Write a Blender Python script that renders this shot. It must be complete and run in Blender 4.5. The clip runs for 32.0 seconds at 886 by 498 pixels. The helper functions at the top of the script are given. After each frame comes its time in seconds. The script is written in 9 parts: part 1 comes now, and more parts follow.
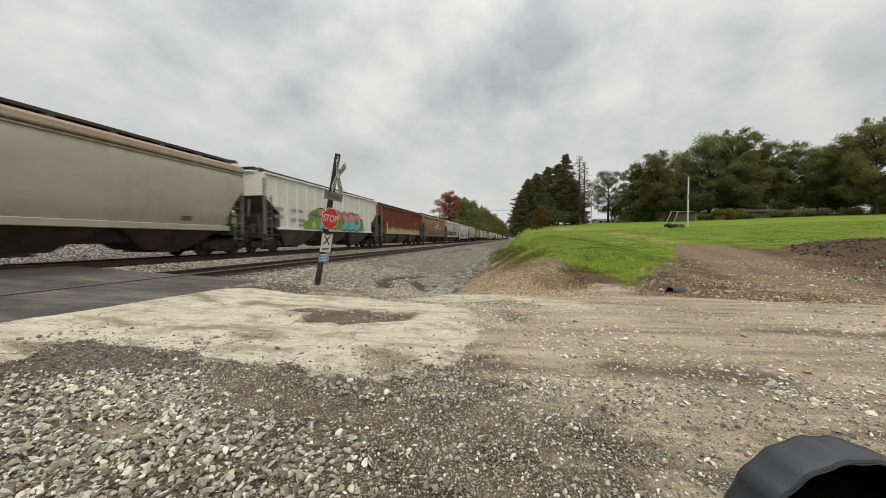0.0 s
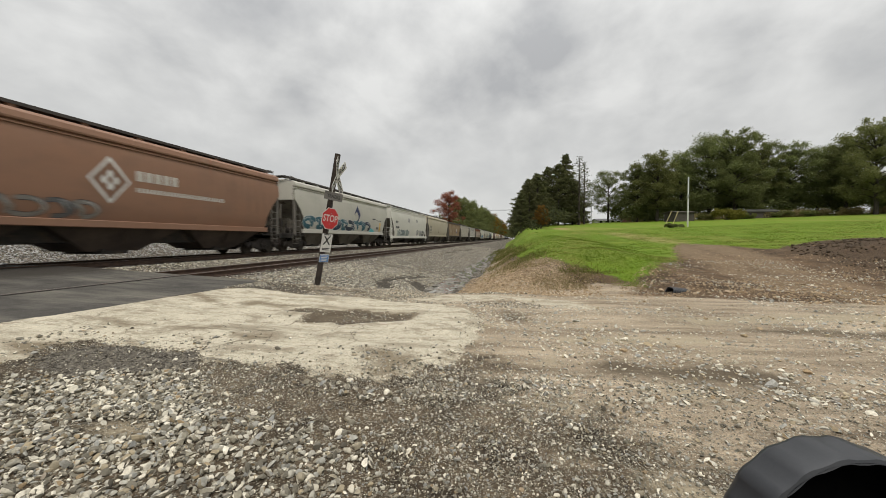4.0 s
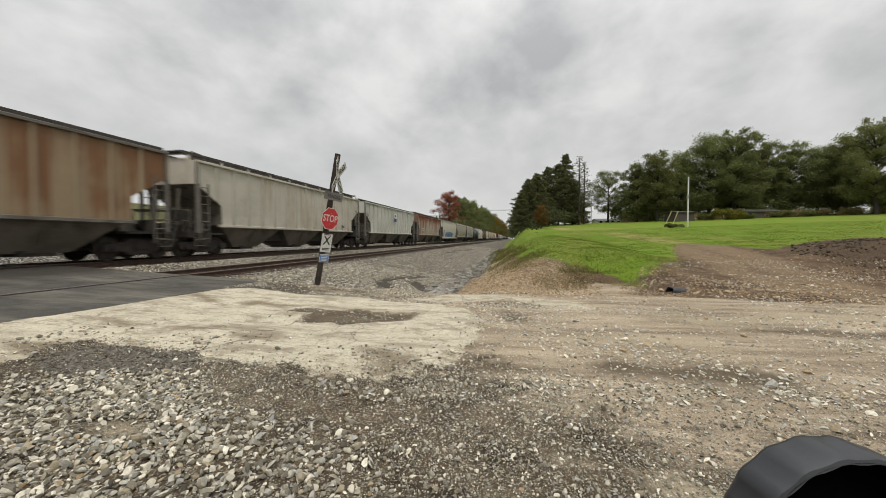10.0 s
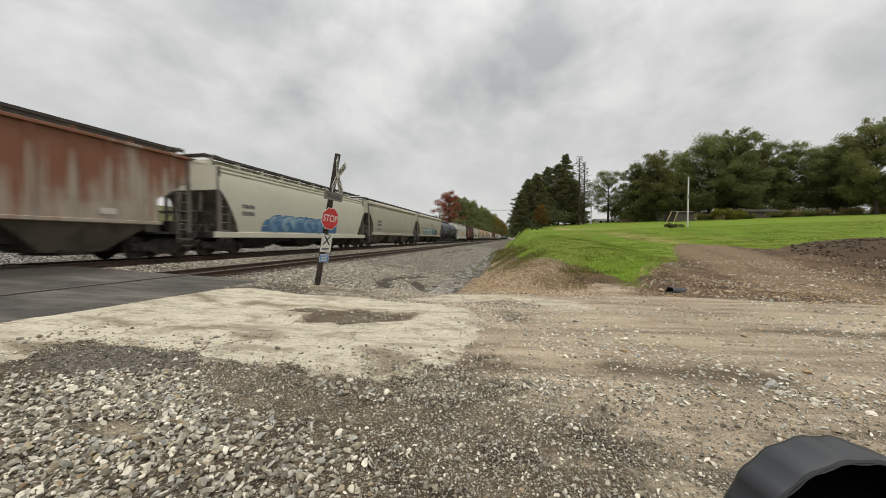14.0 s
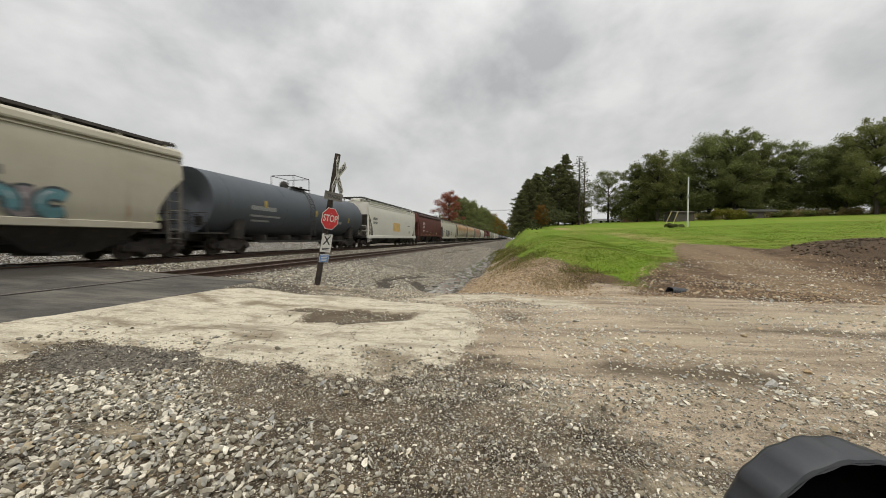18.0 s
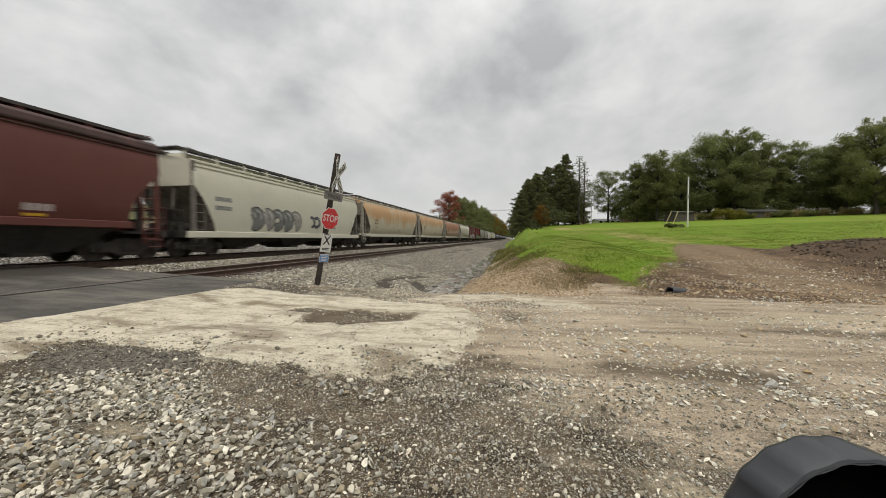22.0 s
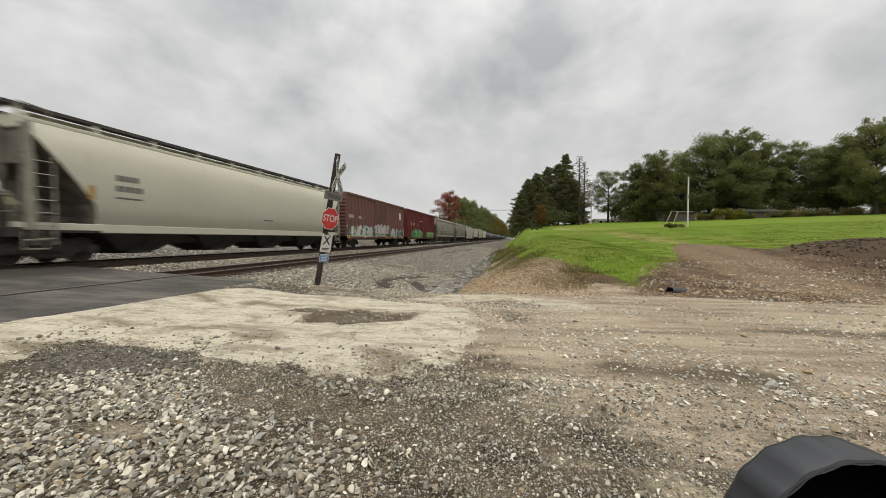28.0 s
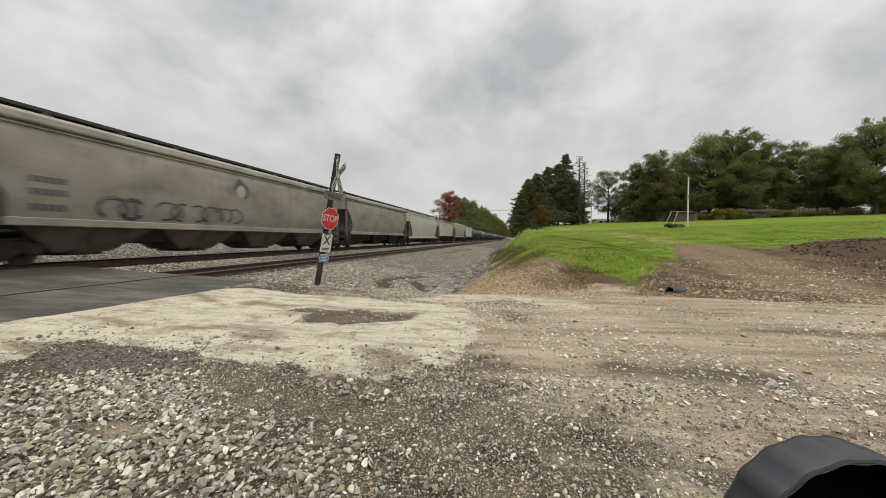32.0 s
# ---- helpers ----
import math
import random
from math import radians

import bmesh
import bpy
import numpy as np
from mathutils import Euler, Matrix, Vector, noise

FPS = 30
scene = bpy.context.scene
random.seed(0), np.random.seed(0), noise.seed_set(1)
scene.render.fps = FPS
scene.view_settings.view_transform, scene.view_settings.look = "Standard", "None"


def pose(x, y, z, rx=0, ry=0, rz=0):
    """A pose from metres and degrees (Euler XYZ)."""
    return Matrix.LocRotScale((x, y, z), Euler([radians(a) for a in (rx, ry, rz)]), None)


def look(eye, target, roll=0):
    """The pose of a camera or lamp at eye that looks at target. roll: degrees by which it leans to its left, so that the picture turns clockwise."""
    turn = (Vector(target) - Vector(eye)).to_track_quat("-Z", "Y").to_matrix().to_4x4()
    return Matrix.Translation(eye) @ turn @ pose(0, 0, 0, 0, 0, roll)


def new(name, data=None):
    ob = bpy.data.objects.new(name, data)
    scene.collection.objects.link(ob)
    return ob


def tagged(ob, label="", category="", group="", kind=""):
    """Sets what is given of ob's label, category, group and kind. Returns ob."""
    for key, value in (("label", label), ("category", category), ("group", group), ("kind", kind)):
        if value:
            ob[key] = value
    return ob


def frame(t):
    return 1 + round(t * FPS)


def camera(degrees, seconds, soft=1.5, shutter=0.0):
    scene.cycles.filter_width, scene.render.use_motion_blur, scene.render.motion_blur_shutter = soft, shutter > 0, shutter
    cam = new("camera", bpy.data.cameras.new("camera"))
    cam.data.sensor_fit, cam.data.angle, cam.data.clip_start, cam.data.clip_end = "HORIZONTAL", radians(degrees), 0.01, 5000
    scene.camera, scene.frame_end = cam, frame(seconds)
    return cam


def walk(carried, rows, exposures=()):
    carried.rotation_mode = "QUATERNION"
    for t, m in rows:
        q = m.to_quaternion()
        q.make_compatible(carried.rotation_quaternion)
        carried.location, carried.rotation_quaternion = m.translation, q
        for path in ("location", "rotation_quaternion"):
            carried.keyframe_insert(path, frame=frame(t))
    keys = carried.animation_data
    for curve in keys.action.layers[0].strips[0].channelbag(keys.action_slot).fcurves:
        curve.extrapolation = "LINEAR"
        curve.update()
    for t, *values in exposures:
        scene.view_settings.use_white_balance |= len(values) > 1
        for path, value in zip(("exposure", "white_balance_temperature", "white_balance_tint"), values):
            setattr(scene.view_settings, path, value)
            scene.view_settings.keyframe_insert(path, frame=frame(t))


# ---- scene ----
cam = camera(101.55, 32.0, soft=0.62, shutter=0.5)
EYE = (0.0, 0.0, 1.30)
VIEW = pose(*EYE, 88.35, 0.0, 11.2)
walk(cam, [(0.0, VIEW), (32.0, VIEW)])

# ---- light ----
world = bpy.data.worlds.new("overcast")
scene.world = world
world.use_nodes = True


def build_sky():
    nt = world.node_tree
    n, ln = nt.nodes, nt.links
    bg = n["Background"]
    tc = n.new("ShaderNodeTexCoord")
    sep = n.new("ShaderNodeSeparateXYZ")
    ln.new(tc.outputs["Generated"], sep.inputs[0])

    def math_node(op, a, b=None):
        m = n.new("ShaderNodeMath")
        m.operation = op
        for i, v in enumerate((a, b)):
            if v is None:
                continue
            if isinstance(v, (int, float)):
                m.inputs[i].default_value = v
            else:
                ln.new(v, m.inputs[i])
        return m.outputs[0]

    up = math_node("MAXIMUM", sep.outputs[2], 0.0)
    # the cloud layer is a flat sheet overhead: the farther off, the closer its folds lie together
    lay = math_node("DIVIDE", 1.0, math_node("ADD", up, 0.62))
    com = n.new("ShaderNodeVectorMath")
    com.operation = "SCALE"
    ln.new(tc.outputs["Generated"], com.inputs[0])
    ln.new(lay, com.inputs["Scale"])
    fold = n.new("ShaderNodeMapping")
    fold.inputs["Location"].default_value = (4.3, 1.15, 2.0)
    fold.inputs["Rotation"].default_value = (0.0, 0.0, radians(20))
    fold.inputs["Scale"].default_value = (1.25, 1.1, 1.5)
    ln.new(com.outputs[0], fold.inputs["Vector"])

    def cloud(scale, detail, rough, distort):
        t = n.new("ShaderNodeTexNoise")
        t.inputs["Scale"].default_value = scale
        t.inputs["Detail"].default_value = detail
        t.inputs["Roughness"].default_value = rough
        t.inputs["Distortion"].default_value = distort
        ln.new(fold.outputs[0], t.inputs["Vector"])
        return t.outputs["Fac"]

    big = math_node("ADD", math_node("MULTIPLY", cloud(1.9, 3.0, 0.5, 0.2), 0.45), math_node("MULTIPLY", cloud(4.6, 7.0, 0.52, 0.15), 0.55))
    ramp = n.new("ShaderNodeValToRGB")
    e = ramp.color_ramp.elements
    e[0].position, e[0].color = 0.375, (0.395, 0.40, 0.405, 1)
    e[1].position, e[1].color = 0.625, (0.68, 0.68, 0.665, 1)
    mid = ramp.color_ramp.elements.new(0.50)
    mid.color = (0.535, 0.537, 0.53, 1)
    ln.new(big, ramp.inputs[0])
    # towards the horizon the layer closes to an even pale grey
    near_h = math_node("MULTIPLY", up, 2.7)
    near_h = math_node("MINIMUM", near_h, 1.0)
    mix = n.new("ShaderNodeMix")
    mix.data_type = "RGBA"
    ln.new(near_h, mix.inputs["Factor"])
    mix.inputs[6].default_value = (0.60, 0.60, 0.585, 1)
    ln.new(ramp.outputs[0], mix.inputs[7])
    # an overcast sky grows brighter towards the zenith
    gain = math_node("MULTIPLY", math_node("POWER", up, 4.0), 3.0)
    gain = math_node("ADD", gain, 1.0)
    # thinner cloud on the side of the hidden sun's glow over the tracks
    dot = n.new("ShaderNodeVectorMath")
    dot.operation = "DOT_PRODUCT"
    ln.new(tc.outputs["Generated"], dot.inputs[0])
    dot.inputs[1].default_value = (-0.78, 0.53, 0.33)
    lobe = math_node("POWER", math_node("MAXIMUM", dot.outputs["Value"], 0.0), 9.0)
    gain = math_node("ADD", gain, math_node("MULTIPLY", lobe, 0.03))
    scl = n.new("ShaderNodeVectorMath")
    scl.operation = "SCALE"
    ln.new(mix.outputs[2], scl.inputs[0])
    ln.new(gain, scl.inputs["Scale"])
    sky = n.new("ShaderNodeTexSky")
    sky.sky_type = "NISHITA"
    sky.sun_disc = False
    sky.sun_elevation = radians(48)
    sky.sun_rotation = radians(160)
    sk = n.new("ShaderNodeVectorMath")
    sk.operation = "SCALE"
    ln.new(sky.outputs[0], sk.inputs[0])
    sk.inputs["Scale"].default_value = 0.06
    fin = n.new("ShaderNodeMix")
    fin.data_type = "RGBA"
    fin.inputs["Factor"].default_value = 0.94
    ln.new(sk.outputs[0], fin.inputs[6])
    ln.new(scl.outputs[0], fin.inputs[7])
    ln.new(fin.outputs[2], bg.inputs["Color"])
    bg.inputs["Strength"].default_value = 1.0


build_sky()
sun_data = bpy.data.lights.new("sun", "SUN")
sun_data.energy, sun_data.angle, sun_data.color = 1.35, radians(15), (1.0, 0.94, 0.84)
sun = new("sun", sun_data)
sun.matrix_world = look((0, 0, 60), (-17, 42, 0))
scene.view_settings.exposure = 0.18

# ---- materials ----


def node_mat(name):
    m = bpy.data.materials.new(name)
    m.use_nodes = True
    nt = m.node_tree
    return m, nt.nodes, nt.links, nt.nodes["Principled BSDF"]


def noise_tex(n, ln, vec, scale, detail=4.0, rough=0.55):
    t = n.new("ShaderNodeTexNoise")
    t.inputs["Scale"].default_value = scale
    t.inputs["Detail"].default_value = detail
    t.inputs["Roughness"].default_value = rough
    if vec is not None:
        ln.new(vec, t.inputs["Vector"])
    return t.outputs["Fac"]


def ramp(n, ln, fac, lo, hi):
    r = n.new("ShaderNodeMapRange")
    r.inputs["From Min"].default_value, r.inputs["From Max"].default_value = lo, hi
    ln.new(fac, r.inputs["Value"])
    return r.outputs[0]


def mixc(n, ln, fac, a, b, blend="MIX"):
    m = n.new("ShaderNodeMix")
    m.data_type, m.blend_type = "RGBA", blend
    if isinstance(fac, (int, float)):
        m.inputs["Factor"].default_value = fac
    else:
        ln.new(fac, m.inputs["Factor"])
    for i, v in ((6, a), (7, b)):
        if isinstance(v, tuple):
            m.inputs[i].default_value = (*v[:3], 1)
        else:
            ln.new(v, m.inputs[i])
    return m.outputs[2]


def calc(n, ln, op, a, b=0.0):
    m = n.new("ShaderNodeMath")
    m.operation = op
    for i, v in ((0, a), (1, b)):
        if isinstance(v, (int, float)):
            m.inputs[i].default_value = v
        else:
            ln.new(v, m.inputs[i])
    return m.outputs[0]


def bumped(n, ln, bsdf, height, strength=0.4, distance=0.02):
    b = n.new("ShaderNodeBump")
    b.inputs["Strength"].default_value = strength
    b.inputs["Distance"].default_value = distance
    ln.new(height, b.inputs["Height"])
    ln.new(b.outputs[0], bsdf.inputs["Normal"])


def coords(n, ln, scale=(1, 1, 1)):
    tc = n.new("ShaderNodeTexCoord")
    mp = n.new("ShaderNodeMapping")
    mp.inputs["Scale"].default_value = scale
    ln.new(tc.outputs["Object"], mp.inputs["Vector"])
    return mp.outputs[0]


def surface(name, a, b, scale=3.0, rough=0.8, metal=0.0, bump=0.3, fine=40.0, stain=None, stain_at=0.6, random_tint=0.0):
    """A plain surface with two scales of variation: broad patches from a to b, fine grain, and optional stains."""
    m, n, ln, s = node_mat(name)
    v = coords(n, ln)
    broad = ramp(n, ln, noise_tex(n, ln, v, scale), 0.3, 0.7)
    grain = noise_tex(n, ln, v, fine, 3.0)
    col = mixc(n, ln, broad, a, b)
    col = mixc(n, ln, 0.35, col, mixc(n, ln, ramp(n, ln, grain, 0.25, 0.75), (0.35, 0.35, 0.35), (1.5, 1.5, 1.5)), "MULTIPLY")
    if stain:
        col = mixc(n, ln, ramp(n, ln, noise_tex(n, ln, v, scale * 1.7, 6.0, 0.65), stain_at, stain_at + 0.1), col, stain)
    if random_tint:
        oi = n.new("ShaderNodeObjectInfo")
        hv = n.new("ShaderNodeHueSaturation")
        ln.new(calc(n, ln, "ADD", calc(n, ln, "MULTIPLY", oi.outputs["Random"], random_tint), 1 - random_tint / 2), hv.inputs["Value"])
        ln.new(col, hv.inputs["Color"])
        col = hv.outputs[0]
    ln.new(col, s.inputs["Base Color"])
    s.inputs["Roughness"].default_value = rough
    s.inputs["Metallic"].default_value = metal
    if bump:
        bumped(n, ln, s, grain, bump, 0.01)
    return m


def car_paint(name, base, rust_amount=0.3, rust=(0.20, 0.075, 0.035), dirt=0.35, streak=1.0, fade=(0.33, 0.30, 0.26), seed=0.0, upper=None, panels=0.0, pull=0.32, edge=0.08, cover=0.85, eave=0.0):
    """Weathered freight-car paint: faded coat, vertical dirt streaks and rust that runs down from the roof edge."""
    m, n, ln, s = node_mat(name)
    tc = n.new("ShaderNodeTexCoord")
    mp = n.new("ShaderNodeMapping")
    mp.inputs["Location"].default_value = (seed * 3.1, seed * 7.7, seed * 1.3)
    ln.new(tc.outputs["Object"], mp.inputs["Vector"])
    v = mp.outputs[0]
    st = n.new("ShaderNodeMapping")
    st.inputs["Scale"].default_value = (1.0, 2.6, 0.16)
    ln.new(v, st.inputs["Vector"])
    streaks = noise_tex(n, ln, st.outputs[0], 1.6, 6.0, 0.62)
    fine = noise_tex(n, ln, st.outputs[0], 9.0, 4.0, 0.6)
    broad = noise_tex(n, ln, v, 0.55, 4.0)
    speck = noise_tex(n, ln, v, 14.0, 5.0, 0.7)
    wide = n.new("ShaderNodeMapping")
    wide.inputs["Scale"].default_value = (1.0, 0.55, 1.3)
    ln.new(v, wide.inputs["Vector"])
    blotch = noise_tex(n, ln, wide.outputs[0], 0.75, 7.0, 0.62)
    where = ramp(n, ln, noise_tex(n, ln, wide.outputs[0], 0.4, 2.0), 0.42, 0.62)
    col = mixc(n, ln, calc(n, ln, "MULTIPLY", ramp(n, ln, broad, 0.3, 0.75), dirt), base, fade)
    # old soot and faded coat in broad soft patches, with runs of dirt only here and there
    col = mixc(n, ln, calc(n, ln, "MULTIPLY", ramp(n, ln, blotch, 0.50, 0.70), dirt * 0.8), col, tuple(c * 0.72 for c in fade))
    col = mixc(n, ln, calc(n, ln, "MULTIPLY", ramp(n, ln, blotch, 0.46, 0.32), dirt * 0.6), col, tuple(min(0.8, c * 1.12 + 0.015) for c in base))
    dark = tuple(c * 0.55 for c in base)
    run_mask = calc(n, ln, "MULTIPLY", ramp(n, ln, streaks, 0.50, 0.74), where)
    col = mixc(n, ln, calc(n, ln, "MULTIPLY", run_mask, dirt * streak * 0.8), col, dark)
    fine_mask = calc(n, ln, "MULTIPLY", ramp(n, ln, fine, 0.52, 0.75), where)
    col = mixc(n, ln, calc(n, ln, "MULTIPLY", fine_mask, dirt * 0.5), col, tuple(c * 0.6 for c in fade))
    # a few sharp runs and small chips where the coat has broken
    runs = noise_tex(n, ln, st.outputs[0], 4.3, 8.0, 0.7)
    col = mixc(n, ln, calc(n, ln, "MULTIPLY", ramp(n, ln, runs, 0.60, 0.66), dirt * 0.8), col, tuple(c * 0.5 + 0.02 for c in fade))
    chips = noise_tex(n, ln, v, 3.1, 9.0, 0.78)
    col = mixc(n, ln, calc(n, ln, "MULTIPLY", ramp(n, ln, chips, 0.645, 0.675), dirt), col, (0.15, 0.085, 0.05))
    if eave:
        # a brown stain that has crept down from the roof seam
        se = n.new("ShaderNodeSeparateXYZ")
        ln.new(tc.outputs["Object"], se.inputs[0])
        edge_z = calc(n, ln, "ADD", se.outputs[2], calc(n, ln, "MULTIPLY", calc(n, ln, "SUBTRACT", streaks, 0.5), 0.9))
        col = mixc(n, ln, calc(n, ln, "MULTIPLY", ramp(n, ln, edge_z, eave - 0.25, eave + 0.2), 0.75), col, mixc(n, ln, speck, (0.17, 0.095, 0.055), (0.30, 0.20, 0.13)))
    if rust_amount > 0:
        mask = calc(n, ln, "ADD", calc(n, ln, "MULTIPLY", streaks, 0.6), calc(n, ln, "MULTIPLY", broad, 0.4))
        th = 0.66 - 0.26 * rust_amount
        if upper:
            # rust that spread down from the roof, with a ragged lower edge
            sz = n.new("ShaderNodeSeparateXYZ")
            ln.new(tc.outputs["Object"], sz.inputs[0])
            mask = calc(n, ln, "ADD", mask, calc(n, ln, "MULTIPLY", calc(n, ln, "SUBTRACT", ramp(n, ln, sz.outputs[2], upper[0], upper[1]), 0.62), pull))
        if panels:
            # each side panel has weathered in its own way
            sp = n.new("ShaderNodeSeparateXYZ")
            ln.new(v, sp.inputs[0])
            wn = n.new("ShaderNodeTexWhiteNoise")
            wn.noise_dimensions = "1D"
            ln.new(calc(n, ln, "FLOOR", calc(n, ln, "DIVIDE", sp.outputs[1], 0.93)), wn.inputs["W"])
            mask = calc(n, ln, "ADD", mask, calc(n, ln, "MULTIPLY", calc(n, ln, "SUBTRACT", wn.outputs["Value"], 0.5), panels))
        mask = ramp(n, ln, calc(n, ln, "ADD", mask, calc(n, ln, "MULTIPLY", speck, 0.06)), th + 0.06 - edge / 2, th + 0.06 + edge / 2)
        dust = mixc(n, ln, speck, rust, tuple(min(1, c * 1.6) for c in rust))
        col = mixc(n, ln, calc(n, ln, "MULTIPLY", mask, cover), col, dust)
    ln.new(col, s.inputs["Base Color"])
    s.inputs["Roughness"].default_value = 0.62
    s.inputs["Specular IOR Level"].default_value = 0.3
    bumped(n, ln, s, broad, 0.12, 0.05)
    return m


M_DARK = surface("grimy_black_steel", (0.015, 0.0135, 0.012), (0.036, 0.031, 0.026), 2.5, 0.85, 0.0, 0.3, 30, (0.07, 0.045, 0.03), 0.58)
M_TRUCK = surface("brake_dust_cast_steel", (0.019, 0.016, 0.015), (0.042, 0.034, 0.028), 4, 0.9, 0.0, 0.3, 40, (0.09, 0.06, 0.04), 0.6)
M_WHEEL = surface("worn_wheel_steel", (0.03, 0.025, 0.022), (0.07, 0.055, 0.045), 5, 0.6, 0.4, 0.2, 40)
M_RAILTOP = surface("dull_rail_head", (0.075, 0.06, 0.05), (0.14, 0.115, 0.095), 6, 0.5, 0.3, 0.1, 60)
M_RAIL = surface("rusty_rail_steel", (0.045, 0.028, 0.02), (0.085, 0.05, 0.033), 5, 0.85, 0.1, 0.4, 60)
M_TIE = surface("creosote_wood", (0.035, 0.027, 0.022), (0.085, 0.068, 0.055), 3, 0.95, 0.0, 0.6, 30, random_tint=0.5)
M_GALV = surface("weathered_galvanised_steel", (0.22, 0.22, 0.21), (0.36, 0.36, 0.35), 4, 0.6, 0.3, 0.2, 50, (0.14, 0.10, 0.07), 0.66)
# the dark of the car ends: grime plus the recess's shade, both in the colour
M_GRIME_SHADE = surface("grimy_shaded_slope_sheet", (0.10, 0.088, 0.072), (0.21, 0.19, 0.155), 1.8, 0.9, 0, 0.2, 25, (0.055, 0.045, 0.036), 0.55)
M_TRIM = surface("dirty_grey_trim_paint", (0.085, 0.077, 0.066), (0.165, 0.15, 0.13), 2.0, 0.85, 0, 0.2, 25, (0.08, 0.06, 0.045), 0.6)
M_ROOFDARK = surface("dirty_roof_walk_steel", (0.03, 0.026, 0.024), (0.065, 0.056, 0.05), 2, 0.85, 0.0, 0.3, 30)

# ---- mesh helpers ----


class Build:
    """Collects plain faces; closed into one mesh by data()."""

    def __init__(self):
        self.v, self.f, self.m = [], [], []

    def face(self, pts, mat=0):
        i = len(self.v)
        self.v.extend(tuple(p) for p in pts)
        self.f.append(tuple(range(i, i + len(pts))))
        self.m.append(mat)

    def mesh(self, pts, faces, mat=0):
        i = len(self.v)
        self.v.extend(tuple(p) for p in pts)
        for q in faces:
            self.f.append(tuple(i + k for k in q))
            self.m.append(mat)

    def box(self, x0, x1, y0, y1, z0, z1, mat=0, c=0.0):
        """A box; c chamfers the four edges along its longest side."""
        if c <= 0:
            p = [(x, y, z) for x in (x0, x1) for y in (y0, y1) for z in (z0, z1)]
            self.mesh(p, [(0, 1, 3, 2), (4, 6, 7, 5), (0, 4, 5, 1), (2, 3, 7, 6), (0, 2, 6, 4), (1, 5, 7, 3)], mat)
            return
        d = (x1 - x0, y1 - y0, z1 - z0)
        a = d.index(max(d))
        lo, hi = (x0, y0, z0), (x1, y1, z1)
        b_, c_ = [(1, 2), (2, 0), (0, 1)][a]
        ring = [(lo[b_] + c, lo[c_]), (hi[b_] - c, lo[c_]), (hi[b_], lo[c_] + c), (hi[b_], hi[c_] - c), (hi[b_] - c, hi[c_]), (lo[b_] + c, hi[c_]), (lo[b_], hi[c_] - c), (lo[b_], lo[c_] + c)]
        pts = []
        for end in (lo[a], hi[a]):
            for u, w in ring:
                q = [0, 0, 0]
                q[a], q[b_], q[c_] = end, u, w
                pts.append(tuple(q))
        faces = [tuple(range(7, -1, -1)), tuple(range(8, 16))]
        faces += [(i, (i + 1) % 8, 8 + (i + 1) % 8, 8 + i) for i in range(8)]
        self.mesh(pts, faces, mat)

    def tube(self, p0, p1, r0, r1=None, seg=8, mat=0, caps=True):
        r1 = r0 if r1 is None else r1
        a, b = Vector(p0), Vector(p1)
        d = (b - a).normalized()
        u = d.orthogonal().normalized()
        w = d.cross(u)
        pts = []
        for c, r in ((a, r0), (b, r1)):
            for k in range(seg):
                t = 2 * math.pi * k / seg
                pts.append(tuple(c + u * (r * math.cos(t)) + w * (r * math.sin(t))))
        faces = [(k, (k + 1) % seg, seg + (k + 1) % seg, seg + k) for k in range(seg)]
        if caps:
            faces += [tuple(range(seg - 1, -1, -1)), tuple(range(seg, 2 * seg))]
        self.mesh(pts, faces, mat)

    def prism(self, outline, axis, lo, hi, mat=0):
        """An outline in the two other axes, drawn out along axis from lo to hi."""
        n = len(outline)
        pts = []
        for e in (lo, hi):
            for u, w in outline:
                q = [0, 0, 0]
                q[axis] = e
                q[(axis + 1) % 3], q[(axis + 2) % 3] = u, w
                pts.append(tuple(q))
        faces = [tuple(range(n - 1, -1, -1)), tuple(range(n, 2 * n))]
        faces += [(i, (i + 1) % n, n + (i + 1) % n, n + i) for i in range(n)]
        self.mesh(pts, faces, mat)

    def lathe(self, ring, centre, axis, seg=20, mat=0):
        """Rings of (offset along axis, radius) turned round the axis."""
        pts, faces = [], []
        for off, r in ring:
            for k in range(seg):
                t = 2 * math.pi * k / seg
                q = [0, 0, 0]
                q[axis] = centre[axis] + off
                q[(axis + 1) % 3] = centre[(axis + 1) % 3] + r * math.cos(t)
                q[(axis + 2) % 3] = centre[(axis + 2) % 3] + r * math.sin(t)
                pts.append(tuple(q))
        for i in range(len(ring) - 1):
            for k in range(seg):
                faces.append((i * seg + k, i * seg + (k + 1) % seg, (i + 1) * seg + (k + 1) % seg, (i + 1) * seg + k))
        faces += [tuple(range(seg - 1, -1, -1)), tuple(range((len(ring) - 1) * seg, len(ring) * seg))]
        self.mesh(pts, faces, mat)

    def data(self, name, mats, smooth=False, fix=True):
        me = bpy.data.meshes.new(name)
        me.from_pydata(self.v, [], self.f)
        for mm in mats:
            me.materials.append(mm)
        if len(mats) > 1:
            me.polygons.foreach_set("material_index", self.m)
        if fix:
            bm = bmesh.new()
            bm.from_mesh(me)
            bmesh.ops.remove_doubles(bm, verts=bm.verts, dist=1e-5) if smooth else None
            bmesh.ops.recalc_face_normals(bm, faces=bm.faces)
            bm.to_mesh(me)
            bm.free()
        if smooth:
            me.polygons.foreach_set("use_smooth", [True] * len(me.polygons))
            me.set_sharp_from_angle(angle=radians(38))
        me.update()
        return me


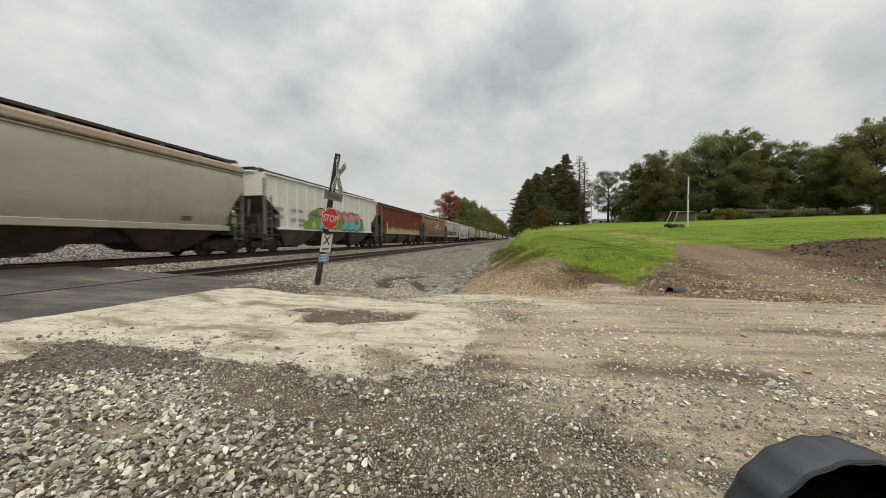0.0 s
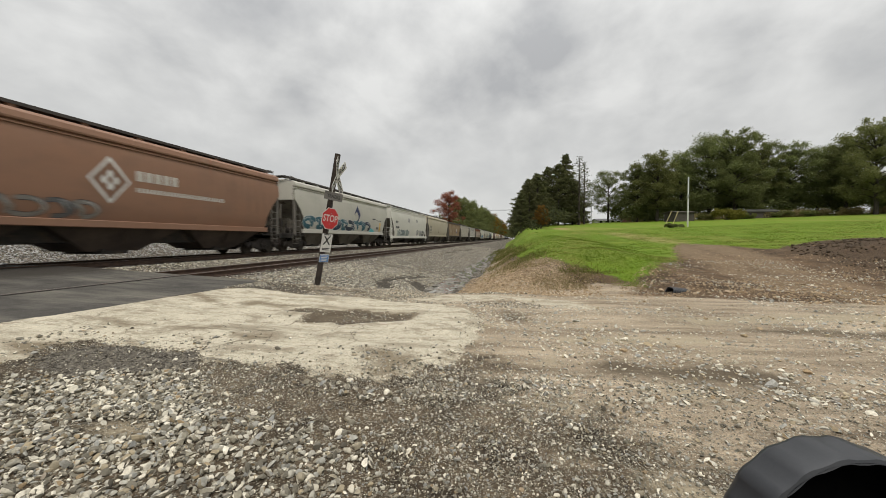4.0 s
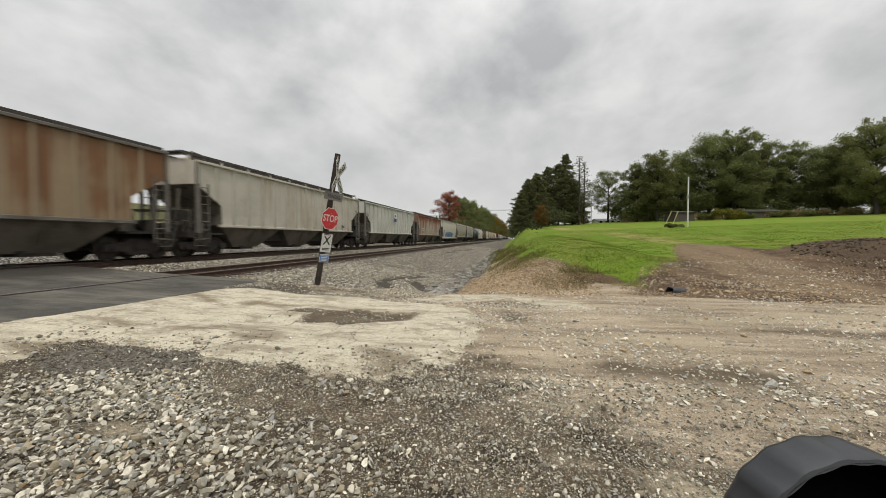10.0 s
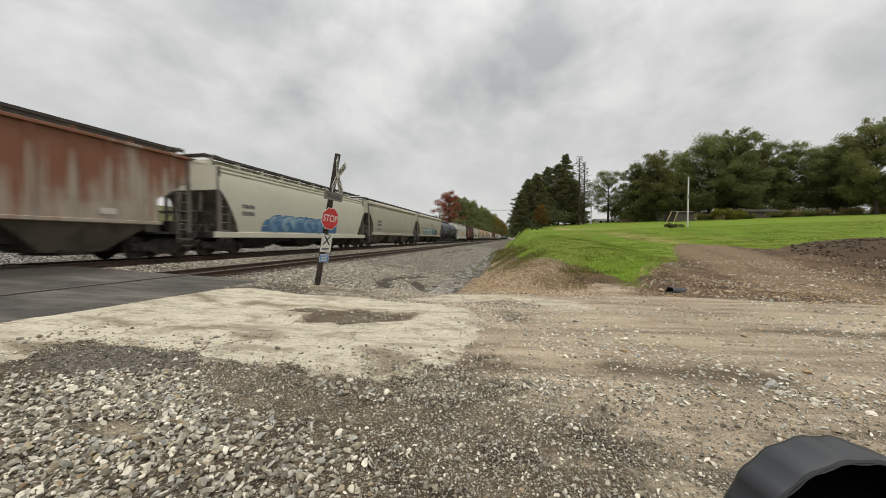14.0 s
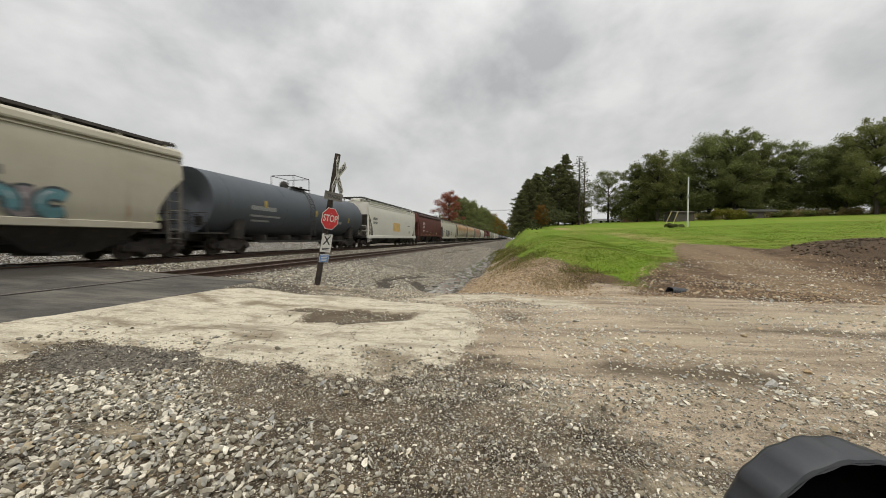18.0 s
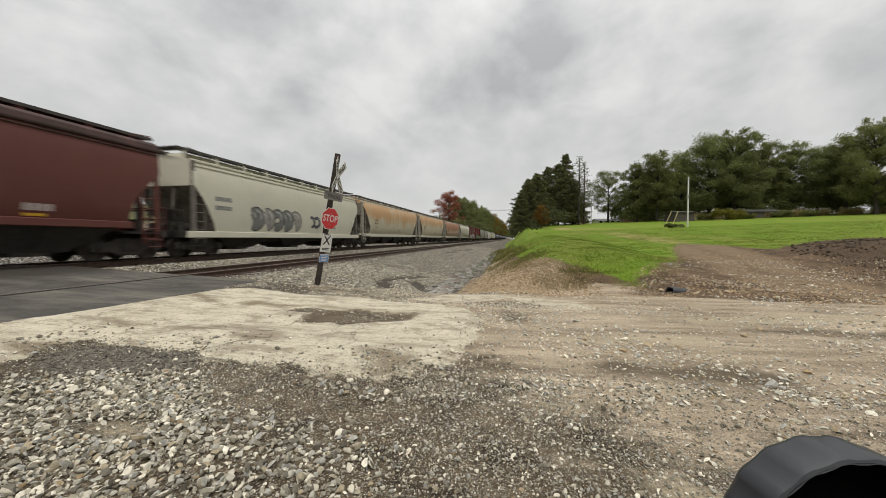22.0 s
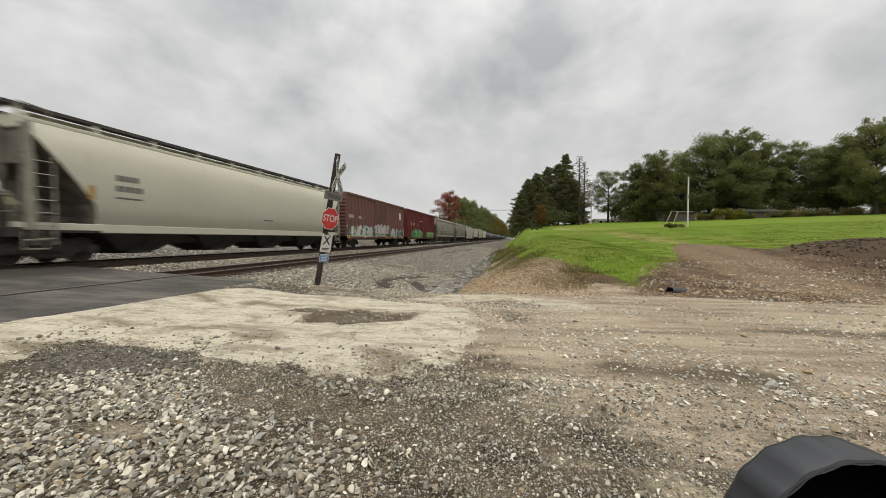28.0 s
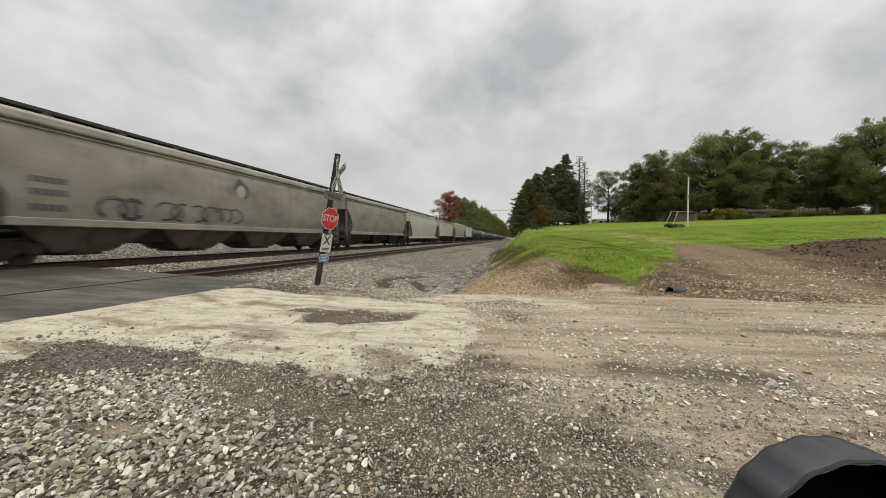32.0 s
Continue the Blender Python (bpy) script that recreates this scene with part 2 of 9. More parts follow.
def place(name, me, parent=None, at=(0, 0, 0), label="", mat=None, turn=None):
    """Links a mesh as one object, a part where a parent is given."""
    ob = new(name, me)
    if turn is None:
        ob.location = at
    else:
        ob.matrix_basis = Matrix.Translation(at) @ turn
    if parent is not None:
        ob.parent = parent
    if mat is not None:
        ob.material_slots[0].link = "OBJECT"
        ob.material_slots[0].material = mat
    if label:
        ob["label"] = label
    return ob


def thing(name, at, label, category, group="", kind="", data=None):
    ob = new(name, data)
    if data is None:
        ob.empty_display_size = 0.3
    ob.location = at
    return tagged(ob, label, category, group, kind)


def smooth01(a):
    a = np.clip(a, 0, 1)
    return a * a * (3 - 2 * a)


# ---- the ground ----
X_NEAR, X_FAR = -9.95, -14.8          # centre lines of the two tracks
Z_NEAR, Z_FAR = 0.28, 0.50            # tops of their rails


def bank_top(x, y):
    """The field that climbs away from the road on the side of the drive."""
    yy = np.minimum(y, 95.0)
    plane = 0.055 * (yy - 12.0) + 0.032 * np.minimum(np.maximum(x, -4), 120)
    plane = np.where(plane > 0.3, plane, 0.3 * np.exp(np.minimum((plane - 0.3) / 0.3, 0)))
    plane = plane * smooth01((y - 8.6 - 0.25 * np.maximum(x, 0)) / 6.0)
    knoll = 0.62 * smooth01((y - 8.5 - 0.2 * np.maximum(x, 0)) / 4.5) * smooth01((x + 1.2) / 3.0) * (1 - smooth01((x - 3.2) / 3.5)) * (1 - smooth01((y - 18) / 25))
    return plane * smooth01((x + 1.6) / 4.2) + knoll


def gullies(x, y):
    """Shallow runnels that rain has cut through the ballast down to the ditch, 0 to 1."""
    g = np.zeros(np.shape(x))
    for path in RUNNELS:
        for (ax, ay), (bx, by) in zip(path, path[1:]):
            ex, ey = bx - ax, by - ay
            t = np.clip(((x - ax) * ex + (y - ay) * ey) / (ex * ex + ey * ey), 0, 1)
            g = np.maximum(g, np.exp(-(np.hypot(x - ax - t * ex, (y - ay - t * ey) * 0.6) / 0.24) ** 2))
    return g


RUNNELS = [[(-4.75, 12.6), (-4.2, 11.4), (-3.5, 10.5), (-3.0, 9.6)], [(-4.9, 13.4), (-4.5, 14.5), (-4.1, 15.6)], [(-3.8, 13.6), (-3.2, 12.8), (-2.7, 12.0)]]


def height(x, y):
    """Height of the ground, in metres; one sheet for the whole place."""
    x, y = np.asarray(x, float), np.asarray(y, float)
    bed = np.interp(x, [-400, -60, -24, -20, -17.6, -17.0, -12.9, -12.3, -11.7, -8.3, -7.6, -5.0, -3.35, -2.95, -1.9, -1.45, -0.3, 1],
                    [10.0, 7.0, 2.4, 1.1, 0.36, 0.29, 0.29, 0.16, 0.08, 0.08, 0.0, -0.25, -0.48, -0.56, -0.56, -0.42, 0.0, 0.0])
    road = np.interp(x, [-60, -20, -17.0, -14.0, -12.9, -9.2, -6.6, -4.2, -2.5, 60], [1.5, 0.52, 0.47, 0.46, 0.44, 0.265, 0.17, 0.03, 0.0, 0.0])
    edge = 8.75 + 0.25 * np.sin(x * 1.3) * (x > -7) - 0.0 * x
    k = smooth01((y - edge) / 0.55 + 0.2)
    z = road * (1 - k) + bed * k
    z = z + bank_top(x, y) - 0.22 * gullies(x, y)
    near = np.exp(-((np.hypot(x, y)) / 45.0) ** 2)
    lump = 0.018 * np.sin(1.9 * x + 0.7 * y) * np.sin(1.3 * y - 0.5 * x) + 0.011 * np.sin(4.1 * x - 1.2 * y + 1) * np.sin(3.3 * y + 2.1 * x)
    z = z + lump * near * smooth01((x + 6.2) / 1.5)
    # a soil mound beside the drive
    z = z + 0.42 * np.exp(-(((x - 15.0) / 2.6) ** 2 + ((y - 17.6) / 2.4) ** 2)) + 0.30 * np.exp(-(((x - 19.0) / 3.0) ** 2 + ((y - 20.0) / 2.6) ** 2))
    return z


def turf_edge(x):
    """Where the mown grass begins on the slope."""
    return np.interp(x, [-3.0, -1.3, 0.4, 1.6, 2.4, 3.0, 8.0, 60.0], [130.0, 42.0, 14.5, 12.0, 11.1, 10.4, 11.5, 22.0])


def hz(x, y):
    return float(height(x, y))


def graded(inner_lo, inner_hi, step, lo, hi, growth=1.12):
    """Grid lines: even inside, ever wider outside."""
    a = list(np.arange(inner_lo, inner_hi + step / 2, step))
    s, p = step, inner_lo
    left = []
    while p > lo:
        s *= growth
        p -= s
        left.append(max(p, lo))
    s, p = step, a[-1]
    right = []
    while p < hi:
        s *= growth
        p += s
        right.append(min(p, hi))
    return np.array(left[::-1] + a + right)


def inside_distance(px, py, outline):
    """Signed distance to an outline, positive inside."""
    best = np.full(px.shape, 1e9)
    odd = np.zeros(px.shape, bool)
    n = len(outline)
    for i in range(n):
        (ax, ay), (bx, by) = outline[i], outline[(i + 1) % n]
        ex, ey = bx - ax, by - ay
        t = np.clip(((px - ax) * ex + (py - ay) * ey) / (ex * ex + ey * ey), 0, 1)
        best = np.minimum(best, np.hypot(px - ax - t * ex, py - ay - t * ey))
        cross = ((ay > py) != (by > py)) & (px < (bx - ax) * (py - ay) / ((by - ay) if by != ay else 1e-9) + ax)
        odd ^= cross
    return np.where(odd, best, -best)


SLAB = [(-7.4, 2.2), (-6.6, 4.0), (-6.45, 6.9), (-6.0, 7.4), (-4.8, 7.3), (-3.1, 7.15), (-1.42, 6.94), (-0.82, 6.5), (-0.45, 5.6), (-0.49, 4.7), (-0.58, 4.05), (-0.73, 3.57), (-0.91, 3.57), (-1.04, 3.25), (-1.13, 3.06), (-1.42, 3.11), (-1.85, 3.09), (-2.21, 3.24), (-2.71, 3.17), (-3.15, 3.18), (-3.37, 3.27), (-3.64, 3.5), (-3.77, 3.36), (-4.16, 3.36), (-4.51, 3.41), (-4.91, 3.37), (-5.1, 3.2), (-5.05, 2.95), (-4.8, 2.75), (-5.0, 2.6), (-5.4, 2.4)]
CRUST = [(-2.5, 7.35), (-1.5, 8.3), (0.24, 8.4), (1.27, 7.85), (2.0, 6.84), (1.3, 6.8), (0.5, 7.35), (-0.12, 7.8), (-0.9, 7.2)]
DRIVE = [(2.6, 9.0), (3.25, 10.4), (3.95, 11.6), (6.7, 16.8), (8.9, 23.0), (10.0, 24.4), (11.2, 23.0), (11.6, 19.0), (13.0, 20.6), (16.1, 23.4), (20.8, 25.2), (44, 30), (44, 9.5), (12, 9.0), (8, 8.6), (4.6, 8.7)]
MOUND = [(11.2, 13.2), (11.3, 18.0), (13.0, 20.3), (16.0, 23.0), (19.0, 24.5), (27.0, 25.5), (27.0, 17.0), (17.0, 13.5)]
LANE = [(10.0, 24.4), (9.0, 19.0), (8.0, 13.8), (8.1, 12.0), (8.0, 10.4), (8.3, 8.6)]
RUBBLE = [(-4.52, 2.6), (-4.8, 2.9), (-4.75, 3.22), (-4.4, 3.36), (-3.75, 3.32), (-3.5, 3.42), (-3.15, 3.05), (-3.34, 2.83), (-3.81, 2.7), (-4.05, 2.55)]
HOLES = [[(-4.15, 5.69), (-3.45, 5.96), (-1.57, 6.01), (-1.6, 5.36), (-2.04, 5.28), (-2.58, 4.99), (-2.77, 5.19), (-3.24, 4.96), (-3.44, 5.54)]]
SOILED = [[(-1.78, 3.92), (-1.58, 4.01), (-1.04, 3.86), (-0.91, 3.58), (-1.04, 3.25), (-1.22, 3.08), (-1.42, 3.24)], [(-5.76, 4.09), (-5.82, 4.29), (-5.33, 4.17), (-4.96, 4.19), (-4.12, 4.38), (-3.83, 4.24), (-4.31, 4.03), (-4.96, 4.02), (-5.26, 3.88)], [(-5.76, 3.03), (-5.46, 3.13), (-5.24, 3.34), (-4.81, 3.3), (-4.93, 3.08), (-4.88, 2.81), (-5.05, 2.66)], [(-5.22, 5.84), (-4.94, 6.2), (-3.95, 6.24), (-4.07, 5.91), (-4.78, 5.73)], [(-6.57, 6.07), (-6.29, 6.37), (-4.95, 5.63), (-4.95, 5.44), (-5.62, 5.6)], [(-3.69, 4.08), (-3.4, 4.22), (-3.06, 4.18), (-3.01, 3.95), (-3.28, 3.85)]]
PALES = [[(0.13, 2.85), (0.42, 3.05), (0.83, 3.15), (0.9, 2.98), (0.4, 2.8)], [(1.05, 3.35), (1.39, 3.51), (1.72, 3.36), (1.85, 3.14), (1.47, 3.16), (1.08, 3.22)], [(0.65, 2.04), (0.94, 2.2), (1.1, 1.95), (0.69, 1.85)], [(-3.03, 1.92), (-2.95, 2.05), (-2.53, 2.06), (-2.42, 1.93), (-2.6, 1.83), (-2.76, 1.87)], [(0.17, 3.89), (0.4, 4.21), (0.52, 3.87), (0.36, 3.78)], [(0.4, 4.9), (2.4, 5.4), (2.6, 5.0), (0.6, 4.6)], [(2.5, 6.6), (6.0, 7.6), (6.4, 7.0), (2.8, 6.1)]]
DARKS = [[(-0.5, 3.6), (0.26, 3.56), (0.97, 3.46), (1.6, 3.49), (2.39, 3.35), (2.82, 4.09), (2.21, 4.29), (1.33, 4.03), (1.08, 4.3), (0.6, 3.73), (-0.3, 3.8)], [(-0.3, 6.9), (0.19, 6.49), (0.34, 5.97), (0.12, 5.64), (-0.3, 5.7)], [(3.0, 5.9), (5.5, 6.3), (5.5, 5.8), (3.2, 5.5)], [(-6.68, 7.05), (-6.91, 7.61), (-6.9, 8.7), (-5.9, 8.55), (-4.84, 8.2), (-4.24, 7.25), (-5.43, 7.2)]]
PILE = [(-6.0, 1.2), (-5.4, 2.2), (-4.5, 2.35), (-4.1, 2.78), (-3.06, 2.95), (-2.43, 2.55), (-2.02, 2.35), (-1.31, 2.22), (-0.8, 1.7), (-0.7, 0.9), (-6.0, 0.9)]
CRACKS = [[(-3.48, 3.38), (-3.4, 3.67), (-3.29, 3.86), (-3.05, 4.1)], [(-3.37, 3.3), (-2.98, 3.21), (-2.74, 3.18)], [(-4.52, 4.16), (-4.09, 4.14), (-3.67, 4.2), (-3.12, 4.39)], [(-3.17, 4.5), (-3.28, 5.0), (-3.43, 5.54)], [(-2.96, 3.88), (-3.13, 4.23)], [(-3.61, 3.59), (-3.73, 3.96)], [(-2.9, 5.1), (-2.5, 5.05), (-2.1, 5.4)]]


def union_distance(px, py, outlines):
    best = np.full(np.shape(px), -9.0)
    for o in outlines:
        best = np.maximum(best, inside_distance(px, py, o))
    return best


def slab_rise(x, y):
    """The slab stands a little proud of the worn ground."""
    d = np.minimum(inside_distance(x, y, SLAB), 0.01 - union_distance(x, y, HOLES))
    return 0.03 * smooth01((d + 0.05) / 0.15)


def ground_material():
    m, n, ln, s = node_mat("road_and_field_ground")
    v = coords(n, ln)

    def attr(name):
        a = n.new("ShaderNodeAttribute")
        a.attribute_name = name
        return a.outputs["Fac"]

    n_big = noise_tex(n, ln, v, 0.5, 5.0)
    n_mid = noise_tex(n, ln, v, 2.6, 6.0, 0.62)
    n_fine = noise_tex(n, ln, v, 17.0, 5.0, 0.65)
    n_grit = noise_tex(n, ln, v, 75.0, 3.0, 0.6)
    vor = n.new("ShaderNodeTexVoronoi")
    vor.inputs["Scale"].default_value = 95.0
    ln.new(v, vor.inputs["Vector"])
    vor2 = n.new("ShaderNodeTexVoronoi")
    vor2.inputs["Scale"].default_value = 16.0
    ln.new(v, vor2.inputs["Vector"])
    sep = n.new("ShaderNodeSeparateColor")
    ln.new(vor.outputs["Color"], sep.inputs[0])
    sep2 = n.new("ShaderNodeSeparateColor")
    ln.new(vor2.outputs["Color"], sep2.inputs[0])

    # packed earth with small gravel
    stv = coords(n, ln, (0.32, 1.5, 1.0))
    drag = noise_tex(n, ln, stv, 1.5, 6.0, 0.6)
    drag2 = noise_tex(n, ln, coords(n, ln, (0.25, 1.7, 1.0)), 3.6, 6.0, 0.65)
    speckle = mixc(n, ln, ramp(n, ln, n_grit, 0.3, 0.7), (0.35, 0.35, 0.35), (1.6, 1.6, 1.6))
    soil = mixc(n, ln, ramp(n, ln, n_mid, 0.35, 0.68), (0.026, 0.019, 0.012), (0.145, 0.110, 0.072))
    packed = mixc(n, ln, ramp(n, ln, drag, 0.34, 0.64), (0.180, 0.136, 0.091), (0.450, 0.366, 0.262))
    packed = mixc(n, ln, calc(n, ln, "MULTIPLY", ramp(n, ln, drag2, 0.52, 0.66), 0.7), packed, mixc(n, ln, n_fine, (0.095, 0.070, 0.045), (0.20, 0.155, 0.10)))
    packed = mixc(n, ln, calc(n, ln, "MULTIPLY", ramp(n, ln, drag2, 0.40, 0.30), 0.6), packed, (0.46, 0.40, 0.29))
    shade = calc(n, ln, "ADD", calc(n, ln, "MULTIPLY", calc(n, ln, "SUBTRACT", n_mid, 0.5), 1.2), calc(n, ln, "MULTIPLY", calc(n, ln, "SUBTRACT", drag, 0.5), 0.8))
    pk = ramp(n, ln, calc(n, ln, "ADD", attr("packed"), shade), 0.3, 0.7)
    soil = mixc(n, ln, pk, soil, packed)
    soil = mixc(n, ln, calc(n, ln, "MULTIPLY", calc(n, ln, "MULTIPLY", ramp(n, ln, n_big, 0.55, 0.68), pk), 0.5), soil, mixc(n, ln, n_fine, (0.20, 0.16, 0.105), (0.36, 0.30, 0.205)))
    pebble = mixc(n, ln, sep.outputs[0], (0.12, 0.10, 0.075), (0.52, 0.475, 0.375))
    soil = mixc(n, ln, calc(n, ln, "MULTIPLY", ramp(n, ln, sep.outputs[1], 0.66, 0.8), 0.5), soil, pebble)
    soil = mixc(n, ln, 0.55, soil, speckle, "MULTIPLY")
    rag = calc(n, ln, "MULTIPLY", calc(n, ln, "SUBTRACT", n_mid, 0.5), 0.42)
    rag2 = calc(n, ln, "MULTIPLY", calc(n, ln, "SUBTRACT", n_fine, 0.5), 0.30)
    rag = calc(n, ln, "ADD", rag, rag2)
    wide = calc(n, ln, "MULTIPLY", rag, 3.0)
    # pale sandy spots and damp darker bands in the road
    pale = ramp(n, ln, calc(n, ln, "ADD", attr("pale"), rag), -0.06, 0.14)
    soil = mixc(n, ln, calc(n, ln, "MULTIPLY", pale, 0.7), soil, mixc(n, ln, n_fine, (0.27, 0.225, 0.15), (0.46, 0.395, 0.28)))
    damp = ramp(n, ln, calc(n, ln, "ADD", attr("damp"), rag), -0.08, 0.2)
    soil = mixc(n, ln, calc(n, ln, "MULTIPLY", damp, 0.82), soil, mixc(n, ln, n_fine, (0.042, 0.032, 0.021), (0.115, 0.088, 0.057)))
    # pale worn concrete
    conc = mixc(n, ln, ramp(n, ln, n_mid, 0.3, 0.7), (0.61, 0.55, 0.43), (0.48, 0.425, 0.325))
    conc = mixc(n, ln, calc(n, ln, "MULTIPLY", ramp(n, ln, n_fine, 0.52, 0.68), 0.6), conc, (0.28, 0.235, 0.17))
    conc = mixc(n, ln, calc(n, ln, "MULTIPLY", ramp(n, ln, drag, 0.52, 0.66), 0.75), conc, (0.25, 0.207, 0.148))
    worn = noise_tex(n, ln, coords(n, ln, (0.75, 1.2, 1.0)), 2.9, 8.0, 0.74)
    conc = mixc(n, ln, calc(n, ln, "MULTIPLY", ramp(n, ln, worn, 0.50, 0.60), 0.75), conc, (0.25, 0.205, 0.145))
    conc = mixc(n, ln, calc(n, ln, "MULTIPLY", ramp(n, ln, noise_tex(n, ln, v, 42.0, 2.0), 0.66, 0.72), 0.7), conc, (0.12, 0.095, 0.065))
    conc = mixc(n, ln, 0.55, conc, mixc(n, ln, ramp(n, ln, n_grit, 0.3, 0.7), (0.4, 0.45, 0.45), (1.5, 1.5, 1.5)), "MULTIPLY")
    warp = n.new("ShaderNodeVectorMath")
    warp.operation = "MULTIPLY_ADD"
    nc = n.new("ShaderNodeTexNoise")
    nc.inputs["Scale"].default_value = 1.6
    nc.inputs["Detail"].default_value = 8.0
    ln.new(v, nc.inputs["Vector"])
    ln.new(nc.outputs["Color"], warp.inputs[0])
    warp.inputs[1].default_value = (1.1, 1.1, 0.0)
    ln.new(v, warp.inputs[2])
    crack = n.new("ShaderNodeTexVoronoi")
    crack.feature = "DISTANCE_TO_EDGE"
    crack.inputs["Scale"].default_value = 0.42
    ln.new(warp.outputs[0], crack.inputs["Vector"])
    cline = calc(n, ln, "SUBTRACT", 1.0, ramp(n, ln, crack.outputs["Distance"], 0.001, 0.006))
    cline = calc(n, ln, "MULTIPLY", cline, ramp(n, ln, n_big, 0.46, 0.56))
    conc = mixc(n, ln, calc(n, ln, "MULTIPLY", cline, 0.7), conc, (0.09, 0.070, 0.048))
    soiled = ramp(n, ln, calc(n, ln, "ADD", attr("soiled"), rag), -0.05, 0.16)
    conc = mixc(n, ln, calc(n, ln, "MULTIPLY", soiled, 0.9), conc, mixc(n, ln, n_fine, (0.13, 0.102, 0.066), (0.26, 0.21, 0.14)))
    slab = calc(n, ln, "ADD", attr("slab"), rag)
    slab = ramp(n, ln, slab, -0.01, 0.025)
    col = mixc(n, ln, slab, soil, conc)
    crust = ramp(n, ln, calc(n, ln, "ADD", attr("crust"), calc(n, ln, "ADD", rag, calc(n, ln, "MULTIPLY", calc(n, ln, "SUBTRACT", drag2, 0.5), 2.4))), 0.0, 0.16)
    col = mixc(n, ln, calc(n, ln, "MULTIPLY", crust, 0.85), col, conc)
    # this mask also carries the shade painted into the runnels
    rubble = ramp(n, ln, calc(n, ln, "ADD", attr("rubble"), calc(n, ln, "MULTIPLY", rag, 0.7)), 0.0, 0.10)
    # asphalt
    asp = mixc(n, ln, ramp(n, ln, n_mid, 0.3, 0.7), (0.052, 0.049, 0.044), (0.095, 0.088, 0.078))
    asp = mixc(n, ln, ramp(n, ln, drag, 0.42, 0.7), asp, (0.165, 0.152, 0.128))
    asp = mixc(n, ln, 0.4, asp, mixc(n, ln, ramp(n, ln, n_grit, 0.3, 0.7), (0.5, 0.5, 0.5), (1.5, 1.5, 1.5)), "MULTIPLY")
    asp = mixc(n, ln, calc(n, ln, "MULTIPLY", attr("crossing"), 0.85), asp, mixc(n, ln, n_fine, (0.022, 0.019, 0.016), (0.06, 0.052, 0.043)))
    amask = ramp(n, ln, calc(n, ln, "ADD", attr("asphalt"), calc(n, ln, "MULTIPLY", rag2, 0.5)), -0.01, 0.02)
    col = mixc(n, ln, amask, col, asp)
    seam = n.new("ShaderNodeMath")
    seam.operation = "ABSOLUTE"
    ln.new(calc(n, ln, "ADD", attr("asphalt"), calc(n, ln, "MULTIPLY", rag2, 0.5)), seam.inputs[0])
    col = mixc(n, ln, calc(n, ln, "MULTIPLY", ramp(n, ln, seam.outputs[0], 0.045, 0.015), ramp(n, ln, n_mid, 0.38, 0.52)), col, (0.04, 0.034, 0.027))
    # ballast
    bal = mixc(n, ln, sep2.outputs[0], (0.085, 0.072, 0.055), (0.42, 0.375, 0.305))
    # gaps between the stones go near black, their shade put into the colour
    bal = mixc(n, ln, ramp(n, ln, vor2.outputs["Distance"], 0.2, 0.75), bal, (0.035, 0.030, 0.024))
    bal = mixc(n, ln, calc(n, ln, "MULTIPLY", ramp(n, ln, n_big, 0.52, 0.7), 0.45), bal, (0.13, 0.105, 0.078))
    coarse = noise_tex(n, ln, coords(n, ln, (1.0, 0.5, 1.0)), 5.0, 6.0, 0.75)
    bal = mixc(n, ln, 0.6, bal, mixc(n, ln, ramp(n, ln, coarse, 0.36, 0.64), (0.4, 0.4, 0.4), (1.5, 1.5, 1.5)), "MULTIPLY")
    bmask = ramp(n, ln, calc(n, ln, "ADD", attr("ballast"), wide), 0.45, 0.55)
    col = mixc(n, ln, bmask, col, bal)
    col = mixc(n, ln, calc(n, ln, "MULTIPLY", rubble, 0.85), col, mixc(n, ln, n_fine, (0.024, 0.020, 0.016), (0.10, 0.088, 0.070)))
    # bare earth of the drive and the bank
    clay = noise_tex(n, ln, v, 0.8, 7.0, 0.66)
    dirt = mixc(n, ln, ramp(n, ln, clay, 0.36, 0.62), (0.031, 0.019, 0.010), (0.128, 0.082, 0.046))
    dirt = mixc(n, ln, calc(n, ln, "MULTIPLY", ramp(n, ln, n_mid, 0.5, 0.7), 0.6), dirt, (0.21, 0.142, 0.086))
    lane = ramp(n, ln, calc(n, ln, "ADD", attr("lane"), calc(n, ln, "MULTIPLY", calc(n, ln, "SUBTRACT", n_mid, 0.5), 0.9)), 0.3, 0.8)
    dirt = mixc(n, ln, calc(n, ln, "MULTIPLY", lane, 0.8), dirt, mixc(n, ln, n_fine, (0.125, 0.085, 0.050), (0.25, 0.182, 0.113)))
    heap = ramp(n, ln, calc(n, ln, "ADD", attr("heap"), wide), -0.2, 0.5)
    dirt = mixc(n, ln, calc(n, ln, "MULTIPLY", heap, 0.85), dirt, mixc(n, ln, n_fine, (0.024, 0.016, 0.010), (0.085, 0.054, 0.031)))
    scree = ramp(n, ln, calc(n, ln, "ADD", attr("scree"), calc(n, ln, "MULTIPLY", rag, 0.8)), 0.35, 0.65)
    dirt = mixc(n, ln, calc(n, ln, "MULTIPLY", scree, 0.7), dirt, mixc(n, ln, sep2.outputs[0], (0.13, 0.09, 0.055), (0.42, 0.325, 0.21)))
    dirt = mixc(n, ln, 0.6, dirt, mixc(n, ln, ramp(n, ln, n_fine, 0.3, 0.7), (0.4, 0.4, 0.4), (1.5, 1.5, 1.5)), "MULTIPLY")
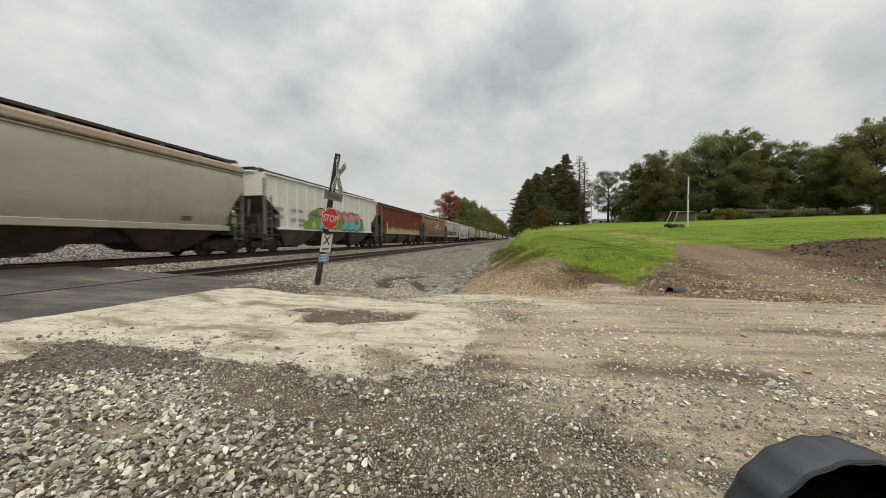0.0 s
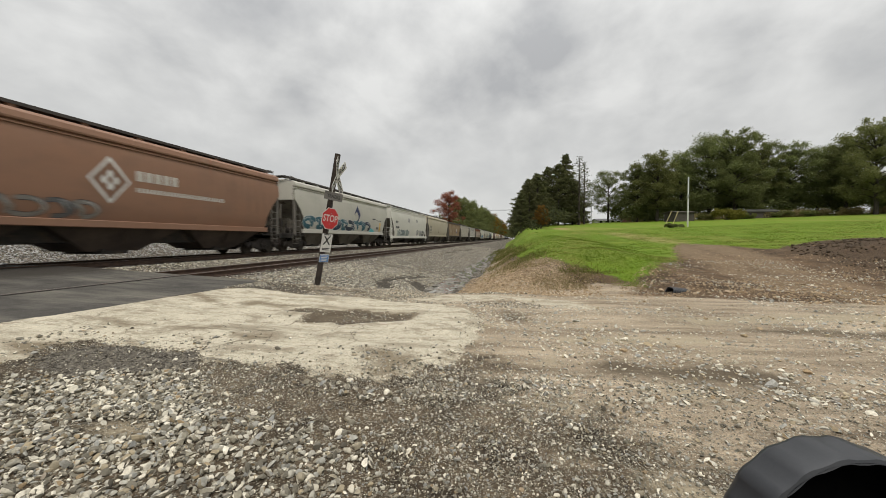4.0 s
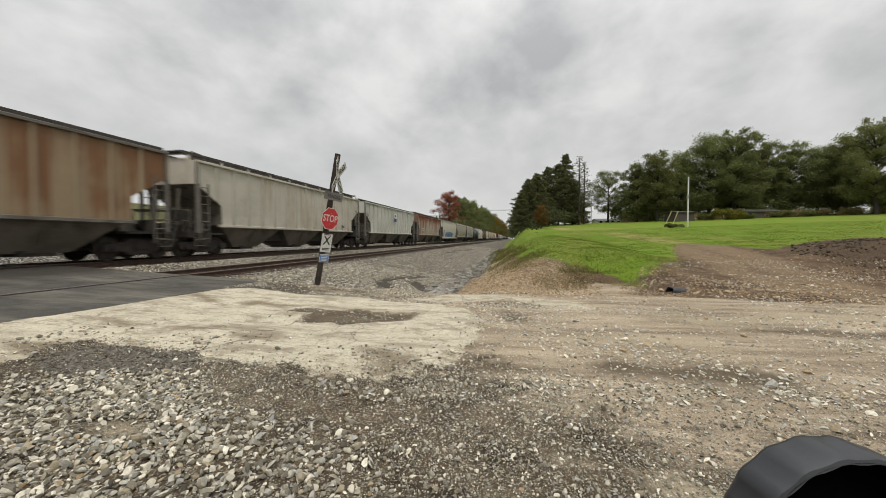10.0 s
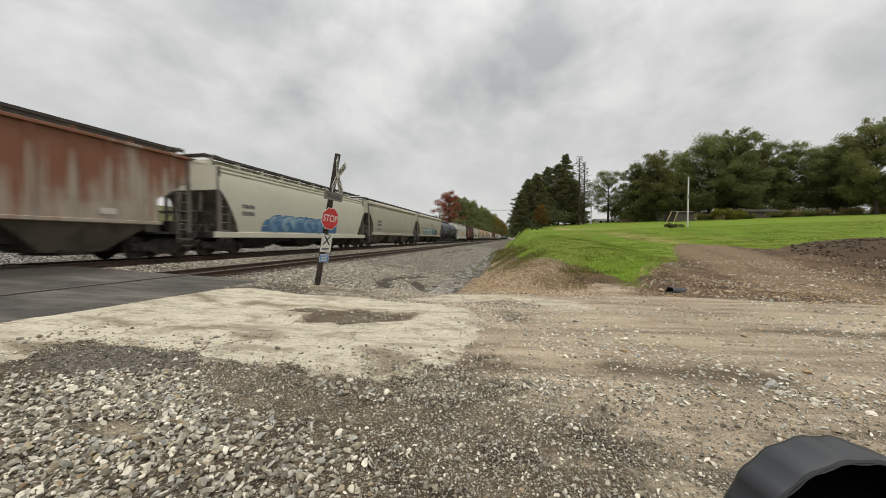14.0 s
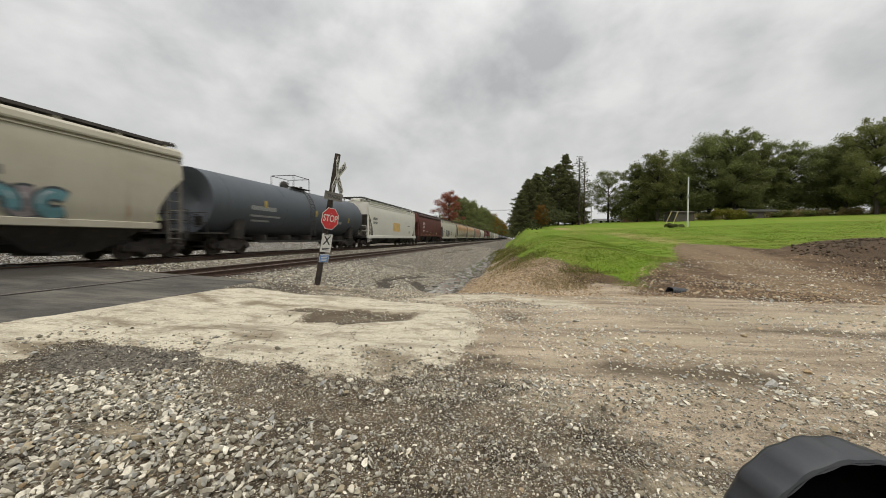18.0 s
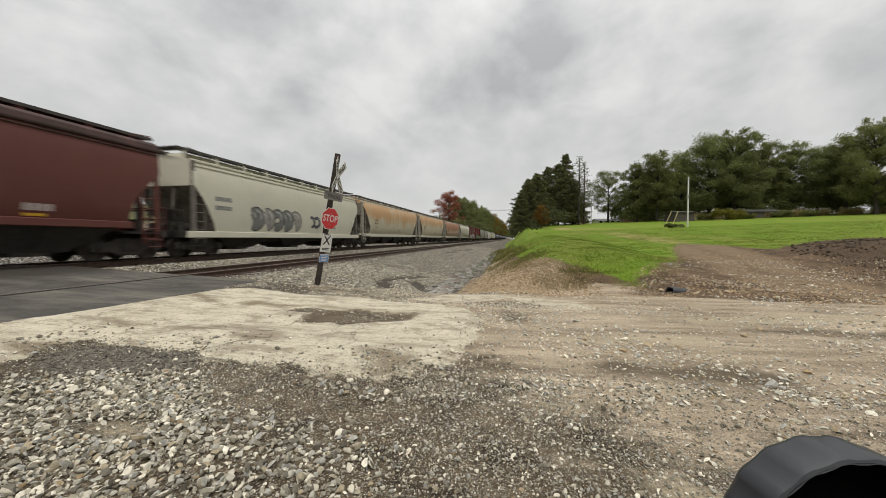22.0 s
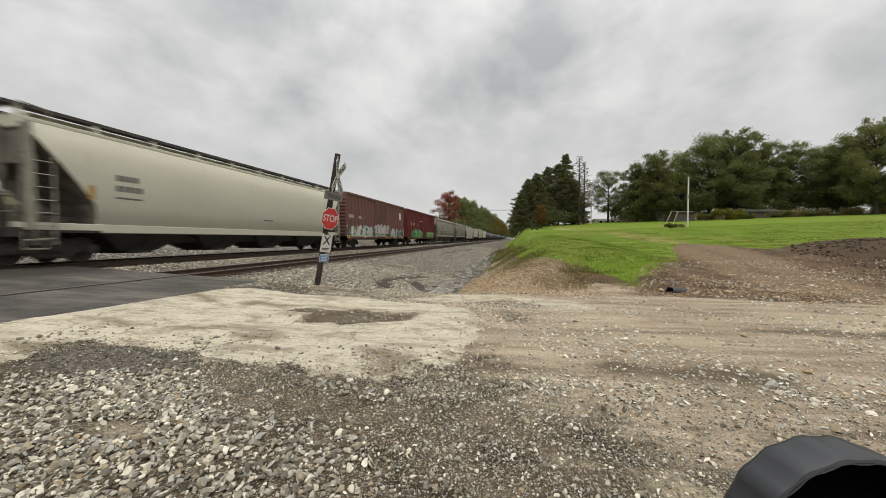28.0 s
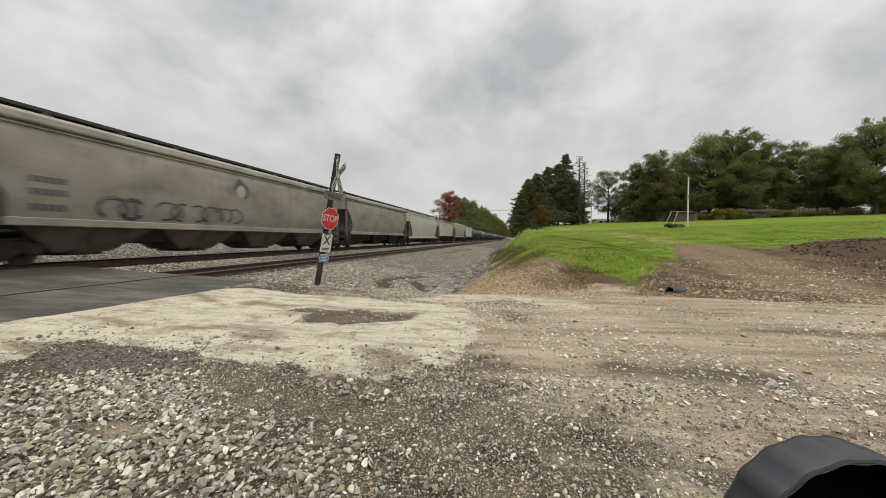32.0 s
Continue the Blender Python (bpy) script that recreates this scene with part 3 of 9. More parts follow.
    dirt = mixc(n, ln, calc(n, ln, "MULTIPLY", ramp(n, ln, sep.outputs[1], 0.84, 0.9), 0.32), dirt, (0.32, 0.25, 0.17))
    dmask = ramp(n, ln, calc(n, ln, "ADD", attr("dirt"), wide), 0.35, 0.65)
    col = mixc(n, ln, dmask, col, dirt)
    # turf
    turf = mixc(n, ln, ramp(n, ln, n_mid, 0.3, 0.7), (0.088, 0.155, 0.008), (0.140, 0.208, 0.014))
    turf = mixc(n, ln, ramp(n, ln, n_big, 0.48, 0.68), turf, (0.155, 0.195, 0.022))
    field = noise_tex(n, ln, coords(n, ln, (1.0, 0.35, 1.0)), 0.16, 5.0, 0.6)
    turf = mixc(n, ln, calc(n, ln, "MULTIPLY", ramp(n, ln, field, 0.50, 0.64), 0.55), turf, (0.20, 0.19, 0.045))
    turf = mixc(n, ln, ramp(n, ln, attr("path"), 0.3, 0.9), turf, (0.29, 0.235, 0.095))
    turf = mixc(n, ln, 0.3, turf, mixc(n, ln, n_fine, (0.45, 0.45, 0.45), (1.5, 1.5, 1.5)), "MULTIPLY")
    turf = mixc(n, ln, attr("rough"), turf, mixc(n, ln, n_mid, (0.06, 0.06, 0.022), (0.12, 0.115, 0.045)))
    gmask = ramp(n, ln, calc(n, ln, "ADD", attr("turf"), wide), 0.40, 0.60)
    col = mixc(n, ln, gmask, col, turf)
    ln.new(col, s.inputs["Base Color"])
    s.inputs["Roughness"].default_value = 0.95
    s.inputs["Specular IOR Level"].default_value = 0.2
    hsum = calc(n, ln, "ADD", calc(n, ln, "MULTIPLY", n_grit, 0.35), calc(n, ln, "MULTIPLY", n_fine, 0.65))
    hsum = calc(n, ln, "ADD", hsum, calc(n, ln, "MULTIPLY", calc(n, ln, "SUBTRACT", 1.0, vor.outputs["Distance"]), 0.3))
    bumped(n, ln, s, hsum, 0.8, 0.03)
    return m


def build_ground():
    xs = graded(-7.6, 4.0, 0.06, -3000, 3000, 1.10)
    ys = graded(0.8, 9.2, 0.06, -3000, 3000, 1.10)
    gx, gy = np.meshgrid(xs, ys)
    z = height(gx, gy)
    slab = inside_distance(gx, gy, SLAB)
    slab = np.minimum(slab, 0.01 - union_distance(gx, gy, HOLES))
    z = z + slab_rise(gx, gy)
    nx, ny = len(xs), len(ys)
    co = np.stack([gx, gy, z], -1).reshape(-1, 3)
    idx = np.arange(nx * ny).reshape(ny, nx)
    quads = np.stack([idx[:-1, :-1], idx[:-1, 1:], idx[1:, 1:], idx[1:, :-1]], -1).reshape(-1, 4)
    me = bpy.data.meshes.new("ground")
    me.vertices.add(len(co))
    me.vertices.foreach_set("co", co.ravel())
    me.loops.add(quads.size)
    me.loops.foreach_set("vertex_index", quads.ravel())
    me.polygons.add(len(quads))
    me.polygons.foreach_set("loop_start", np.arange(0, quads.size, 4))
    me.polygons.foreach_set("use_smooth", np.ones(len(quads), bool))
    me.update(calc_edges=True)

    def attr(name, values):
        a = me.attributes.new(name, "FLOAT", "POINT")
        a.data.foreach_set("value", np.ascontiguousarray(values, dtype=np.float32).ravel())

    attr("slab", slab)
    lit = smooth01((gx + 1.05 + 0.5 * (gy - 3.0)) / 2.0) * (0.42 + 0.43 * smooth01((gy - 2.0) / 1.6))
    attr("packed", lit + smooth01((gy - 4.2) / 1.2) * 0.5 + smooth01((-6 - gy) / 3))
    # shade of the cut banks, painted dark along the runnels
    gully_shade = gullies(gx, gy) * 0.6 - 0.16
    attr("rubble", np.maximum(np.maximum(inside_distance(gx, gy, RUBBLE), np.minimum(gully_shade, 0.3)), 0.25 * (inside_distance(gx, gy, DARKS[3]) - 0.1)))
    attr("crust", inside_distance(gx, gy, CRUST))
    attr("pale", union_distance(gx, gy, PALES))
    attr("damp", np.maximum(union_distance(gx, gy, DARKS) - 0.04, union_distance(gx, gy, HOLES) + 0.10))
    attr("soiled", union_distance(gx, gy, SOILED))
    attr("heap", inside_distance(gx, gy, MOUND))
    lane_y = np.array([q[1] for q in LANE[::-1]])
    lane_x = np.array([q[0] for q in LANE[::-1]])
    off = np.abs(gx - np.interp(gy, lane_y, lane_x)) / (1.0 + 0.02 * gy)
    attr("lane", (1.1 - np.abs(off - 0.55)) * (gy > 8.0) * (gy < 26))
    attr("scree", smooth01((2.1 - gx) / 1.2) * smooth01((22 - gy) / 10))
    attr("path", np.exp(-((gx - 9.9 - 0.00 * gy) / (1.0 + 0.02 * gy)) ** 2) * 0.75 * smooth01((gy - 22) / 4) * smooth01((48 - gy) / 10) + np.exp(-(((gx - 7.2) / 1.5) ** 2 + ((gy - 60) / 7) ** 2)))
    asphalt = np.minimum(-6.55 - gx + 0.05 * np.sin(gy * 3), 8.55 - 0.07 * (gx + 6.6) - gy)
    asphalt = np.minimum(asphalt, gx + 24.0)
    asphalt = np.minimum(asphalt, gy + 4)
    attr("asphalt", asphalt)
    attr("crossing", smooth01((-11.2 - gx) / 0.4))
    ballast = smooth01((gy - 8.5) / 0.5) * smooth01((-1.5 - gx) / 0.5 + 0.5) * smooth01((gx + 24) / 3)
    attr("ballast", ballast)
    left_field = smooth01((-23 - gx) / 4)
    back = smooth01((-6 - gy) / 3)
    drive = smooth01(inside_distance(gx, gy, DRIVE) / 1.2 + 0.5)
    drive = drive * (1 - smooth01((gx - 30) / 12))
    top = smooth01((gy - turf_edge(gx)) / (1.2 + 0.05 * np.maximum(gy, 0)) + 0.5) * (gx > -3.2)
    field = np.maximum(np.maximum(top, left_field), back) * (1 - drive)
    attr("turf", field)
    attr("rough", left_field)
    bank = smooth01((bank_top(gx, gy) - 0.03) / 0.15) * smooth01((gx + 1.6) / 0.5)
    attr("dirt", np.maximum(bank, drive))
    me.materials.append(ground_material())
    ob = new("ground", me)
    return tagged(ob, "gravel road, worn concrete apron and grassy slope", "ground", kind="structure")


ground = build_ground()


def build_cracks():
    """Dirt-filled cracks that wander through the worn slab."""
    rnd = random.Random(4)
    m = surface("dirt_in_cracks", (0.09, 0.07, 0.048), (0.20, 0.158, 0.105), 9, 0.95, 0, 0.3, 80)
    for path in CRACKS:
        line = []
        for (ax, ay), (bx, by) in zip(path, path[1:]):
            k = max(3, int(math.hypot(bx - ax, by - ay) / 0.06))
            for i in range(k):
                line.append((ax + (bx - ax) * i / k + rnd.uniform(-0.022, 0.022), ay + (by - ay) * i / k + rnd.uniform(-0.022, 0.022)))
        line.append(path[-1])
        b = Build()
        last = None
        for i, (x, y) in enumerate(line):
            nx, ny = line[min(i + 1, len(line) - 1)][0] - line[max(i - 1, 0)][0], line[min(i + 1, len(line) - 1)][1] - line[max(i - 1, 0)][1]
            q = math.hypot(nx, ny) or 1
            w = rnd.uniform(0.002, 0.010) * (0.25 if i in (0, len(line) - 1) else 1)
            z = hz(x, y) + 0.036
            cur = ((x - ny / q * w, y + nx / q * w, z), (x + ny / q * w, y - nx / q * w, z))
            if last:
                b.face([last[0], last[1], cur[1], cur[0]])
            last = cur
        place("crack", b.data("crack", [m], fix=False), ground)


build_cracks()


def flangeways(root, zt):
    b = Build()
    for side in (-0.755, 0.755):
        for s in (-1, 1):
            x0, x1 = sorted((side + s * 0.04, side + s * 0.11))
            b.box(x0, x1, -4, 8.7, zt - 0.03, zt - 0.006)
    place("flangeway", b.data("flangeway", [M_DARK]), root)


def build_track(name, xc, zt, label, y0, y1):
    root = thing(name, (xc, 0, 0), label, "railway track", kind="structure")
    head = 0.037
    prof = [(-0.07, -0.172), (0.07, -0.172), (0.07, -0.158), (0.012, -0.14), (0.009, -0.05), (head, -0.036), (head, -0.006), (0.028, 0.0), (-0.028, 0.0), (-head, -0.006), (-head, -0.036), (-0.009, -0.05), (-0.012, -0.14), (-0.07, -0.158)]
    for side in (-0.755, 0.755):
        b = Build()
        pts = [(side + px, zt + pz) for px, pz in prof]
        n = len(pts)
        v = [(px, y, pz) for y in (y0, y1) for px, pz in pts]
        for i in range(n):
            b.mesh([v[i], v[(i + 1) % n], v[n + (i + 1) % n], v[n + i]], [(0, 1, 2, 3)], 1 if i in (6, 7, 8) else 0)
        place("rail", b.data("rail", [M_RAIL, M_RAILTOP]), root)
    b = Build()
    b.box(-1.28, 1.28, -0.115, 0.115, zt - 0.36, zt - 0.178, 0, 0.012)
    tie_me = b.data("tie", [M_TIE])
    plate = Build()
    for side in (-0.755, 0.755):
        plate.box(side - 0.16, side + 0.16, -0.09, 0.09, zt - 0.178, zt - 0.168)
        for dx in (-0.1, 0.1):
            plate.box(side + dx - 0.012, side + dx + 0.012, -0.07, -0.045, zt - 0.168, zt - 0.135)
    plate_me = plate.data("tie_plate", [M_RAIL])
    y = 9.1
    k = 0
    while y < 62:
        tie = place("tie", tie_me, root, (random.uniform(-0.03, 0.03), y, random.uniform(-0.012, 0.006)))
        place("tie_plate", plate_me, tie, (0, 0, 0.0))
        y += 0.52 + random.uniform(-0.02, 0.02)
        k += 1
    far = Build()
    while y < 420:
        far.box(-1.28, 1.28, y - 0.115, y + 0.115, zt - 0.36, zt - 0.178)
        y += 0.55
    tagged(place("far_ties", far.data("far_ties", [M_TIE]), root), kind="stuff")
    return root


track_near = build_track("railway_track", X_NEAR, Z_NEAR, "empty near railway track with rusty rails on ballast", -30, 1500)
flangeways(track_near, Z_NEAR)
build_track("railway_track", X_FAR, Z_FAR, "far railway track that carries the freight train", -80, 1500)

# ---- freight cars ----
def unit_truck():
    """Meshes of one three-piece truck."""
    side = Build()
    o = [(-1.22, 0.36), (-1.22, 0.56), (-1.02, 0.66), (-0.62, 0.66), (-0.42, 0.80), (0.42, 0.80), (0.62, 0.66), (1.02, 0.66), (1.22, 0.56), (1.22, 0.36), (1.08, 0.34), (0.72, 0.40), (0.36, 0.20), (-0.36, 0.20), (-0.72, 0.40), (-1.08, 0.34)]
    side.prism(o, 0, -0.07, 0.07)
    for yy in (-0.89, 0.89):
        side.lathe([(-0.02, 0.13), (0.11, 0.13), (0.13, 0.09)], (0.07, yy, 0.44), 0, 12)
    for yy in (-0.2, -0.07, 0.07, 0.2):
        side.tube((0.075, yy, 0.3), (0.075, yy, 0.56), 0.058, seg=8)
    side.box(0.05, 0.12, -0.3, 0.3, 0.24, 0.31)
    wheel = Build()
    for sx in (-1, 1):
        ring = [(-0.075, 0.30), (-0.075, 0.445), (-0.045, 0.445), (-0.03, 0.42), (0.06, 0.41), (0.06, 0.355), (0.02, 0.33), (0.015, 0.16), (0.07, 0.12), (0.09, 0.12), (0.09, 0.05)]
        ring = [(sx * a_, r) for a_, r in ring]
        wheel.lathe(ring, (sx * 0.755, 0, 0), 0, 24)
    wheel.tube((-1.08, 0, 0), (1.08, 0, 0), 0.075, seg=10)
    bol = Build()
    bol.box(-1.12, 1.12, -0.2, 0.2, 0.42, 0.74, 0, 0.04)
    return side.data("side_frame", [M_TRUCK]), wheel.data("wheelset", [M_WHEEL], True), bol.data("bolster", [M_TRUCK])


SIDE_FRAME, WHEELSET, BOLSTER = unit_truck()
WHEELS = []


def add_truck(car, y):
    t = new("truck")
    t.empty_display_size = 0.2
    t.parent = car
    t.location = (0, y, 0)
    for sx in (-1, 1):
        place("side_frame", SIDE_FRAME, t, (sx * 1.0, 0, 0), turn=Matrix.Rotation(0 if sx > 0 else math.pi, 4, "Z"))
    for yy in (-0.89, 0.89):
        w = place("wheelset", WHEELSET, t, (0, yy, 0.43))
        WHEELS.append((w, yy))
    place("bolster", BOLSTER, t)


def ladder_mesh(z0, z1, width, rungs, r=0.016):
    b = Build()
    for yy in (-width / 2, width / 2):
        b.box(-0.02, 0.02, yy - 0.025, yy + 0.025, z0, z1)
    for i in range(rungs):
        z = z0 + (z1 - z0) * (i + 0.5) / rungs
        b.tube((0.03, -width / 2, z), (0.03, width / 2, z), r, seg=6)
    return b.data("ladder", [M_GALV])


LADDER_TALL = ladder_mesh(0.62, 3.2, 0.46, 7)
LADDER_LOW = ladder_mesh(0.62, 2.3, 0.42, 5)


def coupler_mesh():
    b = Build()
    b.box(-0.13, 0.13, 0.0, 0.75, 0.72, 0.98, 0, 0.03)
    b.prism([(-0.17, 0.7), (-0.2, 1.05), (0.02, 1.15), (0.19, 1.02), (0.17, 0.7)], 2, 0.70, 1.0)
    return b.data("coupler", [M_TRUCK])


COUPLER = coupler_mesh()


def brake_wheel_mesh():
    b = Build()
    for k in range(16):
        t0, t1 = 2 * math.pi * k / 16, 2 * math.pi * (k + 1) / 16
        b.tube((0.28 * math.cos(t0), 0, 0.28 * math.sin(t0)), (0.28 * math.cos(t1), 0, 0.28 * math.sin(t1)), 0.018, seg=5)
    for k in range(4):
        t0 = math.pi * k / 2
        b.tube((0, 0, 0), (0.28 * math.cos(t0), 0, 0.28 * math.sin(t0)), 0.014, seg=5)
    b.box(-0.15, 0.15, 0.02, 0.2, -0.2, 0.2, 0, 0.02)
    return b.data("brake_wheel", [M_DARK])


BRAKE_WHEEL = brake_wheel_mesh()

PROFILES = {
    # half section of the body: (half width, height above the rail), from the sill up to the ridge
    "smooth": [(1.44, 1.05), (1.53, 1.5), (1.57, 2.1), (1.575, 2.6), (1.575, 3.05), (1.55, 3.5), (1.46, 3.95), (1.36, 4.14), (0.0, 4.40)],
    "rib": [(1.44, 1.42), (1.44, 1.9), (1.44, 2.3), (1.44, 3.15), (1.44, 3.6), (1.44, 4.08), (1.36, 4.15), (0.0, 4.32)],
    "rib_tall": [(1.44, 1.42), (1.44, 1.9), (1.44, 2.3), (1.44, 3.15), (1.44, 3.6), (1.44, 4.34), (1.36, 4.41), (0.0, 4.52)],
    "acf": [(1.40, 1.30), (1.50, 1.65), (1.55, 2.0), (1.57, 2.6), (1.57, 3.2), (1.55, 3.6), (1.49, 4.0), (1.32, 4.32), (0.0, 4.48)],
    "round": [(1.22, 1.12), (1.42, 1.45), (1.53, 1.9), (1.575, 2.5), (1.585, 3.0), (1.55, 3.5), (1.44, 3.95), (1.25, 4.22), (0.0, 4.42)],
}


def side_x(style, z):
    pr = PROFILES[style][:-1]
    return float(np.interp(z, [p[1] for p in pr], [p[0] for p in pr]))


HOPPER_PARTS = {}
# how far the body draws in from its end, by height
END_CUT = {
    "rib": [(1.40, 1.42), (1.36, 2.3), (0.0, 3.15)],
    "rib_tall": [(1.40, 1.42), (1.36, 2.3), (0.0, 3.15)],
    "acf": [(1.10, 1.30), (1.05, 1.65), (0.98, 2.0), (0.6, 2.6), (0.0, 3.2)],
    "smooth": [(1.25, 1.05), (1.05, 1.5), (0.72, 2.1), (0.4, 2.6), (0.0, 3.05)],
    "round": [(1.78, 1.12), (1.74, 1.5), (1.62, 1.9), (1.15, 2.5), (0.74, 3.0), (0.32, 3.5), (0.0, 3.95)],
}


RIBBED = ("rib", "rib_tall")


def hopper_parts(style, length, bays, lift):
    """The meshes that every hopper of one style and length shares."""
    key = (style, round(length, 1), bays)
    if key in HOPPER_PARTS:
        return HOPPER_PARTS[key]
    lb = length + 0.7                      # over the end sills; length is that of the side sheets
    pr = PROFILES[style]
    zs = pr[0][1]
    yt = length / 2

    cut = END_CUT[style]

    def yend(z):
        return yt - float(np.interp(z, [q[1] for q in cut], [q[0] for q in cut]))

    d = {"lb": lb, "zs": zs, "yt": yt}
    b = Build()
    full = [(x, z) for x, z in pr] + [(-x, z) for x, z in pr[-2::-1]]
    n = len(full)
    rows = [[(x, s * yend(z), z) for x, z in full] for s in (-1, 1)]
    for i in range(n - 1):
        b.face([rows[0][i], rows[0][i + 1], rows[1][i + 1], rows[1][i]])
    slope = Build()
    top_z = cut[-1][1]
    for r in rows:
        k = len(pr) - 1
        for i in range(k - 1):
            (slope if pr[i + 1][1] <= top_z + 0.01 else b).face([r[i], r[i + 1], r[n - 2 - i], r[n - 1 - i]])
        b.face([r[k - 1], r[k], r[n - k]])
    half = Build()
    half.v, half.f, half.m = slope.v[len(slope.v) // 2:], slope.f[:len(slope.f) // 2], slope.m[:len(slope.f) // 2]
    d["slope"] = half.data("slope_sheet", [M_GRIME_SHADE])
    b.face([rows[0][0], rows[1][0], rows[1][n - 1], rows[0][n - 1]])
    d["body"] = b.data("body", [M_DARK], True)
    # side sheets run to the corner post above the slope; a top rail and a sill band
    if style in RIBBED:
        k = 17
        d["posts"] = []
        made = {}
        for i in range(k):
            y = -yt + 0.04 + (2 * yt - 0.08) * i / (k - 1)
            z0 = zs if abs(y) < yend(zs) else 2.3 + (abs(y) - yend(2.3)) / (yt - yend(2.3)) * 0.85
            key_ = round(z0, 2)
            if key_ not in made:
                b2 = Build()
                b2.prism([(1.43, -0.038), (1.525, -0.03), (1.525, 0.03), (1.43, 0.038)], 2, z0, pr[5][1] + 0.01)
                made[key_] = b2.data("side_post", [M_DARK])
            d["posts"].append((y, made[key_]))
    rail = Build()
    xe, ze = pr[-2]
    xt = max(p[0] for p in pr)
    if style in RIBBED:
        rail.box(1.42, 1.54, -yt, yt, pr[5][1] - 0.02, pr[5][1] + 0.09, 0, 0.015)
    elif style == "smooth":
        rail.box(1.30, 1.47, -yt, yt, 4.06, 4.17, 0, 0.02)
        rail.box(1.47, 1.51, -yt, yt, 3.88, 3.93)
    elif style == "acf":
        # a broad sloping eave that stands proud of the side sheets
        rail.prism([(4.02, 1.50), (4.05, 1.565), (4.10, 1.575), (4.27, 1.535), (4.38, 1.40), (4.38, 1.30), (4.10, 1.42)], 1, -yt, yt)
        rail.box(1.495, 1.545, -yt, yt, 3.93, 3.965)
    else:
        rail.box(xe - 0.03, xe + 0.07, -yt, yt, ze - 0.09, ze + 0.03, 0, 0.02)
    d["top_rail"] = rail.data("top_rail", [M_DARK])
    sill = Build()
    if style == "smooth":
        sill.box(1.38, 1.56, -lb / 2 + 0.1, lb / 2 - 0.1, 0.84, 1.12, 0, 0.02)
    elif style in RIBBED:
        sill.box(1.32, 1.50, -yend(zs) - 0.12, yend(zs) + 0.12, 1.32, 1.45, 0, 0.02)
    elif style == "acf":
        sill.box(1.34, 1.53, -yend(zs) - 0.12, yend(zs) + 0.12, 1.16, 1.40, 0, 0.02)
    else:
        sill.box(1.22, 1.38, -lb / 2 + 0.1, lb / 2 - 0.1, 0.98, 1.27, 0, 0.02)
    d["side_sill"] = sill.data("side_sill", [M_DARK])
    # discharge bays under the body
    bay = Build()
    span = 2 * yend(zs) / bays
    zt_ = zs + 0.01
    rings_ = []
    for w_, h_, z_ in ((1.36, span * 0.497, zt_), (0.78, span * 0.19, 0.36)):
        rings_ += [(-w_, -h_, z_), (w_, -h_, z_), (w_, h_, z_), (-w_, h_, z_)]
    bay.mesh(rings_, [(k, (k + 1) % 4, 4 + (k + 1) % 4, 4 + k) for k in range(4)] + [(7, 6, 5, 4)])
    # the ridge where the floors of two bays meet, a dark block filling the recess
    ridge = Build()
    ridge.prism([(zt_ - 0.02, -0.86), (zt_ - 0.02, 0.86), (0.66, 0.80), (0.62, 0.5), (0.62, -0.5), (0.66, -0.80)], 1, -span * 0.34, span * 0.34)
    d["ridge"] = ridge.data("bay_ridge", [M_DARK])
    # a stiffening angle down the middle of each side, and a flange round the outlet
    for sx in (-1, 1):
        bay.mesh([(sx * 1.24, -0.03, zt_ - 0.1), (sx * 1.24, 0.03, zt_ - 0.1), (sx * 0.98, 0.03, 0.55), (sx * 0.98, -0.03, 0.55), (sx * 1.30, 0.0, zt_ - 0.12), (sx * 1.03, 0.0, 0.55)], [(0, 4, 5, 3), (1, 2, 5, 4)])
    d["bay"] = bay.data("hopper_bay", [M_DARK])
    d["bay_y"] = [(-bays / 2 + 0.5 + i) * span for i in range(bays)]
    gate = Build()
    gate.box(-0.80, 0.80, -0.5, 0.5, 0.26, 0.37, 0, 0.02)
    gate.tube((0.72, -0.45, 0.36), (0.95, -0.45, 0.36), 0.04, seg=6)
    gate.box(0.9, 0.94, -0.53, -0.37, 0.28, 0.44)
    d["gate"] = gate.data("outlet_gate", [M_DARK])
    # the end: platform, posts and braces
    end = Build()
    end.box(-1.45, 1.45, lb / 2 - 0.25, lb / 2, 0.84, 1.12, 0, 0.02)
    end.box(-1.4, 1.4, yend(zs) - 0.1, lb / 2 - 0.25, 0.98, 1.06)
    d["end_platform"] = end.data("end_platform", [M_DARK])
    post = Build()
    post.box(-0.06, 0.06, -0.06, 0.06, 1.05, 4.1)
    d["corner_post"] = post.data("corner_post", [M_DARK])
    brace = Build()
    for sx in (-0.55, 0.55):
        brace.tube((sx, lb / 2 - 0.2, 1.1), (sx, yt - 0.02, 2.95), 0.06, seg=6)
        brace.box(sx - 0.12, sx + 0.12, yend(zs) + 0.2, lb / 2 - 0.6, 1.02, 1.5)
    brace.box(-1.35, 1.35, lb / 2 - 0.1, lb / 2 - 0.05, 1.95, 2.0)
    d["end_brace"] = brace.data("end_brace", [M_DARK])
    gear = Build()
    for sx in (-0.95, 0.15):
        gear.tube((sx, lb / 2 - 0.85, 1.30), (sx + 0.75, lb / 2 - 0.85, 1.30), 0.19, seg=12)
    gear.box(0.95, 1.25, lb / 2 - 1.0, lb / 2 - 0.7, 1.06, 1.5, 0, 0.02)
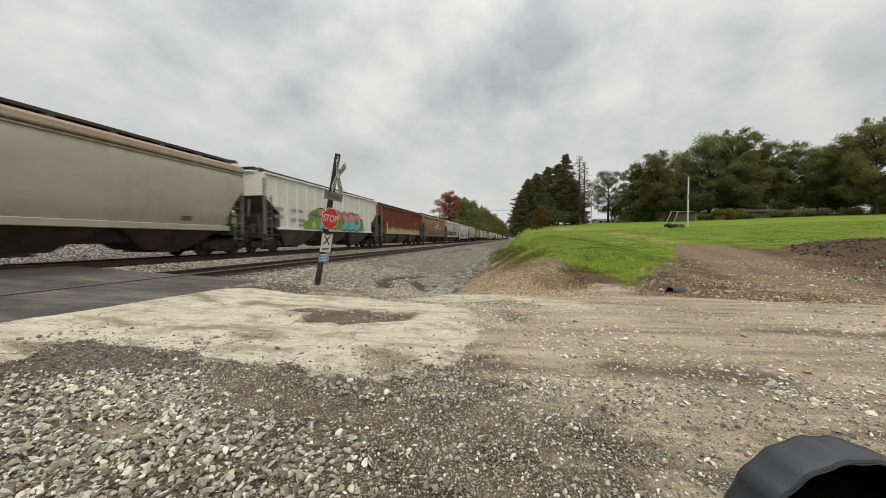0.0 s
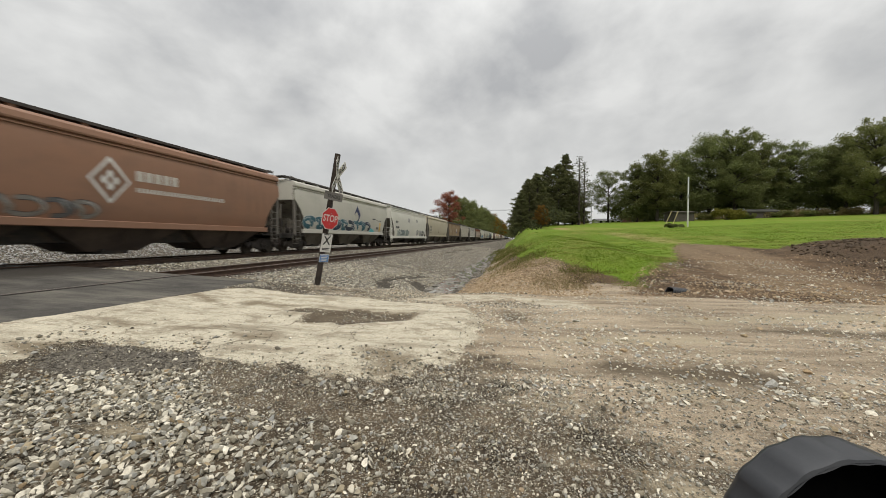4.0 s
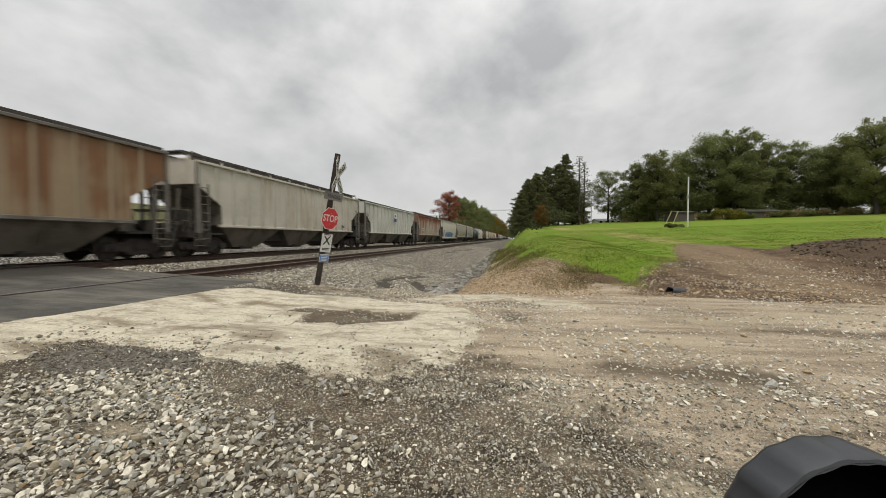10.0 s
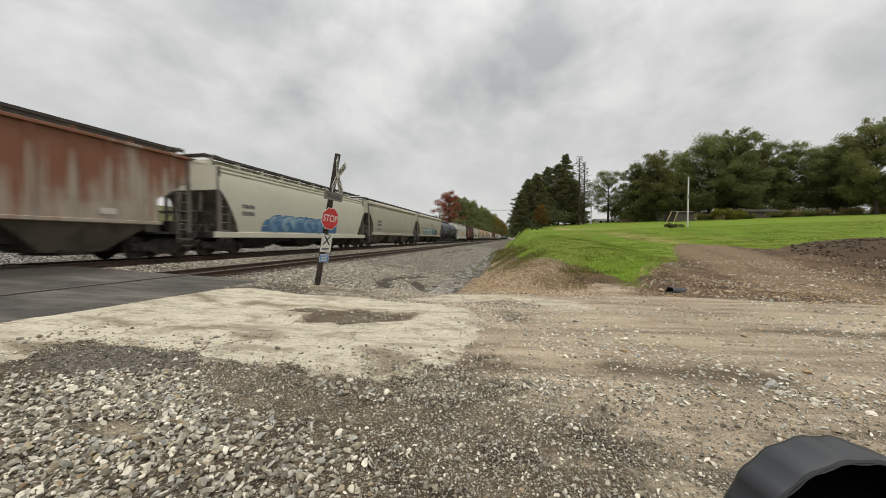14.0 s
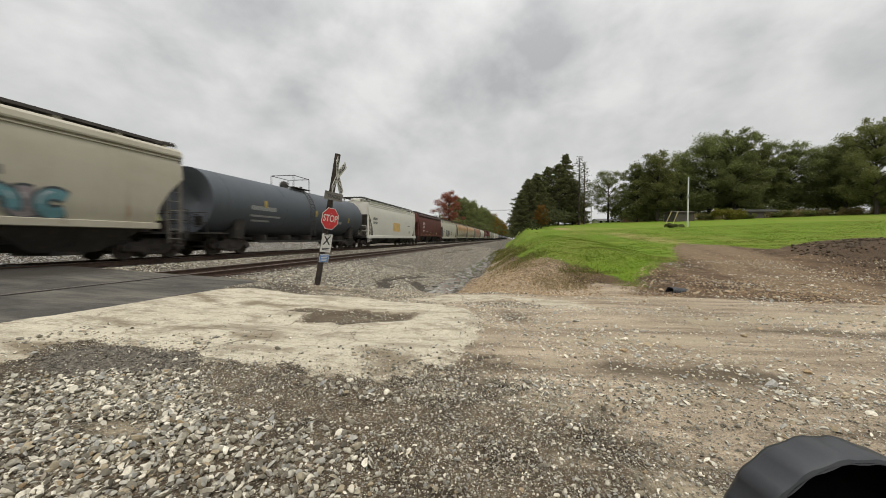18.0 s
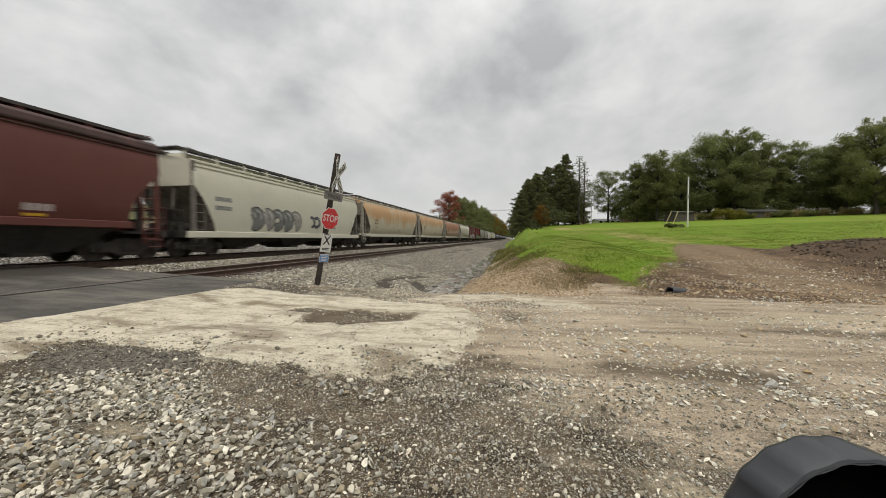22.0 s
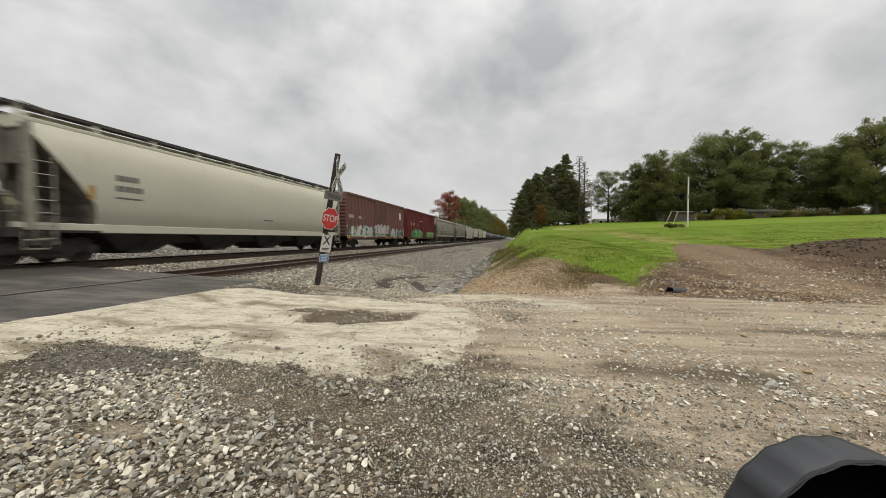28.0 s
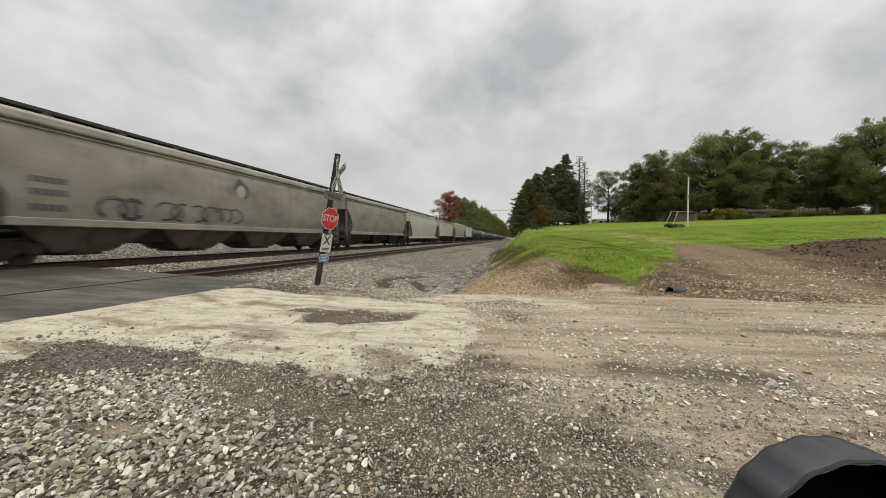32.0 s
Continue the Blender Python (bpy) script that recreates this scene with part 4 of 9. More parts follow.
    gear.tube((-1.2, lb / 2 - 0.5, 0.95), (-0.2, lb / 2 - 1.3, 1.75), 0.035, seg=6)
    gear.tube((-0.9, lb / 2 - 0.4, 1.08), (-0.9, lb / 2 - 0.4, 2.1), 0.03, seg=6)
    gear.box(-0.4, 0.4, lb / 2 - 0.62, lb / 2 - 0.5, 1.06, 1.22)
    d["end_gear"] = gear.data("brake_gear", [M_TRUCK])
    hand = Build()
    for zz in (1.55, 2.0):
        hand.tube((-1.42, lb / 2 - 0.04, zz), (1.42, lb / 2 - 0.04, zz), 0.018, seg=6)
    for sx in (-1.42, -0.7, 0.7, 1.42):
        hand.tube((sx, lb / 2 - 0.04, 1.1), (sx, lb / 2 - 0.04, 2.0), 0.018, seg=6)
    d["end_rail"] = hand.data("end_handrail", [M_GALV])
    # grab irons that rise over the roof end, and the steps below the sill
    top_ = pr[-2][1]
    grab = Build()
    grab.tube((0, yt - 0.02, top_ - 0.05), (0, yt - 0.02, 4.66), 0.02, seg=6)
    grab.tube((0, yt - 0.02, 4.66), (0, yt - 0.7, 4.60), 0.02, seg=6)
    grab.tube((0, yt - 0.7, 4.60), (0, yt - 0.7, top_ + 0.02), 0.02, seg=6)
    d["grab_iron"] = grab.data("grab_iron", [M_GALV])
    step = Build()
    for yy in (lb / 2 - 0.75, lb / 2 - 0.25):
        step.tube((0, yy, 0.5), (0, yy, 1.0), 0.018, seg=6)
    for zz in (0.5, 0.76):
        step.tube((0, lb / 2 - 0.75, zz), (0, lb / 2 - 0.25, zz), 0.02, seg=6)
    d["sill_step"] = step.data("sill_step", [M_GALV])
    # the round-sided cars carry a stiffened bulkhead over the end platform
    head = Build()
    head.box(-1.40, 1.40, yt - 0.10, yt - 0.06, 3.0, 4.05)
    for sx in (-1.34, -0.5, 0.5, 1.34):
        head.box(sx - 0.06, sx + 0.06, yt - 0.06, yt + 0.04, 1.06, 4.05)
    head.box(-1.40, 1.40, yt - 0.06, yt + 0.03, 2.92, 3.04)
    d["bulkhead"] = head.data("end_bulkhead", [M_GRIME_SHADE])
    cs = Build()
    cs.box(-0.3, 0.3, -lb / 2, lb / 2, 0.68, 1.04)
    d["centre_sill"] = cs.data("centre_sill", [M_DARK])
    # roof: hatch trough and running boards
    nh = 10
    hl = (2 * yt - 1.2) / nh / 2 - 0.03
    hatch = Build()
    hatch.box(-0.5, 0.5, -hl, hl, *((4.2, 4.44) if style == "rib" else (4.36, 4.60)), 0, 0.04)
    d["hatch"] = hatch.data("roof_hatch", [M_DARK])
    d["hatch_y"] = [-yt + 0.6 + (2 * yt - 1.2) * (i + 0.5) / nh for i in range(nh)]
    board = Build()
    for sx in (-1, 1):
        board.box(sx * 0.72 - 0.24, sx * 0.72 + 0.24, -yt - 0.25, yt + 0.25, 4.62, 4.67)
        board.box(sx * 0.97 - 0.015, sx * 0.97 + 0.015, -yt - 0.25, yt + 0.25, 4.58, 4.68)
    for e in (-1, 1):
        board.box(-0.5, 0.5, e * (yt + 0.05) - 0.2, e * (yt + 0.05) + 0.2, 4.62, 4.67)
    d["board"] = board.data("running_board", [M_ROOFDARK])
    # dark plates added to fill the gap below the running boards
    plate = Build()
    for sx in (-1, 1):
        plate.box(sx * 0.95 - 0.012, sx * 0.95 + 0.012, -yt + 0.3, yt - 0.3, 4.12, 4.6)
    d["walk_plate"] = plate.data("walkway_fill_plate", [M_ROOFDARK])
    sup = Build()
    for sx in (-1, 1):
        sup.box(sx * 0.94 - 0.03, sx * 0.94 + 0.03, -0.05, 0.05, 4.2, 4.64)
    sup.box(-0.94, 0.94, -0.03, 0.03, 4.58, 4.62)
    d["support"] = sup.data("walk_support", [M_DARK])
    d["support_y"] = [-yt + 0.15 + (2 * yt - 0.3) * i / 9 for i in range(10)]
    HOPPER_PARTS[key] = d
    return d


END_BOGIE = 0.8


def hopper(label, style, length, paint, trim=None, bays=3, low=M_DARK, y=0.0, far=False, group="freight train", rungs=None, walk_up=True, post_paint=None, rail_paint=None, platform=None, slope=None):
    """A covered hopper car; its own space has y along the track and z = 0 on the rails."""
    trim = trim or paint
    d = hopper_parts(style, length, bays, 0)
    car = thing("hopper_car", (X_FAR, y, Z_FAR), label, "freight car", group)
    lb, yt = d["lb"], d["yt"]
    place("body", d["body"], car, mat=paint)
    if style in RIBBED:
        for py, pm in d["posts"]:
            place("side_post", pm, car, (0, py, 0), mat=post_paint or paint)
            if not far:
                place("side_post", pm, car, (0, py, 0), mat=post_paint or paint, turn=Matrix.Rotation(math.pi, 4, "Z"))
    for sx in (1, -1):
        t = None if sx > 0 else Matrix.Rotation(math.pi, 4, "Z")
        place("top_rail", d["top_rail"], car, mat=rail_paint or trim, turn=t)
        place("side_sill", d["side_sill"], car, mat=trim, turn=t)
    for by in d["bay_y"]:
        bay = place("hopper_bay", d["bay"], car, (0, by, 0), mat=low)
        if not far:
            place("outlet_gate", d["gate"], bay)
    for b0, b1 in zip(d["bay_y"], d["bay_y"][1:]):
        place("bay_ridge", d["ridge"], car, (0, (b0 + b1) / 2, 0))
    for e in (1, -1):
        t = None if e > 0 else Matrix.Rotation(math.pi, 4, "Z")
        place("end_platform", d["end_platform"], car, mat=platform, turn=t)
        place("end_brace", d["end_brace"], car, mat=slope or M_GRIME_SHADE, turn=t)
        place("coupler", COUPLER, car, (0, e * (lb / 2 - 0.72), 0), turn=t)
        if not far:
            place("end_handrail", d["end_rail"], car, mat=rungs or low, turn=t)
            for sx in (1, -1):
                flip = t or Matrix.Identity(4)
                if walk_up:
                    place("grab_iron", d["grab_iron"], car, (sx * 1.2, 0, -0.13 if style == "rib" else 0.0), mat=rungs or M_TRIM, turn=flip)
                place("sill_step", d["sill_step"], car, (sx * 1.47, 0, 0), mat=rungs or low, turn=flip)
            place("brake_gear", d["end_gear"], car, (0, 0, 0.35 if style == "round" else 0), mat=M_GRIME_SHADE if style == "round" else None, turn=t)
        for sx in (1, -1):
            if not (far and sx < 0):
                place("corner_post", d["corner_post"], car, (sx * 1.46, e * (yt - 0.06), 0), mat=rungs or M_TRIM)
                place("ladder", LADDER_TALL, car, (sx * 1.5, e * (yt - 0.36), 0), mat=rungs or M_TRIM)
        add_truck(car, e * (length / 2 - END_BOGIE))
    if style == "round":
        for e in (1, -1):
            place("end_bulkhead", d["bulkhead"], car, label="dusty grey end bulkhead", turn=None if e > 0 else Matrix.Rotation(math.pi, 4, "Z"))
    place("brake_wheel", BRAKE_WHEEL, car, (0.75, -lb / 2 - 0.12, 1.75), turn=Matrix.Identity(4))
    place("centre_sill", d["centre_sill"], car)
    for hy in d["hatch_y"]:
        place("roof_hatch", d["hatch"], car, (0, hy, 0), mat=paint)
    drop = (-0.26 if not walk_up else -0.13 if style == "rib" else 0.0)
    place("running_board", d["board"], car, (0, 0, drop))
    if style == "rib" and walk_up:
        place("walkway_fill_plate", d["walk_plate"], car, (0, 0, drop))
    for sy in d["support_y"] if walk_up else ():
        place("walk_support", d["support"], car, (0, sy, drop), mat=trim)
    for e in (1, -1):
        place("slope_sheet", d["slope"], car, label="grimy and shaded end slope sheet", mat=slope or (M_GRIME_SHADE if style == "round" else None), turn=None if e > 0 else Matrix.Rotation(math.pi, 4, "Z"))
    return car


def boxcar(label, length, paint, y, door_paint, y_door=0.0, ribs=9, door_ribs=16):
    car = thing("boxcar", (X_FAR, y, Z_FAR), label, "freight car", "freight train")
    lb = length
    w, z0, z1 = 1.46, 1.02, 4.58
    b = Build()
    b.box(-w, w, -lb / 2, lb / 2, z0, z1, 0, 0.02)
    place("body", b.data("body", [paint]), car)
    door_w = 3.05
    b = Build()
    b.box(0, 0.07, -0.055, 0.055, z0, z1 - 0.1, 0, 0.012)
    post = b.data("side_post", [paint])
    for s in (-1, 1):
        for i in range(ribs):
            for e in (-1, 1):
                yy = y_door + e * (door_w / 2 + 0.18 + (lb / 2 - e * y_door - door_w / 2 - 0.3) * i / (ribs - 1))
                place("side_post", post, car, (w if s > 0 else -w - 0.07, yy, 0))
    for s in (1, -1):
        b = Build()
        b.box(w, w + 0.09, -lb / 2, lb / 2, z1 - 0.16, z1 + 0.02, 0, 0.02)
        t = None if s > 0 else Matrix.Rotation(math.pi, 4, "Z")
        place("top_rail", b.data("top_rail", [paint]), car, turn=t)
        b = Build()
        b.box(w - 0.05, w + 0.05, -lb / 2 + 0.3, lb / 2 - 0.3, 0.80, 1.03, 0, 0.01)
        place("side_sill", b.data("side_sill", [paint]), car, turn=t)
        b = Build()
        b.box(w + 0.01, w + 0.07, -door_w / 2, door_w / 2, z0 + 0.05, z1 - 0.2)
        door = place("sliding_door", b.data("sliding_door", [door_paint]), car, (0, y_door * s, 0), turn=t, label="corrugated sliding door")
        b = Build()
        b.prism([(-door_w / 2 + 0.1, -0.05), (-door_w / 2 + 0.1, 0.05), (door_w / 2 - 0.1, 0.05), (door_w / 2 - 0.1, -0.05)], 0, w + 0.07, w + 0.12)
        rib = b.data("door_rib", [door_paint])
        for i in range(door_ribs):
            place("door_rib", rib, door, (0, 0, z0 + 0.15 + (z1 - z0 - 0.5) * i / (door_ribs - 1)))
        b = Build()
        for yy in (-door_w / 2 + 0.25, door_w / 2 - 0.25):
            b.tube((w + 0.14, yy, z0 + 0.1), (w + 0.14, yy, z1 - 0.3), 0.025, seg=6)
        place("lock_rod", b.data("lock_rod", [door_paint]), door)
    b = Build()
    rows_ = []
    for yy in (-lb / 2, lb / 2):
        rows_.append([(-w, yy, z1), (-0.9, yy, z1 + 0.14), (0, yy, z1 + 0.22), (0.9, yy, z1 + 0.14), (w, yy, z1)])
    for i in range(4):
        b.face([rows_[0][i], rows_[0][i + 1], rows_[1][i + 1], rows_[1][i]])
    for r in rows_:
        b.face(r)
    for i in range(14):
        yy = -lb / 2 + 0.5 + (lb - 1) * i / 13
        b.box(-0.7, 0.7, yy - 0.05, yy + 0.05, z1 + 0.1, z1 + 0.23)
    place("roof", b.data("roof", [M_GALV]), car)
    for e in (1, -1):
        t = None if e > 0 else Matrix.Rotation(math.pi, 4, "Z")
        b = Build()
        b.prism([(lb / 2, -0.1), (lb / 2 + 0.08, -0.04), (lb / 2 + 0.08, 0.04), (lb / 2, 0.1)], 0, -1.3, 1.3)
        rib = b.data("end_rib", [paint])
        for i in range(11):
            place("end_rib", rib, car, (0, 0, z0 + 0.2 + 2.85 * i / 10), turn=t)
        for px in (-w, w - 0.1):
            b = Build()
            b.box(px, px + 0.1, lb / 2, lb / 2 + 0.1, z0, z1)
            place("corner_post", b.data("corner_post", [paint]), car, turn=t)
        place("coupler", COUPLER, car, (0, e * (lb / 2 - 0.45), 0), turn=t)
        for s in (1, -1):
            place("ladder", LADDER_LOW, car, (s * (w + 0.1), e * (lb / 2 - 0.28), 0), mat=paint)
        add_truck(car, e * (length / 2 - 1.75))
    b = Build()
    b.box(-0.3, 0.3, -lb / 2, lb / 2, 0.70, 1.0)
    place("centre_sill", b.data("centre_sill", [M_DARK]), car)
    place("brake_wheel", BRAKE_WHEEL, car, (0.75, -lb / 2 - 0.3, 2.2), turn=Matrix.Identity(4))
    return car


TANK_PARTS = {}


def tank_car(label, length, paint, y, far=False):
    car = thing("tank_car", (X_FAR, y, Z_FAR), label, "freight car", "freight train")
    if not TANK_PARTS:
        lt = length
        r, zc = 1.55, 2.55
        b = Build()
        ring = []
        for i in range(7):
            a_ = math.pi / 2 * i / 6
            ring.append((-lt / 2 + 0.75 * (1 - math.sin(a_)), max(0.02, r * math.cos(math.pi / 2 - a_))))
        body_ring = ring + [(-o_, q) for o_, q in ring[::-1]]
        b.lathe(body_ring, (0, 0, zc), 1, 40)
        TANK_PARTS["tank"] = b.data("tank", [M_DARK], True)
        b = Build()
        for yy in (-lt / 2 + 1.0, -lt / 6, lt / 6, lt / 2 - 1.0):
            b.lathe([(-0.03, r + 0.006), (0.03, r + 0.006)], (0, yy, zc), 1, 40)
        TANK_PARTS["weld_band"] = b.data("weld_band", [M_DARK])
        b = Build()
        b.lathe([(0, 0.24), (0.26, 0.26), (0.40, 0.22), (0.48, 0.12), (0.50, 0.03)], (0, -0.75, zc + r - 0.06), 2, 16)
        b.lathe([(0, 0.46), (0.16, 0.46), (0.2, 0.4)], (0, 0.6, zc + r - 0.05), 2, 18)
        for yy in (-0.75, 1.0):
            b.lathe([(0, 0.1), (0.3, 0.1), (0.36, 0.06)], (0.1, yy, zc + r - 0.04), 2, 10)
        TANK_PARTS["manway"] = b.data("manway", [M_DARK], True)
        b = Build()
        zt = zc + r + 0.06
        for sx in (-1, 1):
            b.box(sx * 0.62 - 0.2, sx * 0.62 + 0.2, -0.95, 0.95, zt - 0.05, zt)
        for sx in (-1, 1):
            for yy in (-0.9, 0.9):
                b.tube((sx * 0.8, yy, zt - 0.25), (sx * 0.8, yy, zt + 0.72), 0.022, seg=6)
            b.tube((sx * 0.8, -0.9, zt + 0.72), (sx * 0.8, 0.9, zt + 0.72), 0.022, seg=6)
        for yy in (-0.9, 0.9):
            b.tube((-0.8, yy, zt + 0.72), (0.8, yy, zt + 0.72), 0.022, seg=6)
        TANK_PARTS["platform_rail"] = b.data("platform_rail", [M_DARK])
        b = Build()
        for i in range(12):
            a_ = radians(5 + i * 6.5)
            px, pz = (r + 0.12) * math.cos(a_), zc + (r + 0.12) * math.sin(a_)
            b.tube((px, -0.22, pz), (px, 0.22, pz), 0.014, seg=5)
        for yy in (-0.22, 0.22):
            b.tube((1.62, yy, 0.95), (1.62, yy, zc + 0.1), 0.02, seg=5)
            for i in range(12):
                a_, c_ = radians(5 + i * 6.5), radians(5 + (i + 1) * 6.5)
                b.tube(((r + 0.12) * math.cos(a_), yy, zc + (r + 0.12) * math.sin(a_)), ((r + 0.12) * math.cos(c_), yy, zc + (r + 0.12) * math.sin(c_)), 0.018, seg=5)
        for i in range(5):
            b.tube((1.62, -0.22, 1.05 + 0.3 * i), (1.62, 0.22, 1.05 + 0.3 * i), 0.014, seg=5)
        TANK_PARTS["tank_ladder"] = b.data("tank_ladder", [M_DARK])
        b = Build()
        b.prism([(-1.3, 0.85), (1.3, 0.85), (1.42, 1.75), (1.1, 1.4), (0.6, 1.08), (0, 0.98), (-0.6, 1.08), (-1.1, 1.4), (-1.42, 1.75)][::1], 1, -0.3, 0.3)
        for q in range(len(b.v)):
            pz, py, px = b.v[q][0], b.v[q][1], b.v[q][2]
            b.v[q] = (px, py, pz)
        TANK_PARTS["saddle"] = b.data("saddle", [M_DARK])
        b = Build()
        le = length + 0.6
        for e in (-1, 1):
            y0, y1 = sorted((e * le / 2, e * (le / 2 - 3.6)))
            b.box(-0.35, 0.35, y0, y1, 0.68, 1.02)
            b.box(-1.5, 1.5, y0 if e < 0 else y1 - 1.2, y0 + 1.2 if e < 0 else y1, 1.02, 1.08)
            yy = e * (le / 2 - 0.05)
            for hz_ in (1.5, 1.95):
                b.tube((-1.45, yy, hz_), (1.45, yy, hz_), 0.02, seg=6)
            for sx in (-1.45, -0.5, 0.5, 1.45):
                b.tube((sx, yy, 1.05), (sx, yy, 1.95), 0.02, seg=6)
        b.box(1.36, 1.46, -le / 2 + 3.4, le / 2 - 3.4, 0.58, 0.70)
        b.box(-1.46, -1.36, -le / 2 + 3.4, le / 2 - 3.4, 0.58, 0.70)
        b.tube((0.5, -le / 2 + 3, 0.8), (0.5, le / 2 - 3, 0.8), 0.09, seg=8)
        for yy in (-4.4, -2.2, 0.0, 2.2, 4.4):
            b.box(-1.42, 1.42, yy - 0.04, yy + 0.04, 0.62, 1.02)
        TANK_PARTS["underframe"] = b.data("underframe", [M_DARK])
    place("tank", TANK_PARTS["tank"], car, mat=paint)
    place("weld_band", TANK_PARTS["weld_band"], car, mat=paint)
    place("manway", TANK_PARTS["manway"], car, mat=M_DARK)
    place("platform_rail", TANK_PARTS["platform_rail"], car)
    place("tank_ladder", TANK_PARTS["tank_ladder"], car)
    place("underframe", TANK_PARTS["underframe"], car)
    for e in (1, -1):
        t = None if e > 0 else Matrix.Rotation(math.pi, 4, "Z")
        place("saddle", TANK_PARTS["saddle"], car, (0, e * (length / 2 - 1.8), 0))
        place("coupler", COUPLER, car, (0, e * (length / 2 - 0.4), 0), turn=t)
        add_truck(car, e * (length / 2 - 1.6))
    place("brake_wheel", BRAKE_WHEEL, car, (0.9, -length / 2 - 0.25, 1.6), turn=Matrix.Identity(4))
    return car


FLAT = {}
MARK_SHIFT = {}


def flat(name, colour, rough=0.7):
    key = (name, colour)
    if key not in FLAT:
        c = colour
        FLAT[key] = surface(name, tuple(q * 0.82 for q in c), tuple(min(1.0, q * 1.08) for q in c), 2.2, rough, 0, 0.1, 25)
    return FLAT[key]


def sx_of(style, z):
    if style == "box":
        return 1.535
    if style == "rib":
        return 1.53
    if style == "tank":
        return math.sqrt(max(0.01, 1.55 ** 2 - (z - 2.55) ** 2))
    return side_x(style, z)


def stroke(b, pts, width, style, lift, mat, split=None):
    """A painted ribbon along pts (y, z) that lies on the car's side."""
    n = len(pts)
    left, right = [], []
    for i, (y, z) in enumerate(pts):
        a_, c_ = pts[max(0, i - 1)], pts[min(n - 1, i + 1)]
        dy, dz = c_[0] - a_[0], c_[1] - a_[1]
        q = math.hypot(dy, dz) or 1
        wy, wz = -dz / q * width / 2, dy / q * width / 2
        taper = 0.55 if i in (0, n - 1) else 1.0
        for side, store in ((1, left), (-1, right)):
            yy, zz = y + side * wy * taper, z + side * wz * taper
            store.append((sx_of(style, zz) + lift, yy, zz))
    for i in range(n - 1):
        m0, m1 = [(sx_of(style, pts[q][1]) + lift, pts[q][0], pts[q][1]) for q in (i, i + 1)]
        ink = mat if split is None else (1 if (pts[i][1] + pts[i + 1][1]) / 2 > split else 2)
        b.face([left[i], left[i + 1], m1, m0], ink)
        b.face([m0, m1, right[i + 1], right[i]], ink)


def patch(b, outline, style, lift, mat):
    """A filled outline (y, z) that lies on the car's side, cut into level strips so that it follows the curve."""
    lo, hi = min(q[1] for q in outline), max(q[1] for q in outline)
    rows_ = max(2, int((hi - lo) / 0.12) + 1)
    levels = []
    for k in range(rows_ + 1):
        z = lo + (hi - lo) * (0.001 + 0.998 * k / rows_)
        cross = []
        for i in range(len(outline)):
            (ya, za), (yb, zb) = outline[i], outline[(i + 1) % len(outline)]
            if (za - z) * (zb - z) <= 0 and za != zb:
                cross.append(ya + (yb - ya) * (z - za) / (zb - za))
        levels.append((min(cross), max(cross), z))
    for (y0, y1, z0), (y2, y3, z1) in zip(levels, levels[1:]):
        b.face([(sx_of(style, z0) + lift, y0, z0), (sx_of(style, z0) + lift, y1, z0), (sx_of(style, z1) + lift, y3, z1), (sx_of(style, z1) + lift, y2, z1)], mat)


def bend(pts, k):
    """The same line with k points to every step, rounded off."""
    out = []
    n = len(pts)
    for i in range(n - 1):
        p0, p1, p2, p3 = pts[max(0, i - 1)], pts[i], pts[i + 1], pts[min(n - 1, i + 2)]
        for q in range(k):
            t = q / k
            out.append(tuple(0.5 * (2 * p1[c] + (p2[c] - p0[c]) * t + (2 * p0[c] - 5 * p1[c] + 4 * p2[c] - p3[c]) * t * t + (3 * p1[c] - p0[c] - 3 * p2[c] + p3[c]) * t ** 3) for c in (0, 1)))
    return out + [pts[-1]]


